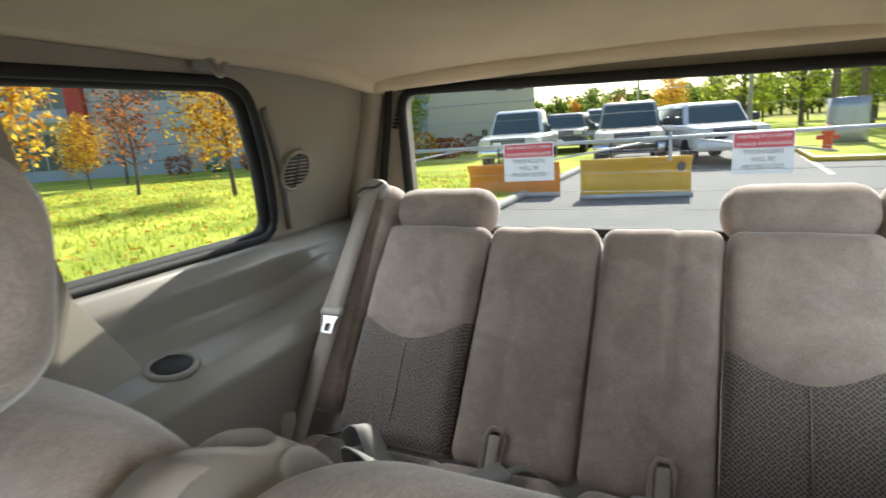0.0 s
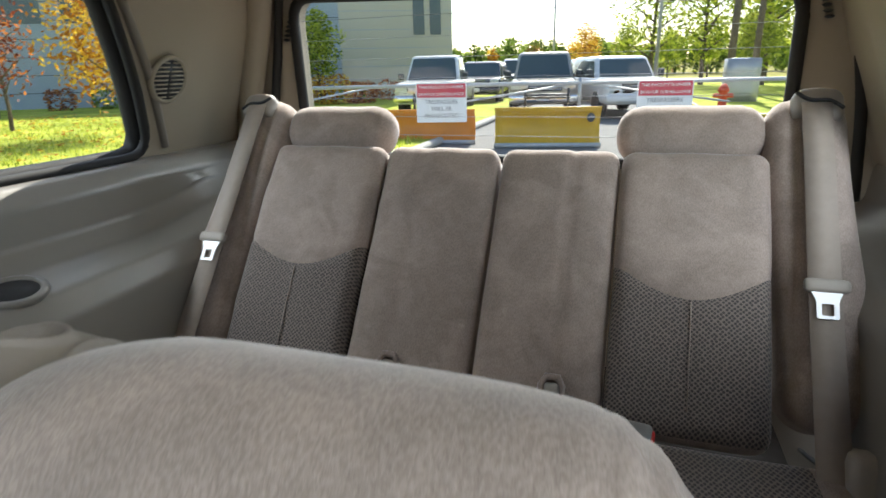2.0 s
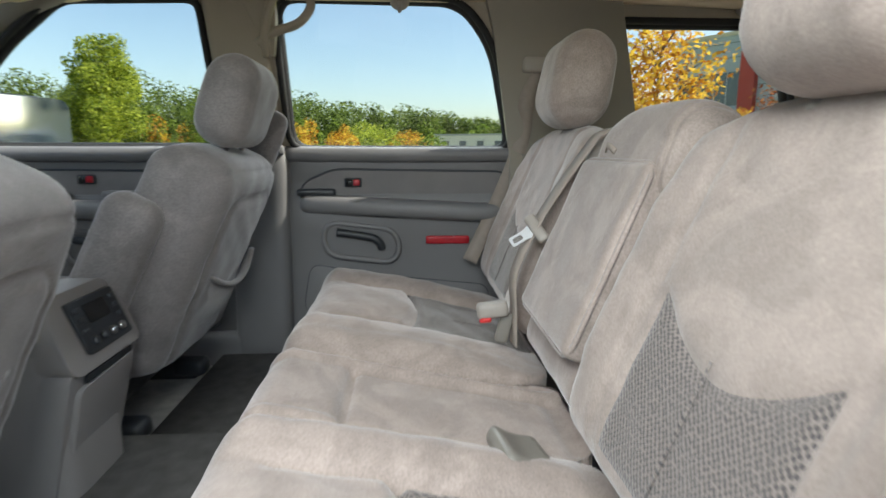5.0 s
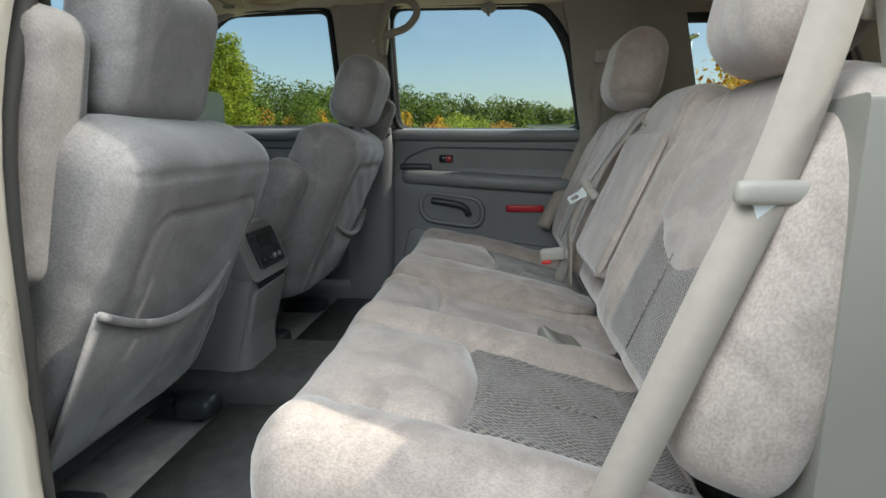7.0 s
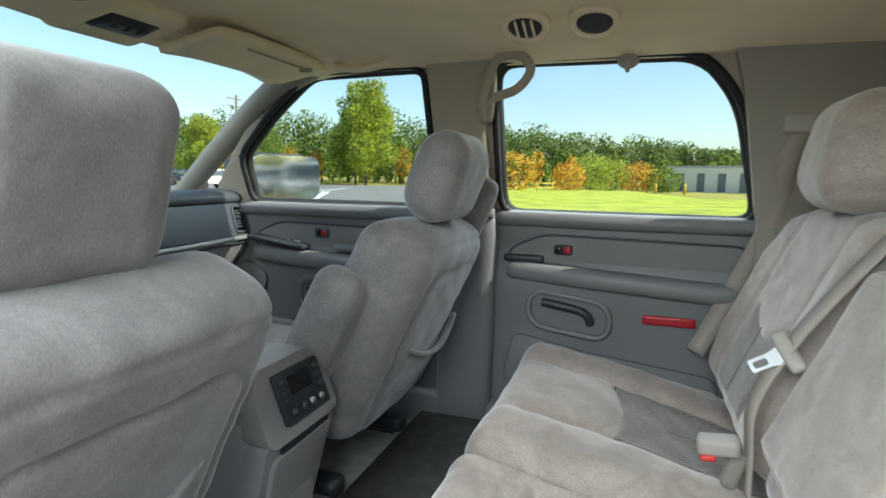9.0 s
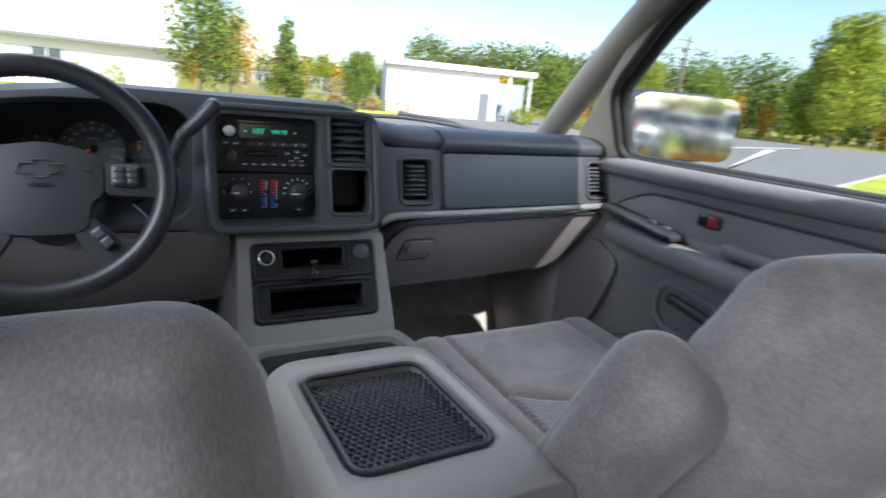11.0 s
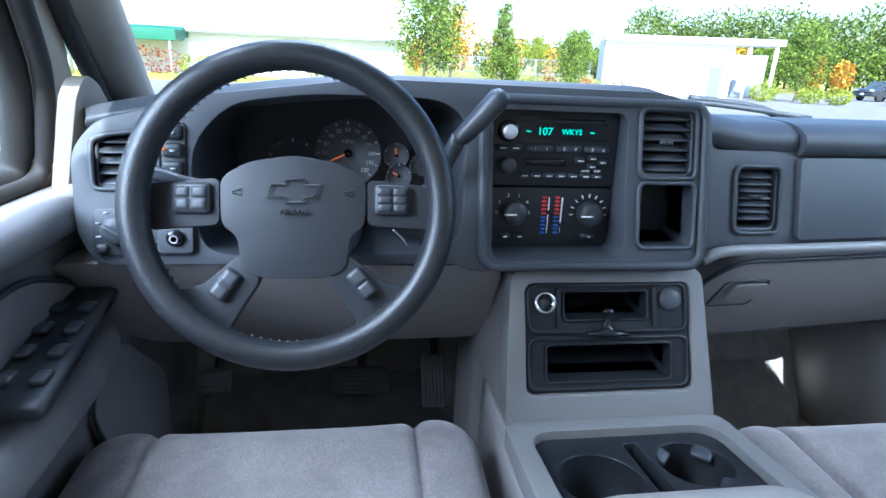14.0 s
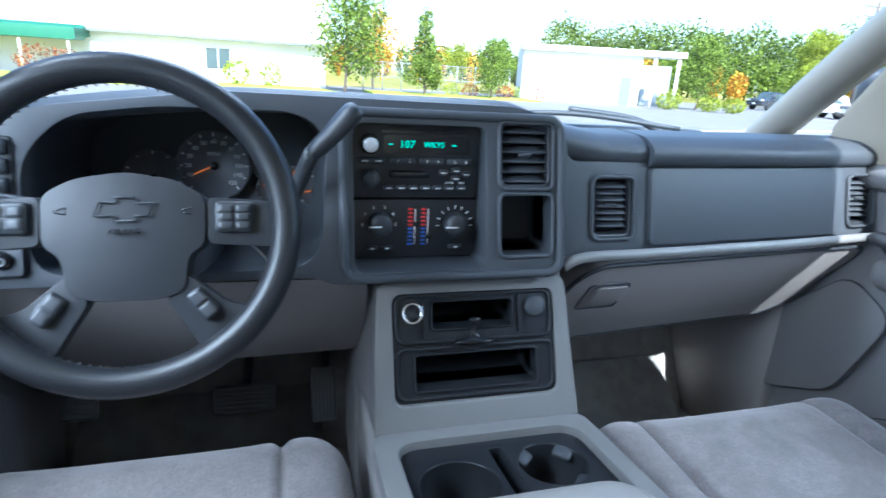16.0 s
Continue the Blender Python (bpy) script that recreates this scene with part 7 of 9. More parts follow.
V, F = sweep(curve_pts([(-0.48, 1.52, 1.36), (-0.53, 1.505, 1.37), (-0.585, 1.50, 1.385)], 6), [0.009] * 8 + [0.012] * 5, 10, flat=0.7)
obj("indicator_stalk", V, F, BLACK, colm, "black indicator stalk")
V, F = rbox((0.012, 0.003, 0.022), 0.001, (3, 2, 6))
kk = thing("key_tag", "small paper key tag hanging at the ignition", "key tag")
obj("tag", V, F, WHITE_MARK, kk, M=pose(-0.272, 1.56, 1.262, 0, 60, 30))
V, F = sweep(curve_pts([(-0.30, 1.56, 1.30), (-0.285, 1.555, 1.285), (-0.278, 1.56, 1.268)], 5), 0.0015, 6)
obj("ring", V, F, STEEL, kk)

# pedals, footwell and loose film mats
for nm, lab, x, y, z, w, h in (("brake_pedal", "ribbed black brake pedal", -0.344, 1.868, 0.888, 0.115, 0.055), ("accelerator_pedal", "ribbed black accelerator pedal", -0.190, 1.893, 0.866, 0.05, 0.11), ("parking_brake_pedal", "ribbed black parking brake pedal", -0.612, 1.82, 0.928, 0.055, 0.045)):
    pd = thing(nm, lab, "pedal", "pedals")
    V, F = rbox((w, 0.018, h), 0.006, (8, 3, 6))
    obj("pad", V, F, PEDAL, pd, M=pose(x, y, z, -30))
    horiz = w > h
    for k in range(6):
        if horiz:
            V, F = rbox((w * 0.92, 0.006, h * 0.07), 0.002, (4, 2, 2))
            o = pose(x, y, z, -30) @ Matrix.Translation((0, -0.010, h * (k - 2.5) / 6.5))
        else:
            V, F = rbox((w * 0.09, 0.006, h * 0.92), 0.002, (2, 2, 4))
            o = pose(x, y, z, -30) @ Matrix.Translation((w * (k - 2.5) / 6.5, -0.010, 0))
        obj("rib", V, F, PEDAL, pd, M=o)
    V, F = sweep(curve_pts([(x, y + 0.01, z), (x + 0.01, y + 0.08, z + 0.10), (x + 0.01, y + 0.12, z + 0.28)], 5), 0.009, 8)
    obj("arm", V, F, BLACK, pd)
rl = thing("brake_release", "black parking brake release lever", "lever")
V, F = rbox((0.06, 0.03, 0.022), 0.008, (6, 4, 4))
obj("lever", V, F, BLACK, rl, M=pose(-0.46, 1.665, 1.06))
V, F = lathe([(0.007, 0), (0.007, 0.001)], 16)
obj("mark", V, F, WHITE_MARK, rl, M=pose(-0.46, 1.649, 1.06, 90))
for x0, x1, nm in ((-0.68, -0.19, "driver"), (0.20, 0.72, "passenger")):
    fm = thing("floor_film", "clear printed protective film over the dark floor mat", "floor film", "floor films")
    V, F = [], []
    for j in range(13):
        for i in range(15):
            x, y = x0 + (x1 - x0) * i / 14, 1.50 + 0.52 * j / 12
            z = 0.685 + max(0, y - 1.84) * 0.75 + 0.006 * math.sin(i * 1.7 + j) * math.sin(j * 1.3)
            V.append((x, y, z))
    for j in range(12):
        for i in range(14):
            a = j * 15 + i
            F.append((a, a + 1, a + 16, a + 15))
    obj("mat", [(x, y, z - 0.006) for x, y, z in V], F, CARPET_F_LIT, fm, "dark carpet mat, coloured paler for footwell light")
    fl = obj("film", V, F, FILM, fm, "clear plastic film")
    cx = (x0 + x1) / 2
    for k, (tx, dy) in enumerate((("PROTECTIVE COVER", 0.16), ("MUST BE REMOVED", 0.21), ("PROTECTIVE COVER", 0.30), ("MUST BE REMOVED", 0.35))):
        text("print", tx, 0.034, Matrix.Translation((cx + (0.05 if k % 2 else -0.06), 1.50 + dy, 0.696)) @ pose(0, 0, 0, 0, 0, 180), BLACK, fm)


# ================= outside =================
GRASS = mat("lawn_grass", (0.27, 0.36, 0.04), 0.9, var=0.3, scale=0.6, bump=0.8, bscale=18, dist=0.05, second=(0.48, 0.50, 0.08), spec=0.1)
BLADE = mat("grass_blades", (0.27, 0.38, 0.035), 0.8, var=0.3, scale=1.5, bump=0, second=(0.50, 0.52, 0.08), island=0.7, spec=0.1)
FIELD = mat("far_field", (0.17, 0.19, 0.035), 0.95, var=0.3, scale=0.05, bump=0.5, bscale=3, dist=0.1, second=(0.33, 0.29, 0.08), spec=0.1)
ASPHALT = mat("asphalt", (0.20, 0.195, 0.187), 0.85, var=0.2, scale=0.8, bump=0.5, bscale=90, dist=0.01, spec=0.2)
CONCRETE = mat("kerb_concrete", (0.42, 0.40, 0.36), 0.85, var=0.15, scale=3, bump=0.4, bscale=80, dist=0.005)
PAINT_W = mat("road_paint", (0.68, 0.68, 0.66), 0.7, var=0.1, scale=6, bump=0.2, bscale=80, dist=0.003)
BARK = mat("bark", (0.11, 0.085, 0.065), 0.95, var=0.3, scale=8, bump=0.8, bscale=40, dist=0.02)
L_GREEN = mat("leaves_green", (0.10, 0.16, 0.022), 0.6, var=0.3, scale=1.2, bump=0, second=(0.25, 0.33, 0.055), island=0.9, spec=0.25)
L_PINE = mat("needles_pine", (0.09, 0.14, 0.03), 0.7, var=0.3, scale=0.25, bump=0, second=(0.21, 0.27, 0.06), island=0.9, spec=0.2)
L_ORANGE = mat("leaves_orange", (0.52, 0.20, 0.02), 0.6, var=0.25, scale=1.2, bump=0, second=(0.70, 0.48, 0.06), island=0.9, spec=0.25)
L_RED = mat("leaves_red", (0.20, 0.045, 0.02), 0.6, var=0.25, scale=1.2, bump=0, second=(0.42, 0.15, 0.04), island=0.9, spec=0.25)
L_YELL = mat("leaves_yellow_green", (0.20, 0.28, 0.025), 0.6, var=0.25, scale=1.2, bump=0, second=(0.42, 0.46, 0.06), island=0.9, spec=0.25)


def leafy(m, share=0.4):
    """Lets part of the light through the leaves."""
    N, L = m.node_tree.nodes, m.node_tree.links
    b = N["Principled BSDF"]
    tr, mx = N.new("ShaderNodeBsdfTranslucent"), N.new("ShaderNodeMixShader")
    L.new(b.inputs["Base Color"].links[0].from_socket, tr.inputs[0])
    mx.inputs[0].default_value = share
    L.new(b.outputs[0], mx.inputs[1])
    L.new(tr.outputs[0], mx.inputs[2])
    L.new(mx.outputs[0], N["Material Output"].inputs[0])


for m in (L_GREEN, L_PINE, L_ORANGE, L_RED, L_YELL, BLADE):
    leafy(m, 0.5)
WALL_GREY = mat("grey_cladding", (0.35, 0.40, 0.45), 0.6, var=0.06, scale=0.5, bump=0.1, bscale=30, dist=0.005)
WALL_BEIGE = mat("beige_cladding", (0.52, 0.48, 0.38), 0.7, var=0.06, scale=0.5, bump=0.1, bscale=30, dist=0.005)
WALL_WHITE = mat("white_wall", (0.78, 0.76, 0.72), 0.75, var=0.05, scale=0.5, bump=0.1, bscale=30, dist=0.005)
ROOF_W = mat("white_metal_roof", (0.80, 0.79, 0.76), 0.5, var=0.04, scale=0.4, bump=0.05, bscale=20, dist=0.005)
RED_CLAD = mat("red_cladding", (0.38, 0.035, 0.02), 0.55, var=0.08, scale=1, bump=0)
GREEN_ROOF = mat("green_awning", (0.02, 0.13, 0.075), 0.5, var=0.1, scale=1, bump=0)
WIN_DARK = mat("dark_glazing", (0.075, 0.10, 0.105), 0.12, var=0.1, scale=0.6, bump=0)
GALV = mat("galvanised_steel", (0.42, 0.43, 0.44), 0.45, metal=0.6, var=0.12, scale=8, bump=0.1)
CAR_WHITE = mat("white_car_paint", (0.72, 0.72, 0.71), 0.25, var=0.04, scale=2, bump=0, coat=0.8)
CAR_TAN = mat("tan_car_paint", (0.30, 0.28, 0.24), 0.28, var=0.04, scale=2, bump=0, coat=0.8)
CAR_DARK = mat("dark_car_paint", (0.03, 0.035, 0.05), 0.25, var=0.06, scale=2, bump=0, coat=0.8)
TYRE = mat("tyre", (0.025, 0.025, 0.025), 0.85, var=0.15, scale=10, bump=0.2)
PLOW_Y = mat("plow_yellow", (0.62, 0.36, 0.012), 0.45, var=0.15, scale=3, bump=0.15, bscale=40, dist=0.004)
PLOW_O = mat("plow_orange", (0.66, 0.22, 0.012), 0.45, var=0.15, scale=3, bump=0.15, bscale=40, dist=0.004)
LAMP_G = mat("lamp_lens", (0.6, 0.6, 0.58), 0.15, var=0.1, scale=20, bump=0.1)
SIGN_W = mat("sign_white", (0.74, 0.74, 0.75), 0.45, var=0.03, scale=3, bump=0)
SIGN_R = mat("sign_red", (0.48, 0.02, 0.05), 0.45, var=0.05, scale=3, bump=0)
SIGN_TXT = mat("sign_grey_print", (0.16, 0.17, 0.19), 0.6, var=0.03, bump=0)
YELLOW_RAIL = mat("yellow_rail", (0.60, 0.42, 0.03), 0.5, var=0.1, scale=3, bump=0)
HYDRANT_R = mat("hydrant_red", (0.55, 0.05, 0.02), 0.5, var=0.1, scale=3, bump=0)
WOODP = mat("pole_wood", (0.16, 0.125, 0.10), 0.9, var=0.2, scale=5, bump=0.5, bscale=40, dist=0.01)

# ground, asphalt and lawns
def flat(name, pts, z, material, label, cat, kind="structure", thick=0.15):
    ob = plate(name, pts, [], thick, lambda u, v, w: (u, v, z - w), material, None)
    return tagged(ob, label, cat, kind=kind)
n = 64
V = [(0, 0, GZ)] + [(r * math.cos(2 * math.pi * k / n), r * math.sin(2 * math.pi * k / n), GZ + (r > 80) * (r - 80) * 0.004) for r in (80, 900) for k in range(n)]
F = [(0, 1 + k, 1 + (k + 1) % n) for k in range(n)] + [(1 + k, 1 + n + k, 1 + n + (k + 1) % n, 1 + (k + 1) % n) for k in range(n)]
tagged(obj("ground", V, F, FIELD), "dry yellow-green grass field reaching the horizon", "ground", kind="structure")
EDGE = [tuple(p)[:2] for p in curve_pts([(3.4, -60, 0), (3.4, -20, 0), (3.4, 0, 0), (4.2, 3.6, 0), (7.5, 5.8, 0), (13.0, 7.4, 0), (22, 10.2, 0), (42, 16.5, 0), (75, 27, 0)], 8)]
flat("road", [(3.4, -60), (-9, -60), (-60, -40), (-60, 36), (60, 62), (75, 27)] + EDGE[::-1], GZ + 0.03, ASPHALT, "weathered grey asphalt car park and road", "road", thick=0.06)
flat("lawn", EDGE + [(75, 2), (46, -4), (46, -60)], GZ + 0.13, GRASS, "sunlit green lawn beside the car park", "lawn")
flat("lawn", [(-2.4, -17), (-2.4, -60), (-40, -60), (-40, -17)], GZ + 0.13, GRASS, "green lawn behind a kerb", "lawn")
flat("lawn", [(-40, 30), (-40, 41), (1.5, 41), (3.0, 34), (-6, 33)], GZ + 0.13, GRASS, "green lawn before the white building", "lawn")
flat("lawn", [(5, 36), (17, 37.5), (17, 41), (5, 41)], GZ + 0.13, GRASS, "green lawn strip with trees", "lawn")
V, F = sweep([(x, y, GZ + 0.09) for x, y in EDGE], 0.11, 8, flat=0.75)
tagged(obj("kerb", V, F, CONCRETE), "pale concrete kerb along the lawn", "kerb", kind="structure")
V, F = sweep([(-2.4, -60, GZ + 0.09), (-2.4, -17, GZ + 0.09), (-40, -17, GZ + 0.09)], 0.11, 8, flat=0.75)
tagged(obj("kerb", V, F, YELLOW_RAIL), "yellow painted kerb along the rear lawn", "kerb", kind="structure")
flat("road_stripe", [(11.4, 9.2), (12.4, 9.9), (40, 24.4), (39, 24.6)], GZ + 0.036, PAINT_W, "wide white painted road stripe", "road marking", thick=0.01)
flat("road_stripe", [(13.5, 18.0), (13.6, 18.3), (52, 29.6), (52, 29.2)], GZ + 0.036, PAINT_W, "thin white painted edge line", "road marking", thick=0.01)
for k in range(5):
    flat("road_stripe", [(-1.2 + 2.9 * k - 7, -19), (-1.08 + 2.9 * k - 7, -19), (-1.08 + 2.9 * k - 7, -14), (-1.2 + 2.9 * k - 7, -14)], GZ + 0.036, PAINT_W, "white parking bay line", "road marking", thick=0.01)

# blades of grass on the nearer lawn
rng = np.random.default_rng(3)
V, F = [], []
for k in range(11000):
    x, y = 3.7 + rng.random() ** 1.5 * 16, -15 + rng.random() * 22
    if y > 3.0 + 0.42 * (x - 3.4):
        continue
    for b in range(3):
        a, h, w = rng.random() * 6.28, 0.05 + rng.random() * 0.06, 0.012
        dx, dy = math.cos(a), math.sin(a)
        bx, by = x + rng.normal() * 0.05, y + rng.normal() * 0.05
        o = len(V)
        V += [(bx - dy * w, by + dx * w, GZ + 0.125), (bx + dy * w, by - dx * w, GZ + 0.125), (bx + dx * 0.03, by + dy * 0.03, GZ + 0.13 + h)]
        F.append((o, o + 1, o + 2))
tagged(obj("grass", V, F, BLADE, smooth=False), "short green grass blades with fallen leaves", "grass", kind="stuff")
V, F = [], []
for k in range(1500):
    x, y = 4 + rng.random() * 16, -16 + rng.random() * 20
    if y > 2.5 + 0.42 * (x - 3.4):
        continue
    a = rng.random() * 6.28
    o = len(V)
    for q in range(4):
        V.append((x + 0.05 * math.cos(a + q * 1.57), y + 0.05 * math.sin(a + q * 1.57), GZ + 0.17 + 0.03 * (q % 2)))
    F.append((o, o + 1, o + 2, o + 3))
tagged(obj("fallen_leaves", V, F, L_ORANGE, smooth=False), "orange fallen leaves scattered on the lawn", "leaves", kind="stuff")


# trees
def leaf_cloud(rng, n, size, shape):
    """Small bent leaf quads scattered by shape(), each its own island."""
    P = np.array([shape() for _ in range(n)])
    A = rng.normal(size=(n, 3))
    A /= np.linalg.norm(A, axis=1, keepdims=True)
    B = np.cross(A, rng.normal(size=(n, 3)))
    B /= np.linalg.norm(B, axis=1, keepdims=True)
    S = size * (0.6 + 0.8 * rng.random((n, 1)))
    V = np.stack([P - A * S, P - B * S * 0.5, P + A * S, P + B * S * 0.5], 1).reshape(-1, 3)
    F = [(4 * i, 4 * i + 1, 4 * i + 2, 4 * i + 3) for i in range(n)]
    return V, F


def make_tree(label, leaf, h, width, base, seed, n=2600, size=0.10, cone=False, loose=0.0):
    rng = np.random.default_rng(seed)
    t = thing("tree", label, "tree", "trees")
    ctrl = [Vector((0, 0, -0.1)), Vector((rng.normal() * 0.04, rng.normal() * 0.04, base)), Vector((rng.normal() * 0.1, rng.normal() * 0.1, h * 0.6)), Vector((0, 0, h * 0.95))]
    pts = curve_pts(ctrl, 5)
    r0 = h * 0.018
    V, F = sweep(pts, [r0 * (1 - 0.85 * i / (len(pts) - 1)) for i in range(len(pts))], 7)
    V, F = list(V), list(F)
    blobs = []
    for k in range(16):
        zz = base + (h - base) * (0.08 + 0.80 * k / 15)
        a = k * 2.4 + rng.random()
        rad = width * 0.5 * ((1 - (zz - base) / (h - base)) * 0.9 + 0.1 if cone else math.sin(math.pi * min(1, (0.18 + 0.80 * (zz - base) / (h - base)))) ** 0.7) * (0.75 + 0.35 * rng.random())
        p = pts[min(len(pts) - 1, int((zz / h) * (len(pts) - 1)))]
        tip = Vector((p.x + math.cos(a) * rad * 0.8, p.y + math.sin(a) * rad * 0.8, zz + 0.25 * rad))
        bv, bf_ = sweep(curve_pts([Vector((p.x, p.y, zz - 0.3 * rad)), Vector((p.x + math.cos(a) * rad * 0.4, p.y + math.sin(a) * rad * 0.4, zz)), tip], 3), [r0 * 0.4, r0 * 0.36, r0 * 0.32, r0 * 0.26, r0 * 0.2, r0 * 0.14, r0 * 0.08], 5)
        o = len(V)
        V += bv
        F += [tuple(i + o for i in q) for q in bf_]
        for f in (0.45, 0.8, 1.0):
            blobs.append((p.x + math.cos(a) * rad * 0.85 * f, p.y + math.sin(a) * rad * 0.85 * f, zz + 0.22 * rad * f, rad * (0.42 - 0.12 * f) + 0.06 * width))
    blobs.append((0, 0, h * 0.95, 0.10 * width))
    obj("trunk", V, F, BARK, t)
    W = np.array([b[3] for b in blobs]) ** 2
    W /= W.sum()
    def shape():
        b = blobs[rng.choice(len(blobs), p=W)]
        d = rng.normal(size=3)
        d /= np.linalg.norm(d)
        return np.array(b[:3]) + d * b[3] * (0.55 + 0.6 * rng.random() + loose * rng.random())
    V, F = leaf_cloud(rng, n, size, shape)
    obj("crown", V, F, leaf, t, smooth=False)
    return t


def plant(proto, x, y, s=1.0, rot=0.0, label="", z=None):
    m = Matrix.Translation((x, y, GZ + 0.05 if z is None else z)) @ Matrix.Rotation(rot, 4, 'Z') @ Matrix.Scale(s, 4)
    c = copy_thing(proto, m)
    if label:
        c["label"] = label
    return c


T_OR = make_tree("young maple with orange and yellow leaves", L_ORANGE, 4.0, 2.6, 1.0, 11, n=3000, size=0.07, loose=0.35)
T_OR.matrix_basis = Matrix.Translation((11.3, -10.8, GZ + 0.1))
T_YG = make_tree("young tree with yellow-green leaves", L_YELL, 4.2, 2.3, 1.0, 12, n=4200, size=0.075)
T_YG.matrix_basis = Matrix.Translation((12.9, -23.0, GZ + 0.1)) @ Matrix.Scale(0.95, 4)
T_GR = make_tree("broad green deciduous tree", L_GREEN, 6.0, 4.2, 0.9, 13, n=6500, size=0.10)
T_GR.matrix_basis = Matrix.Translation((3.4, 37.5, GZ + 0.1)) @ Matrix.Scale(1.05, 4)
T_CO = make_tree("dense conical green tree", L_GREEN, 5.4, 2.9, 0.3, 14, n=6000, size=0.085, cone=True)
T_CO.matrix_basis = Matrix.Translation((8.6, 37.8, GZ + 0.1))
T_RE = make_tree("sparse red-leaved young tree", L_RED, 3.6, 1.9, 0.9, 15, n=520, size=0.07, loose=0.4)
T_RE.matrix_basis = Matrix.Translation((15.8, -11.2, GZ + 0.1))
T_BIG = make_tree("tall yellow-green tree at the roadside", L_YELL, 11.0, 6.2, 0.8, 16, n=14000, size=0.15)
T_BIG.matrix_basis = Matrix.Translation((72, 37.5, GZ)) @ Matrix.Scale(1.36, 4)
T_AIRY = make_tree("tall thin tree with sparse yellow-green leaves", L_YELL, 11.0, 5.5, 1.5, 17, n=2600, size=0.15, loose=0.7)
T_AIRY.matrix_basis = Matrix.Translation((-12.5, -43, GZ))
plant(T_OR, 12.6, -5.9, 1.12, 1.0, "maple with dense orange leaves")
plant(T_OR, 17.5, -7.2, 0.8, 2.2)
plant(T_OR, 21.0, -13.0, 0.7, 0.4)
plant(T_RE, 21.5, -14.8, 1.1, 1.3)
plant(T_GR, 13.2, 37.8, 0.62, 1.2)
plant(T_GR, 21.5, 58, 0.85, 2.2)
plant(T_GR, 29.5, 37.5, 0.86, 0.7, "broad green tree beside a white building")
plant(T_OR, 6.6, 47, 1.5, 0.2)
plant(T_YG, 17.5, 60, 1.2, 0.9)
plant(T_GR, -22.5, 37, 0.8, 2.0)
plant(T_YG, -17.5, 36, 0.9, 2.0)
plant(T_OR, -31, 40, 1.3, 1.0)
plant(T_YG, -28, 28, 1.2, 1.9)
for k, (x, y, s_) in enumerate(((36, 28, 0.62), (46, 25, 0.74), (50, 18, 0.66), (33.5, 31, 0.5), (55, 15, 0.6), (60, 30, 0.9))):
    plant(T_BIG if k % 2 else T_GR, x * 1.65, y * 1.65, s_ * (1.15 if k % 2 else 1.9), k * 1.1)
# rear: tall trees beyond the car park
for k, (x, y, s_, pr) in enumerate(((-1.6, -44, 1.0, T_AIRY), (-4.5, -40, 0.95, T_AIRY), (-7.5, -38, 1.1, T_AIRY), (-10.5, -36, 1.0, T_AIRY), (3.4, -48, 1.1, T_OR), (0.2, -50, 1.1, T_YG), (-3.2, -52, 1.0, T_YG), (-6, -50, 1.2, T_YG), (-9.5, -47, 0.9, T_GR), (-13, -40, 1.0, T_GR), (8.8, -58, 1.0, T_RE), (-5.5, -30, 0.9, T_YG), (-8.0, -27, 1.0, T_OR))):
    plant(pr, x, y, s_, k * 0.7)

# hedges and shrubs
def shrub(x, y, w, h, leaf, label, seed, n=700, size=0.07):
    rng = np.random.default_rng(seed)
    t = thing("shrub", label + " on the grass verge", "shrub", "shrubs")
    def shape():
        d = rng.normal(size=3)
        d /= np.linalg.norm(d)
        q = d * (0.75 + 0.3 * rng.random()) * (1 + 0.12 * math.sin(5 * d[0] + 3 * d[1] + seed))
        return np.array((x + q[0] * w / 2, y + q[1] * w / 2 * 0.8, GZ + 0.1 + h * 0.45 + q[2] * h / 2))
    V, F = leaf_cloud(rng, n, size, shape)
    obj("leaves", V, F, leaf, t, smooth=False)
    V, F = sweep([(x, y, GZ), (x, y, GZ + h * 0.5)], 0.03, 5)
    obj("stem", V, F, BARK, t)
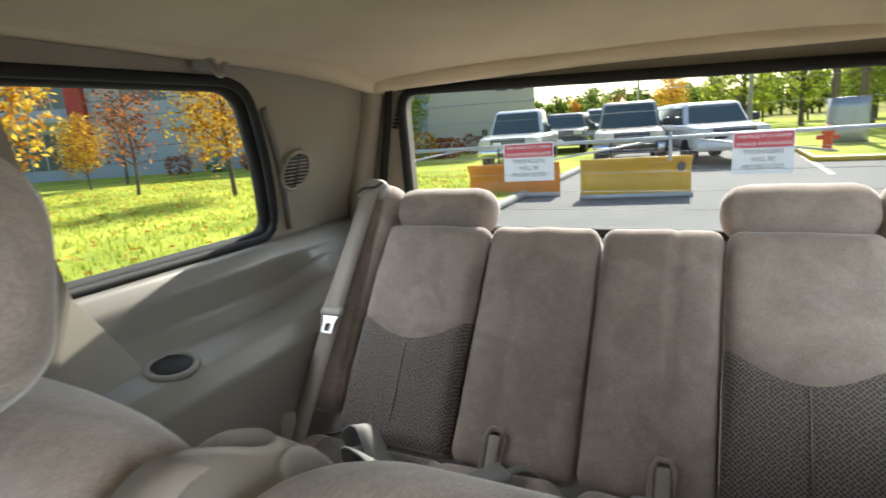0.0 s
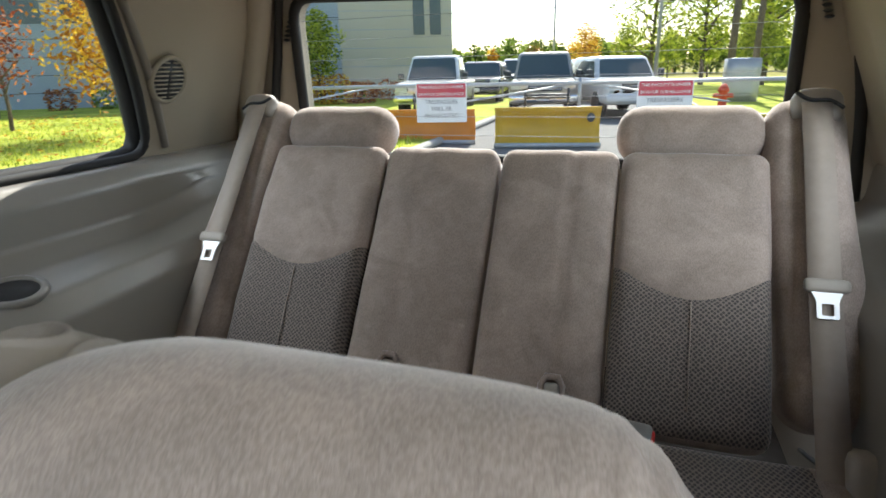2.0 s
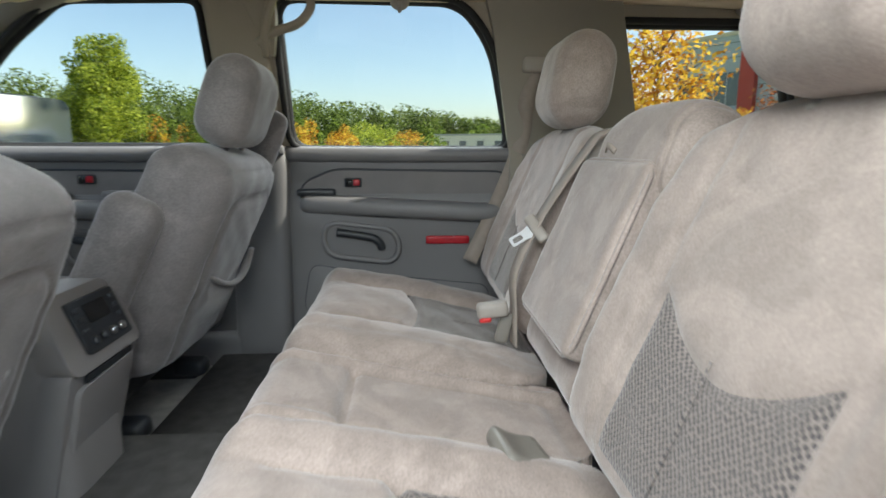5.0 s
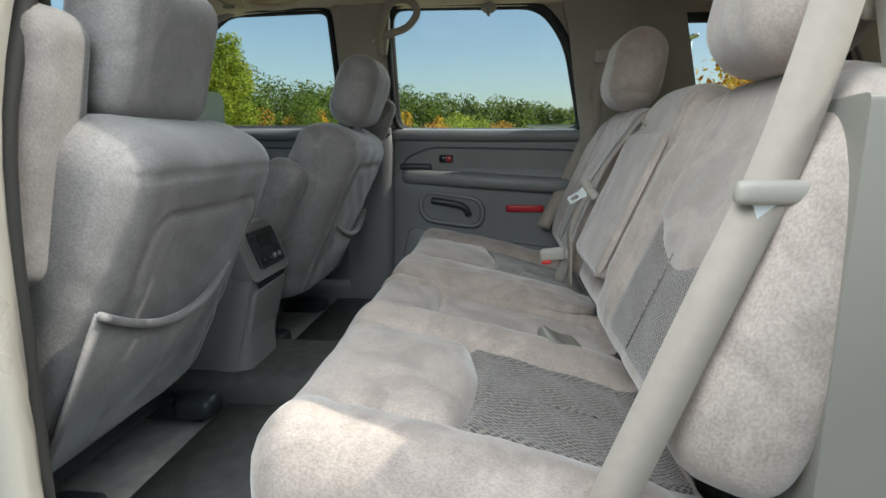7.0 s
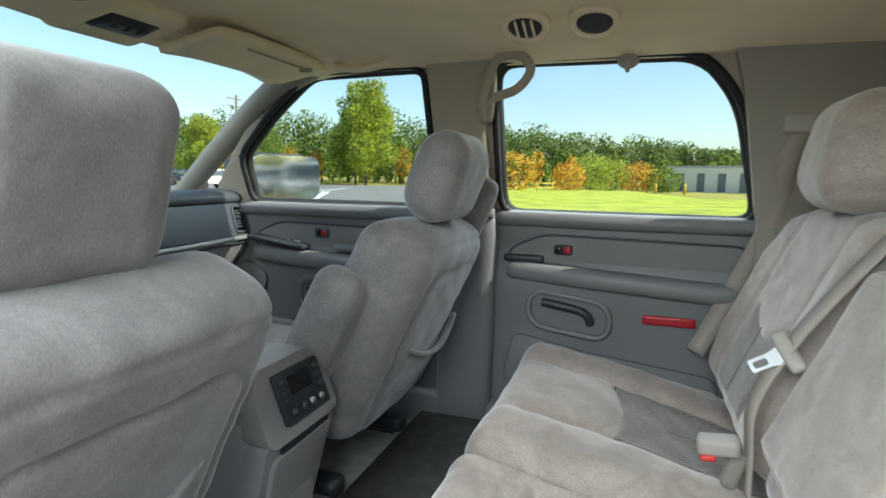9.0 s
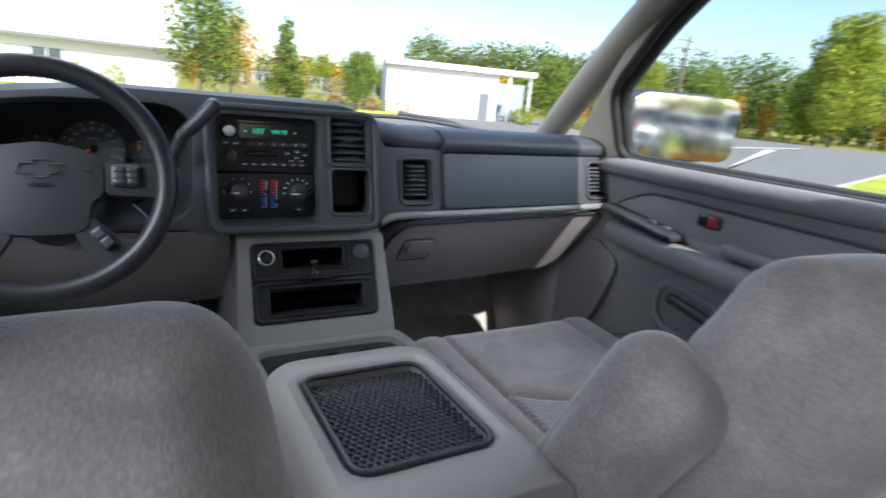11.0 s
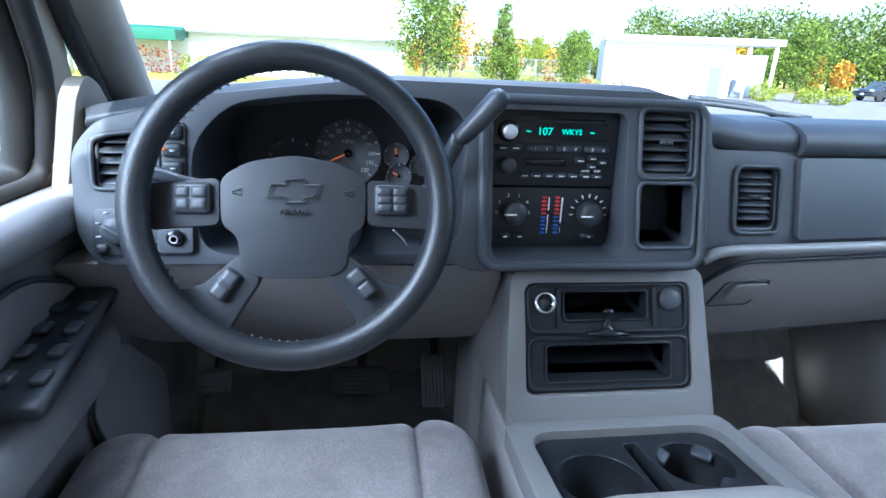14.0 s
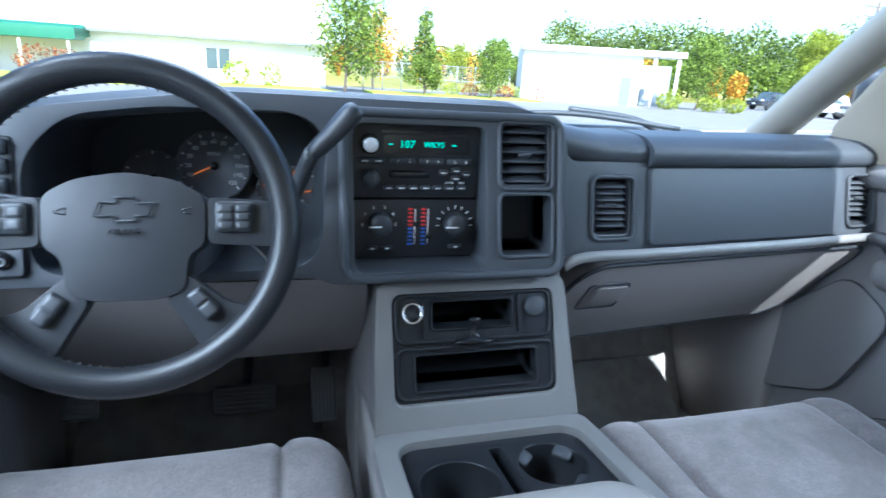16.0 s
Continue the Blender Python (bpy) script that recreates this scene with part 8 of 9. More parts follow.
for k, (x, y, w, h, lf, lab) in enumerate((
        (-8.6, 38, 3.2, 1.5, L_YELL, "rounded yellow-green shrub"), (-13.2, 39, 3.6, 1.7, L_RED, "dark red rounded shrub"), (-10.5, 39.4, 2.6, 1.3, L_YELL, "rounded yellow shrub"),
        (-3.0, 39, 1.6, 1.5, L_YELL, "small upright green shrub"), (-1.0, 39, 1.4, 1.5, L_YELL, "small upright green shrub"),
        (26.0, 36.0, 1.9, 1.2, L_YELL, "clipped yellow-green hedge ball"), (28.8, 35.2, 1.7, 1.0, L_YELL, "clipped yellow-green hedge ball"), (30.4, 34.6, 1.7, 1.0, L_YELL, "clipped yellow-green hedge ball"),
        (12.0, -22.4, 2.2, 1.3, L_ORANGE, "orange-red low shrub"), (10.9, -22.9, 1.6, 1.0, L_RED, "red low shrub"),
        (62, 14, 7, 4.5, L_ORANGE, "large orange autumn shrub"), (66, 8, 5, 3.4, L_ORANGE, "orange autumn shrub"), (70, 4, 7, 4.0, L_YELL, "yellow-green autumn shrub"), (72, 0.5, 6, 3.6, L_ORANGE, "orange autumn shrub"), (71, -2.5, 5, 3.0, L_GREEN, "dark green shrub"), (60, 17.5, 5, 3.6, L_GREEN, "green shrub"), (74, 6, 6, 5, L_YELL, "yellow-green autumn shrub"))):
    shrub(x, y, w, h, lf, lab, 40 + k, n=900 if w < 4 else 1500, size=0.075 if w < 4 else 0.16)
for k in range(9):
    shrub(23.0 - 1.55 * k, -18.6 - 0.85 * k, 1.5, 1.0, (L_RED, L_GREEN, L_RED)[k % 3], "low clipped hedge along the grey building", 80 + k, n=420, size=0.07)
for k in range(6):
    shrub(11.0 + 1.3 * k, 39.5, 1.3, 0.9, (L_YELL, L_RED)[k % 2], "low hedge along the fence", 95 + k, n=380, size=0.06)

# far woods
def woods(name, label, leaf, spots, seed, quads, size):
    rng = np.random.default_rng(seed)
    Vs, Fs = [], []
    for x, y, h, w in spots:
        def shape():
            d = rng.normal(size=3)
            d /= np.linalg.norm(d)
            q = d * (0.6 + 0.5 * rng.random())
            return np.array((x + q[0] * w / 2, y + q[1] * w / 2, GZ + h * 0.56 + q[2] * h * 0.46))
        V, F = leaf_cloud(rng, quads, size, shape)
        o = len(Vs)
        Vs += V.tolist()
        Fs += [tuple(i + o for i in q) for q in F]
        tv, tf = sweep([(x, y, GZ), (x, y, GZ + h * 0.6)], 0.18, 5)
        o = len(Vs)
        Vs += tv
        Fs += [tuple(i + o for i in q) for q in tf]
    return tagged(obj(name, Vs, Fs, leaf, smooth=False), label, "woods", kind="stuff")
def band(az0, az1, d0, d1, n, h0, h1, seed, fall=0.0):
    r = random.Random(seed)
    out = []
    for k in range(n):
        a = radians(az0 + (az1 - az0) * (k + r.random() * 0.8) / n)
        d = d0 + (d1 - d0) * r.random()
        h = (h0 + (h1 - h0) * r.random()) * (1 - fall * max(0.0, min(1.0, (math.degrees(a) - 74) / 30)))
        out.append((d * math.sin(a), d * math.cos(a), h, h * (0.42 + 0.2 * r.random())))
    return out
woods("far_pines", "dense far pine woods", L_PINE, band(25, 112, 104, 122, 150, 10.0, 13.0, 1, 0.48) + band(-40, 25, 110, 130, 50, 5, 7, 7), 5, 900, 0.27)
woods("far_green_trees", "far mixed green trees", L_GREEN, band(30, 110, 92, 104, 60, 4.5, 8.5, 2, 0.45) + band(158, 200, 80, 100, 60, 3.0, 5.5, 3), 6, 340, 0.30)
woods("far_autumn_trees", "far autumn-coloured trees", L_ORANGE, band(30, 112, 88, 100, 22, 3.5, 6.5, 4, 0.3) + band(160, 186, 90, 100, 10, 3, 4.5, 5) + band(-35, 20, 90, 110, 18, 5, 7, 6), 7, 300, 0.27)


# buildings
def slab(name, a, b, z0, z1, thick, material, parent, label="", off=0.0):
    """An upright panel from a to b, thick towards the far side from the car."""
    a, b = Vector(a), Vector(b)
    d = (b - a).normalized()
    nrm = Vector((-d.y, d.x))
    if nrm.dot(-a) < 0:
        nrm = -nrm
    P = []
    for p, w in ((a, off), (b, off), (b, off - thick), (a, off - thick)):
        q = p + nrm * w
        P.append((q.x, q.y))
    V = [(x, y, z) for z in (z0, z1) for x, y in P]
    F = [(0, 1, 2, 3), (7, 6, 5, 4), (0, 4, 5, 1), (1, 5, 6, 2), (2, 6, 7, 3), (3, 7, 4, 0)]
    return obj(name, V, F, material, parent, label, smooth=False)


gb = thing("grey_building", "two-storey grey clad building with beige corner and red band", "building")
W0, W1 = Vector((33.0, -15.8)), Vector((8.4, -28.6))
along = lambda t: tuple(W0 + (W1 - W0) * t)
slab("wall", along(0), along(0.80), GZ, 7.6, 8, WALL_GREY, gb, "grey metal cladding")
slab("corner_wall", along(0.80), along(1.0), GZ, 8.6, 8, WALL_BEIGE, gb, "beige cladding")
for k in range(9):
    slab("cladding_joint", along(0.0), along(0.80), 0.9 + 0.78 * k, 0.93 + 0.78 * k, 0.02, WIN_DARK, gb, off=0.012)
    slab("cladding_joint", along(0.80), along(1.0), 0.9 + 0.85 * k, 0.93 + 0.85 * k, 0.02, WALL_GREY, gb, off=0.012)
slab("parapet", along(-0.005), along(0.802), 7.55, 7.75, 8.2, WALL_BEIGE, gb, off=0.05)
slab("red_band", along(0.155), along(0.185), 1.0, 6.6, 0.4, RED_CLAD, gb, "red cladding band", off=0.35)
slab("canopy", along(0.0), along(0.16), 3.1, 3.35, 1.2, WALL_GREY, gb, "projecting canopy", off=1.0)
for r_, z0, z1 in ((0, 0.8, 2.6), (1, 3.8, 5.6)):
    for k in range(5):
        a, b = 0.012 + 0.028 * k, 0.037 + 0.028 * k
        w = slab("window", along(a), along(b), z0, z1, 0.05, WIN_DARK, gb, "dark window", off=0.03)
        slab("frame", along(a - 0.002), along(a), z0, z1, 0.06, GALV, w, off=0.05)
for a, b in ((0.60, 0.66), (0.665, 0.725)):
    w = slab("window", along(a), along(b), 1.1, 2.5, 0.05, WIN_DARK, gb, "dark window", off=0.03)
    for k in range(1, 3):
        c = a + (b - a) * k / 3
        slab("frame", along(c - 0.001), along(c + 0.001), 1.1, 2.5, 0.06, GALV, w, off=0.05)
for a, b, z0, z1 in ((0.93, 0.95, 3.2, 6.6), (0.96, 0.98, 3.2, 6.6), (0.25, 0.33, 3.9, 5.4), (0.36, 0.44, 3.9, 5.4)):
    slab("window", along(a), along(b), z0, z1, 0.05, WIN_DARK, gb, "dark window", off=0.03)

wb = thing("white_building", "long low white building with pale metal roof", "building")
slab("wall", (-34, 43), (2.6, 43), GZ, 2.95, 9, WALL_WHITE, wb)
V = [(-35, 42.3, 2.95), (3.2, 42.3, 2.95), (3.2, 53, 7.6), (-35, 53, 7.6), (-35, 42.3, 3.10), (3.2, 42.3, 3.10), (3.2, 53, 7.75), (-35, 53, 7.75)]
obj("roof", V, [(3, 2, 1, 0), (4, 5, 6, 7), (0, 1, 5, 4), (1, 2, 6, 5), (2, 3, 7, 6), (3, 0, 4, 7)], ROOF_W, wb, "pale metal roof", smooth=False)
slab("eave", (-35, 42.25), (3.2, 42.25), 2.86, 3.02, 0.1, SIGN_TXT, wb, "dark eave line")
for x in (-5.2, -20, -25):
    w = slab("window", (x, 42.95), (x + 1.5, 42.95), 1.0, 2.3, 0.05, WIN_DARK, wb, "dark window", off=0.02)
    slab("sill", (x - 0.1, 42.9), (x + 1.6, 42.9), 0.92, 1.0, 0.1, SIGN_W, w, off=0.02)
    slab("mullion", (x + 0.72, 42.9), (x + 0.78, 42.9), 1.0, 2.3, 0.05, SIGN_W, w, off=0.02)
po = thing("porch", "green-roofed porch on posts", "porch")
V, F = rbox((6.5, 3.0, 0.7), 0.05, (4, 4, 3))
V[:, 2] += 0.25 * (V[:, 1] > 0)
obj("roof", V + np.array((-15.2, 41.6, 2.55)), F, GREEN_ROOF, po, "green metal roof", smooth=False)
for x in (-17.8, -14.9, -12.4):
    V, F = sweep([(x, 40.3, GZ), (x, 40.3, 2.3)], 0.07, 8)
    obj("post", V, F, SIGN_W, po)
bx = thing("box_building", "white flat-roofed building with a columned porch", "building")
slab("wall", (17.2, 42.0), (25.6, 39.2), GZ, 4.1, 6, WALL_WHITE, bx)
slab("fascia", (17.0, 41.9), (28.4, 38.1), 3.75, 4.15, 3, ROOF_W, bx, off=0.3)
for x, y in ((26.4, 38.8), (28.0, 38.2)):
    V, F = sweep([(x, y, GZ), (x, y, 3.8)], 0.14, 10)
    obj("column", V, F, WALL_WHITE, bx)
slab("door", (24.2, 39.67), (25.0, 39.4), GZ, 2.2, 0.05, SIGN_TXT, bx, "grey door", off=0.03)
slab("side_wall", (26.0, 45), (31, 43), GZ, 3.3, 4, WALL_GREY, bx)
lw = thing("far_warehouse", "long low white warehouse before the woods", "building")
slab("wall", (83, -3.5), (78, -14), GZ, 3.4, 8, WALL_WHITE, lw)
slab("roof_edge", (83, -3.4), (78, -14.1), 3.35, 3.6, 8, GALV, lw, off=0.1)
for k in range(4):
    a = k / 4
    slab("door", (82.4 - 4.6 * a, -4.7 - 9.6 * a), (82.0 - 4.6 * a, -5.6 - 9.6 * a), 0.2, 2.6, 0.05, SIGN_TXT, lw, "roller door", off=0.06)

# chain fence before the white box building
fe = thing("chain_fence", "grey chain-link fence with steel posts", "fence")
for k in range(9):
    x = 5.4 + 1.45 * k
    V, F = sweep([(x, 44.0, GZ), (x, 44.0, 2.25)], 0.035, 6)
    obj("post", V, F, GALV, fe)
for z in (0.3, 1.15, 2.2):
    V, F = sweep([(5.4, 44, z), (17, 44, z)], 0.022, 6)
    obj("rail", V, F, GALV, fe)
Vs, Fs = [], []
for k in range(60):
    for d in (1, -1):
        x = 5.4 + 11.6 * k / 60
        v, f = sweep([(x, 44, 0.25), (x + d * 1.0, 44, 2.2)], 0.008, 3)
        o = len(Vs)
        Vs += v
        Fs += [tuple(i + o for i in q) for q in f]
tagged(obj("mesh", Vs, Fs, GALV, fe), "crossed fence wires", kind="stuff")
yr = thing("yellow_rail_fence", "low yellow rail fence beside the road", "fence")
for x, y in ((56.0, 11.5), (56.8, 10.1), (57.6, 8.7)):
    V, F = sweep([(x, y, GZ), (x, y, GZ + 1.05)], 0.07, 6)
    obj("post", V, F, YELLOW_RAIL, yr)
for z in (0.5, 0.95):
    V, F = sweep([(55.9, 11.7, GZ + z), (57.7, 8.5, GZ + z)], 0.06, 6)
    obj("rail", V, F, YELLOW_RAIL, yr)
for x, y in ((64, -1.5), (65, -4.5)):
    bo = thing("bollard", "yellow safety bollard on the far lawn", "bollard", "bollards")
    V, F = lathe([(0.16, 0), (0.16, 1.0), (0.10, 1.12)], 12)
    obj("post", V, F, YELLOW_RAIL, bo, M=Matrix.Translation((x, y, GZ)))

# poles and lamps
def pole(x, y, h, r, label, material, lamp=False, arm=False, lean=0.0):
    p_ = thing("pole", label, "pole", "poles")
    V, F = sweep([(x, y, GZ), (x + lean, y, GZ + h)], [r, r * 0.7], 8)
    obj("mast", V, F, material, p_)
    if lamp:
        V, F = rbox((0.7, 0.3, 0.15), 0.05, (5, 4, 3))
        obj("lamp_head", V + np.array((x - 0.3, y, GZ + h)), F, GALV, p_)
    if arm:
        for z in (h - 0.4, h - 1.1):
            V, F = rbox((2.2, 0.1, 0.1), 0.03, (4, 2, 2))
            obj("cross_arm", V + np.array((x, y, GZ + z)), F, material, p_)
pole(5.0, -42, 7.0, 0.09, "thin grey lamp post in the car park", GALV, lamp=True)
pole(-1.4, -30, 9, 0.10, "tall grey steel pole", GALV)
pole(-4.2, -27, 9, 0.16, "tall wooden utility pole", WOODP, arm=True)
pole(-5.2, -27.5, 9, 0.14, "tall wooden utility pole", WOODP)
pole(45, 38, 9.0, 0.16, "wooden utility pole with cross arms", WOODP, arm=True, lean=0.3)
pole(-15, 33, 6.5, 0.09, "thin grey lamp post", GALV, lamp=True)
pole(24, -7.5, 5.5, 0.08, "thin grey lamp post on the lawn", GALV, lamp=True)
tb = thing("transformer_box", "grey steel utility box behind the gate", "utility box")
V, F = rbox((1.1, 0.9, 1.5), 0.05, (4, 4, 4))
obj("cabinet", V + np.array((-4.0, -23.0, GZ + 0.85)), F, GALV, tb)
hy = thing("fire_hydrant", "small red fire hydrant on the lawn", "hydrant")
V, F = lathe([(0.16, 0), (0.13, 0.05), (0.12, 0.5), (0.17, 0.52), (0.15, 0.62), (0.05, 0.75)], 14)
obj("barrel", V, F, HYDRANT_R, hy, M=Matrix.Translation((-3.0, -19.5, GZ + 0.1)))
V, F = sweep([(-3.28, -19.5, GZ + 0.5), (-2.72, -19.5, GZ + 0.5)], 0.07, 10)
obj("outlet", V, F, HYDRANT_R, hy)

# gate with two warning signs behind the car
GA, GB = Vector((2.95, -4.18, 0)), Vector((-5.6, -5.75, 0))
gd = (GB - GA).normalized()
gate = thing("swing_gate", "white-grey tubular swing gate across the drive", "gate")
gp = lambda t, z: tuple(GA + (GB - GA) * t + Vector((0, 0, z)))
for z0, z1, t0, t1 in ((1.46, 1.46, 0.0, 1.0),):
    V, F = sweep([gp(t0, z0), gp(t1, z1)], 0.015 if z0 > 1 else 0.010, 8)
    obj("rail", V, F, GALV, gate)
for t0, z0, t1, z1 in ((0.02, 1.28, 0.14, 1.46), (0.20, 1.30, 0.33, 1.46), (0.33, 1.46, 0.46, 1.30)):
    V, F = sweep([gp(t0, z0), gp(t1, z1)], 0.008, 8)
    obj("brace", V, F, GALV, gate)
for t in (0.0, 0.33, 1.0):
    V, F = sweep([gp(t, GZ if t in (0, 1) else 1.28), gp(t, 1.56 if t in (0, 1) else 1.5)], 0.018 if t == 0 else 0.05 if t == 1 else 0.014, 10)
    obj("post", V, F, GALV, gate)
for P0 in ((1.394, -4.42, 1.486), (-0.295, -4.712, 1.4735)):
    sg = thing("warning_sign", "white and red metal warning sign hung on the gate", "sign", "warning signs")
    ax = gd
    nz = Vector((0, 1, 0)) - ax * ax.y
    nz.normalize()
    Ms = Matrix((( ax.x, 0, nz.x, P0[0]), (ax.y, 0, nz.y, P0[1]), (0, 1, 0, P0[2]), (0, 0, 0, 1)))
    w, h = 0.407, 0.310
    plate("board", rr(0, -h, w, 0, 0.01, 2), [], 0.004, lambda u, v, q: tuple(Ms @ Vector((u, v, 0.045 - q))), SIGN_W, sg)
    plate("red_field", rr(0.008, -0.118, w - 0.008, -0.010, 0.006, 2), [], 0.002, lambda u, v, q: tuple(Ms @ Vector((u, v, 0.0475 - q))), SIGN_R, sg, "red heading field")
    for body, v, s_, mm in (("THIS FACILITY IS UNDER", -0.037, 0.033, SIGN_W), ("24 HOUR SURVEILLANCE", -0.090, 0.033, SIGN_W), ("TRESPASSERS", -0.150, 0.046, SIGN_TXT), ("WILL BE", -0.204, 0.046, SIGN_TXT), ("PROSECUTED", -0.259, 0.046, SIGN_TXT)):
        text("lettering", body, s_, Ms @ Matrix.Translation((w / 2, v, 0.049)), mm, sg)


# vehicles
def wheel(parent, x, y, r, w):
    V, F = lathe([(r * 0.60, -w / 2), (r * 0.95, -w / 2), (r, -w * 0.35), (r, w * 0.35), (r * 0.95, w / 2), (r * 0.60, w / 2)], 22)
    M_ = pose(x, y, r, 0, 90, 0)
    t = obj("wheel", V, F, TYRE, parent, "black tyre", M=M_)
    V, F = lathe([(r * 0.62, -w * 0.42), (r * 0.55, w * 0.36), (r * 0.2, w * 0.46)], 18)
    obj("rim", V, F, GALV, t, "grey steel rim", M=M_)


def truck(name, label, paint, kind, face=BLACK):
    """A vehicle with its nose towards +y and its front bumper at y = 0, wheels on z = 0."""
    t = thing(name, label, "car", "parked vehicles")
    L_ = {"pickup": 5.4, "suv": 4.7, "van": 5.0}[kind]
    w = 1.95 if kind != "suv" else 1.88
    belt = 1.10 if kind == "pickup" else 1.0
    V, F = rbox((w, L_, 0.72), 0.14, (14, 26, 8))
    V[:, 2] += 0.40 + 0.36
    V[:, 1] -= L_ / 2
    V[:, 2] -= (0.10 * np.clip((V[:, 1] + 1.3) / 1.3, 0, 1) ** 2) * (V[:, 2] > 0.8)
    obj("body", V, F, paint, t, "painted lower body")
    c0, c1, top = (-1.35, -3.35, 1.88) if kind == "pickup" else (-1.15, -4.45, 1.70)
    V, F = rbox((w * 0.94, c0 - c1, top - 1.0), 0.12, (14, 14, 8))
    V[:, 2] += (top + 1.0) / 2
    V[:, 1] += (c0 + c1) / 2
    k = np.clip((V[:, 2] - 1.05) / (top - 1.05), 0, 1)
    V[:, 0] *= 1 - 0.16 * k
    V[:, 1] -= 0.55 * k * (V[:, 1] > (c0 + c1) / 2) - 0.25 * k * (V[:, 1] < (c0 + c1) / 2)
    obj("cab", V, F, paint, t, "painted cab")
    # windscreen and side glass, a little proud of the cab
    def glass(u, v, q):
        kk = (v - 1.05) / (top - 1.05)
        return (u * (1 - 0.15 * kk), c0 - 0.55 * kk + 0.012 - q, v)
    plate("windscreen", round_poly([(-w * 0.42, 1.10), (w * 0.42, 1.10), (w * 0.41, top - 0.10), (-w * 0.41, top - 0.10)], 0.06), [], 0.01, glass, WIN_DARK, t, "dark windscreen")
    for s in (-1, 1):
        plate("side_window", round_poly([(c0 - 0.22, 1.10), (c0 - 0.62, top - 0.14), ((c0 + c1) / 2 - 0.3, top - 0.12), (c1 + 0.5, 1.10)], 0.06), [], 0.01,
              lambda u, v, q: (s * (w * 0.47 * (1 - 0.16 * (v - 1.05) / (top - 1.05)) + 0.012 - q), u, v), WIN_DARK, t, "dark side window")
        V, F = rbox((0.20, 0.10, 0.22), 0.05, (5, 4, 5))
        obj("mirror", V + np.array((s * (w / 2 + 0.10), c0 - 0.15, 1.22)), F, BLACK, t, "black door mirror")
        V, F = rbox((0.34, 0.08, 0.17), 0.03, (6, 3, 5))
        obj("headlamp", V + np.array((s * (w / 2 - 0.24), -0.02, 0.92)), F, LAMP_G, t, "clear headlamp")
        for y in (-0.95, -L_ + 1.05):
            wheel(t, s * (w / 2 - 0.12), y, 0.38, 0.26)
    V, F = rbox((w * 0.56, 0.06, 0.24), 0.03, (8, 3, 5))
    obj("grille", V + np.array((0, -0.01, 0.90)), F, face, t, "dark grille")
    for k in range(3):
        V, F = rbox((w * 0.54, 0.03, 0.02), 0.008, (4, 2, 2))
        obj("grille_bar", V + np.array((0, 0.025, 0.83 + 0.07 * k)), F, CHROME, t)
    V, F = rbox((w * 1.0, 0.22, 0.22), 0.07, (10, 5, 5))
    obj("bumper", V + np.array((0, -0.02, 0.58)), F, CHROME if kind == "pickup" else paint, t, "front bumper")
    V, F = rbox((0.32, 0.02, 0.16), 0.01, (3, 2, 3))
    obj("number_plate", V + np.array((0, 0.10, 0.60)), F, SIGN_W, t, "blank white plate")
    return t


def plow(label, paint, M_, accent=None):
    p_ = thing("snow_plow", label, "snow plow", "snow plows")
    V, F = [], []
    for i in range(13):
        x = -1.18 + 2.36 * i / 12
        for j in range(9):
            a = radians(-55 + 110 * j / 8)
            V.append((x, 0.55 - 0.42 * math.cos(a) + 0.06, 0.40 + 0.42 * math.sin(a) * 1.05))
    for i in range(12):
        for j in range(8):
            q = i * 9 + j
            F.append((q, q + 9, q + 10, q + 1))
    b = obj("blade", V, F, paint, p_, "curved steel blade", M=M_)
    b.modifiers.new("thick", 'SOLIDIFY').thickness = 0.02
    V, F = rbox((2.40, 0.04, 0.10), 0.012, (6, 2, 3))
    obj("cutting_edge", V + np.array((0, 0.40, 0.05)), F, GALV, p_, "worn steel cutting edge", M=M_)
    V, F = rbox((2.38, 0.05, 0.05), 0.015, (6, 2, 2))
    obj("top_lip", V + np.array((0, 0.36, 0.76)), F, paint, p_, M=M_)
    for x in (-0.9, -0.3, 0.3, 0.9):
        V, F = rbox((0.04, 0.10, 0.68), 0.012, (2, 3, 4))
        obj("rib", V + np.array((x, 0.14, 0.42)), F, paint, p_, M=M_)
    for s in (-1, 1):
        V, F = sweep([(s * 0.35, -0.55, 0.45), (s * 0.35, 0.15, 0.40)], 0.05, 6)
        obj("push_arm", V, F, BLACK, p_, M=M_)
        V, F = sweep([(s * 0.5, -0.25, 0.55), (s * 0.5, -0.25, 1.12)], 0.03, 6)
        obj("lamp_stalk", V, F, BLACK, p_, M=M_)
        V, F = rbox((0.22, 0.14, 0.15), 0.04, (4, 3, 3))
        obj("plow_lamp", V + np.array((s * 0.55, -0.25, 1.18)), F, LAMP_G, p_, M=M_)
    V, F = rbox((1.1, 0.10, 0.10), 0.02, (4, 2, 2))
    obj("lift_frame", V + np.array((0, -0.28, 0.95)), F, BLACK, p_, M=M_)
    if accent is not None:
        plate("blade_mark", circ(-0.95, 0.58, 0.09, 16), [], 0.004, lambda u, v, q: tuple(M_ @ Vector((u, 0.42 - q, v))), accent, p_, "plain round mark")
    return p_


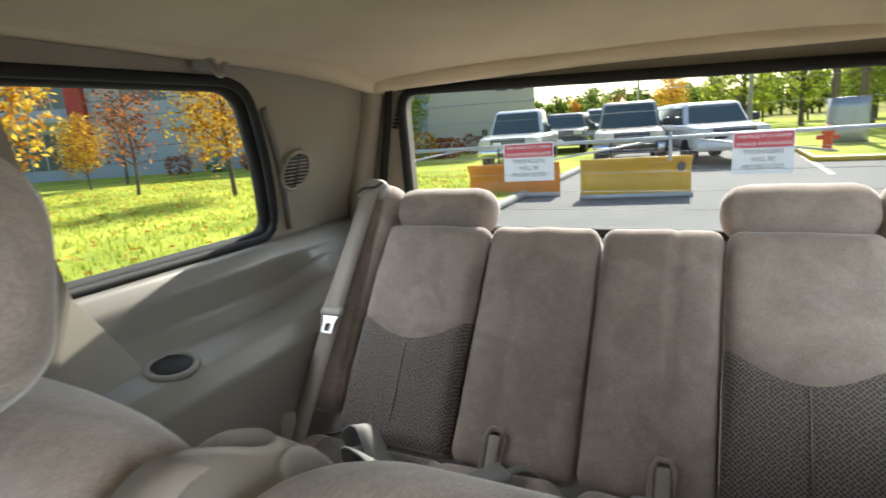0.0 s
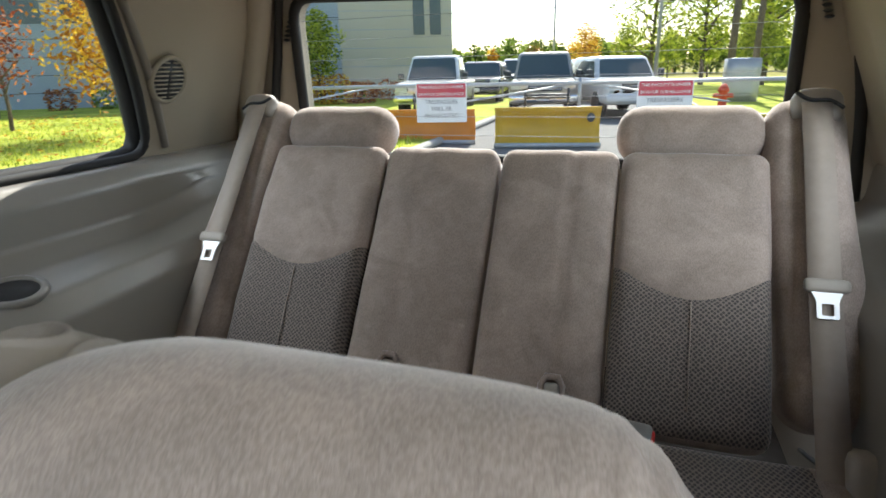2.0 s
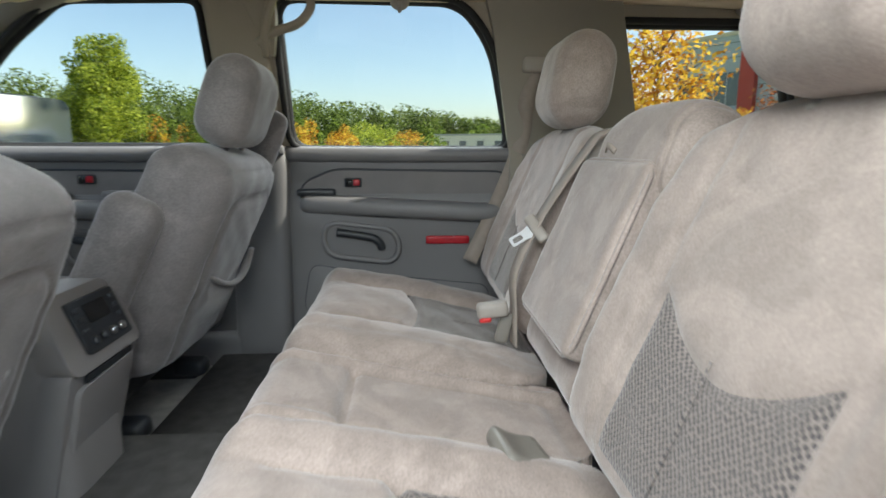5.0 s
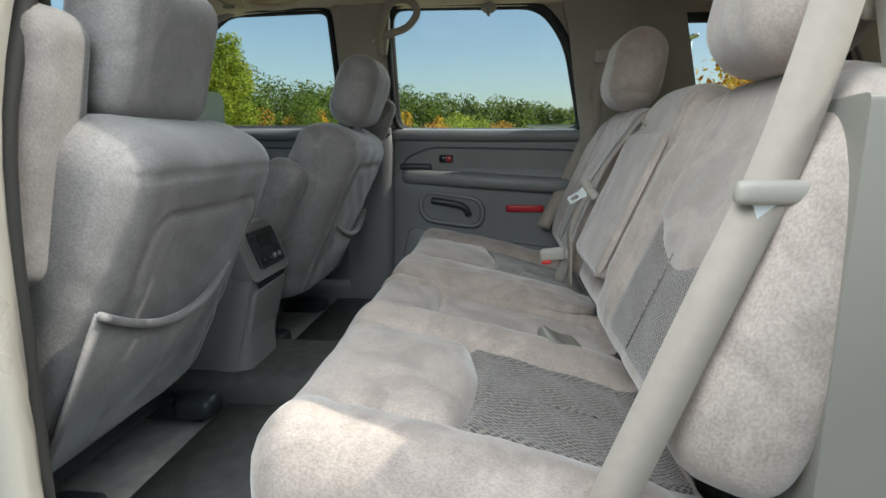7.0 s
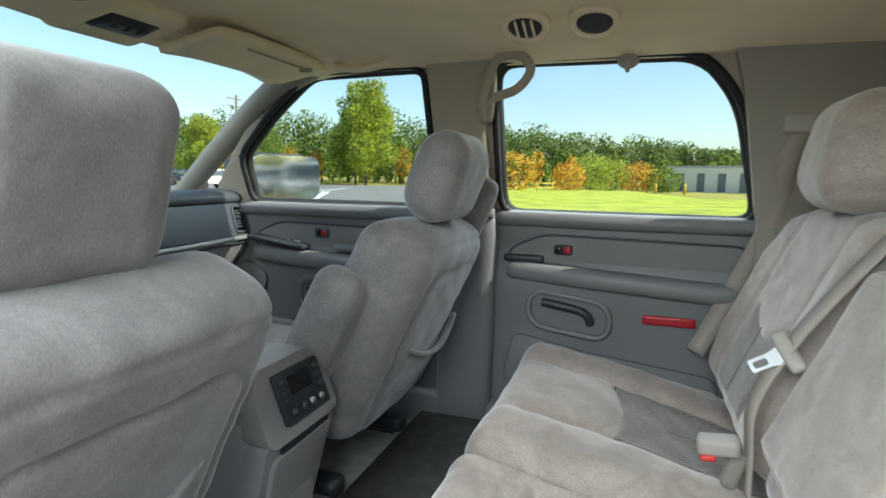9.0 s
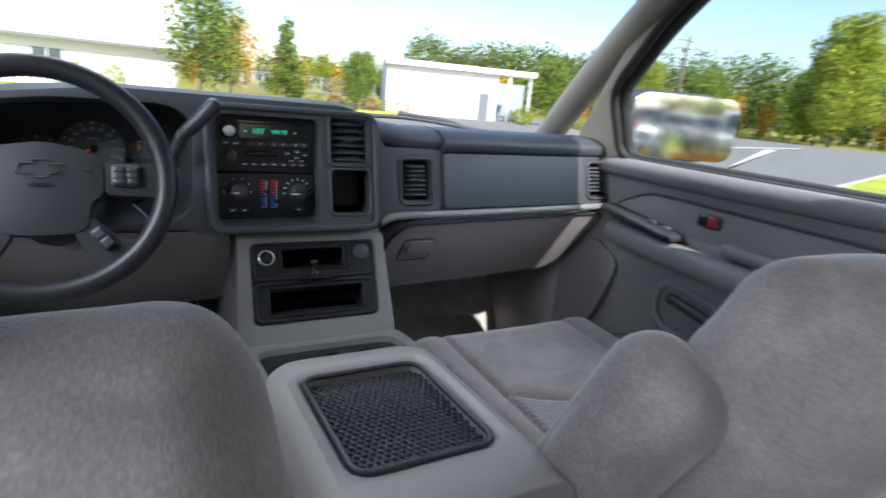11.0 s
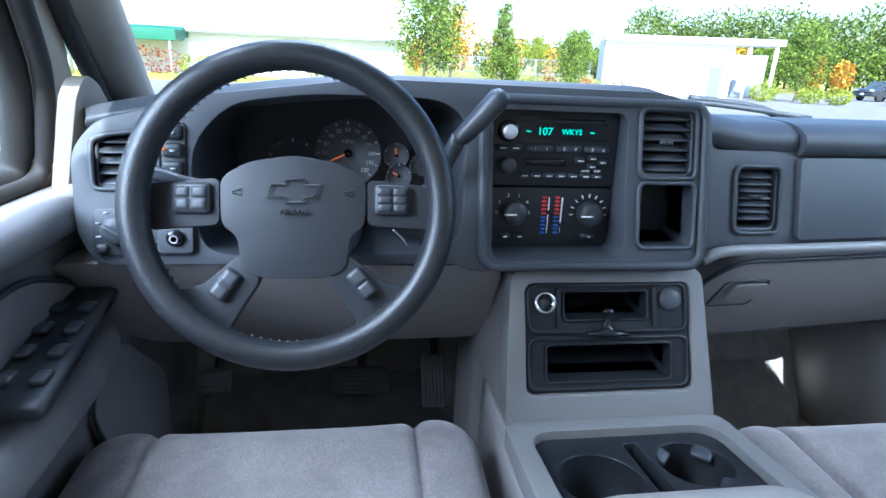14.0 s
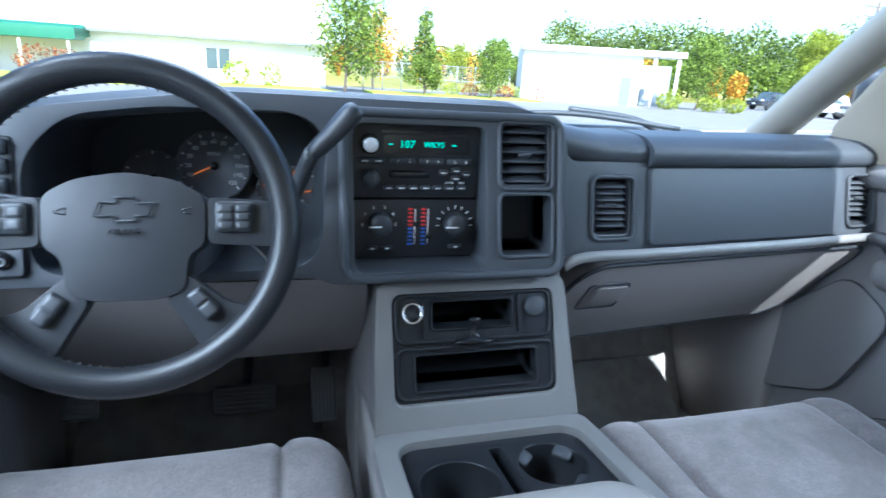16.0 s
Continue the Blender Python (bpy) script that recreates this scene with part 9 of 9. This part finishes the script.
def put(t, x, y, rot):
    t.matrix_basis = pose(x, y, GZ + 0.03, 0, 0, rot)
    return t
pk = put(truck("pickup_truck", "white pickup truck with a plow, parked facing the gate", CAR_WHITE, "pickup"), 5.73, -16.7, 8)
pk2 = put(truck("pickup_truck", "tan pickup truck with a yellow plow, parked facing the gate", CAR_TAN, "pickup"), 2.08, -16.5, 8)
sv = put(truck("parked_suv", "white compact SUV parked in the bay", CAR_WHITE, "suv"), -0.55, -16.4, 20)
plow("orange-yellow snow plow on the ground", PLOW_O, pose(3.62, -11.2, GZ + 0.03, 0, 0, 8) @ Matrix.Diagonal((0.80, 1, 0.88, 1)), None)
plow("yellow snow plow on the ground", PLOW_Y, pose(1.22, -11.0, GZ + 0.03, 0, 0, 10) @ Matrix.Diagonal((0.82, 1, 0.95, 1)), BLACK)
pk3 = copy_thing(pk, pose(5.3, -30, GZ + 0.03, 0, 0, 10))
pk3["label"] = "white pickup truck parked further back"
dk = put(truck("parked_van", "dark van parked behind the trucks", CAR_DARK, "van"), 5.6, -22.5, 6)
dk2 = put(truck("parked_suv", "dark SUV parked in the far row", CAR_DARK, "suv"), 3.6, -27.5, -30)
put(copy_thing(sv, pose(0, 0, 0)), 0.9, -24, 15)
put(copy_thing(dk2, pose(0, 0, 0)), 43, 46, 100)
put(copy_thing(sv, pose(0, 0, 0)), 36.5, 36, 80)
put(copy_thing(pk, pose(0, 0, 0)), 38.5, 33, 70)


# the rest of the car below the cabin
ub = thing("parked_car", "silver lower body of the parked car on four tyres", "car")
V, F = rbox((1.74, 1.22, 0.62), 0.08, (12, 10, 8))
obj("front_body", V + np.array((0.0, 2.84, 0.93)), F, SILVER, ub, "silver front fenders and grille block")
V, F = rbox((1.70, 4.6, 0.16), 0.05, (8, 20, 3))
obj("chassis", V + np.array((0.045, 0.95, 0.53)), F, BLACK, ub, "black underbody")
for x0, x1, y0, y1 in ((0.905, 0.955, -1.42, 1.80), (-0.885, -0.835, 0.99, 1.80)):
    box("body_side", (x0, y0, 0.62), (x1, y1, 1.395 if x0 > 0 else 1.33), 0.02, SILVER, ub, "silver outer door skins", n=(4, 16, 8))
for s in (-1, 1):
    for y in (2.75, -0.75):
        wheel(ub, s * 0.72, y, 0.37, 0.25)
for w_ in [o for o in ub.children if o.name.startswith("wheel")]:
    w_.location.z = GZ + 0.03
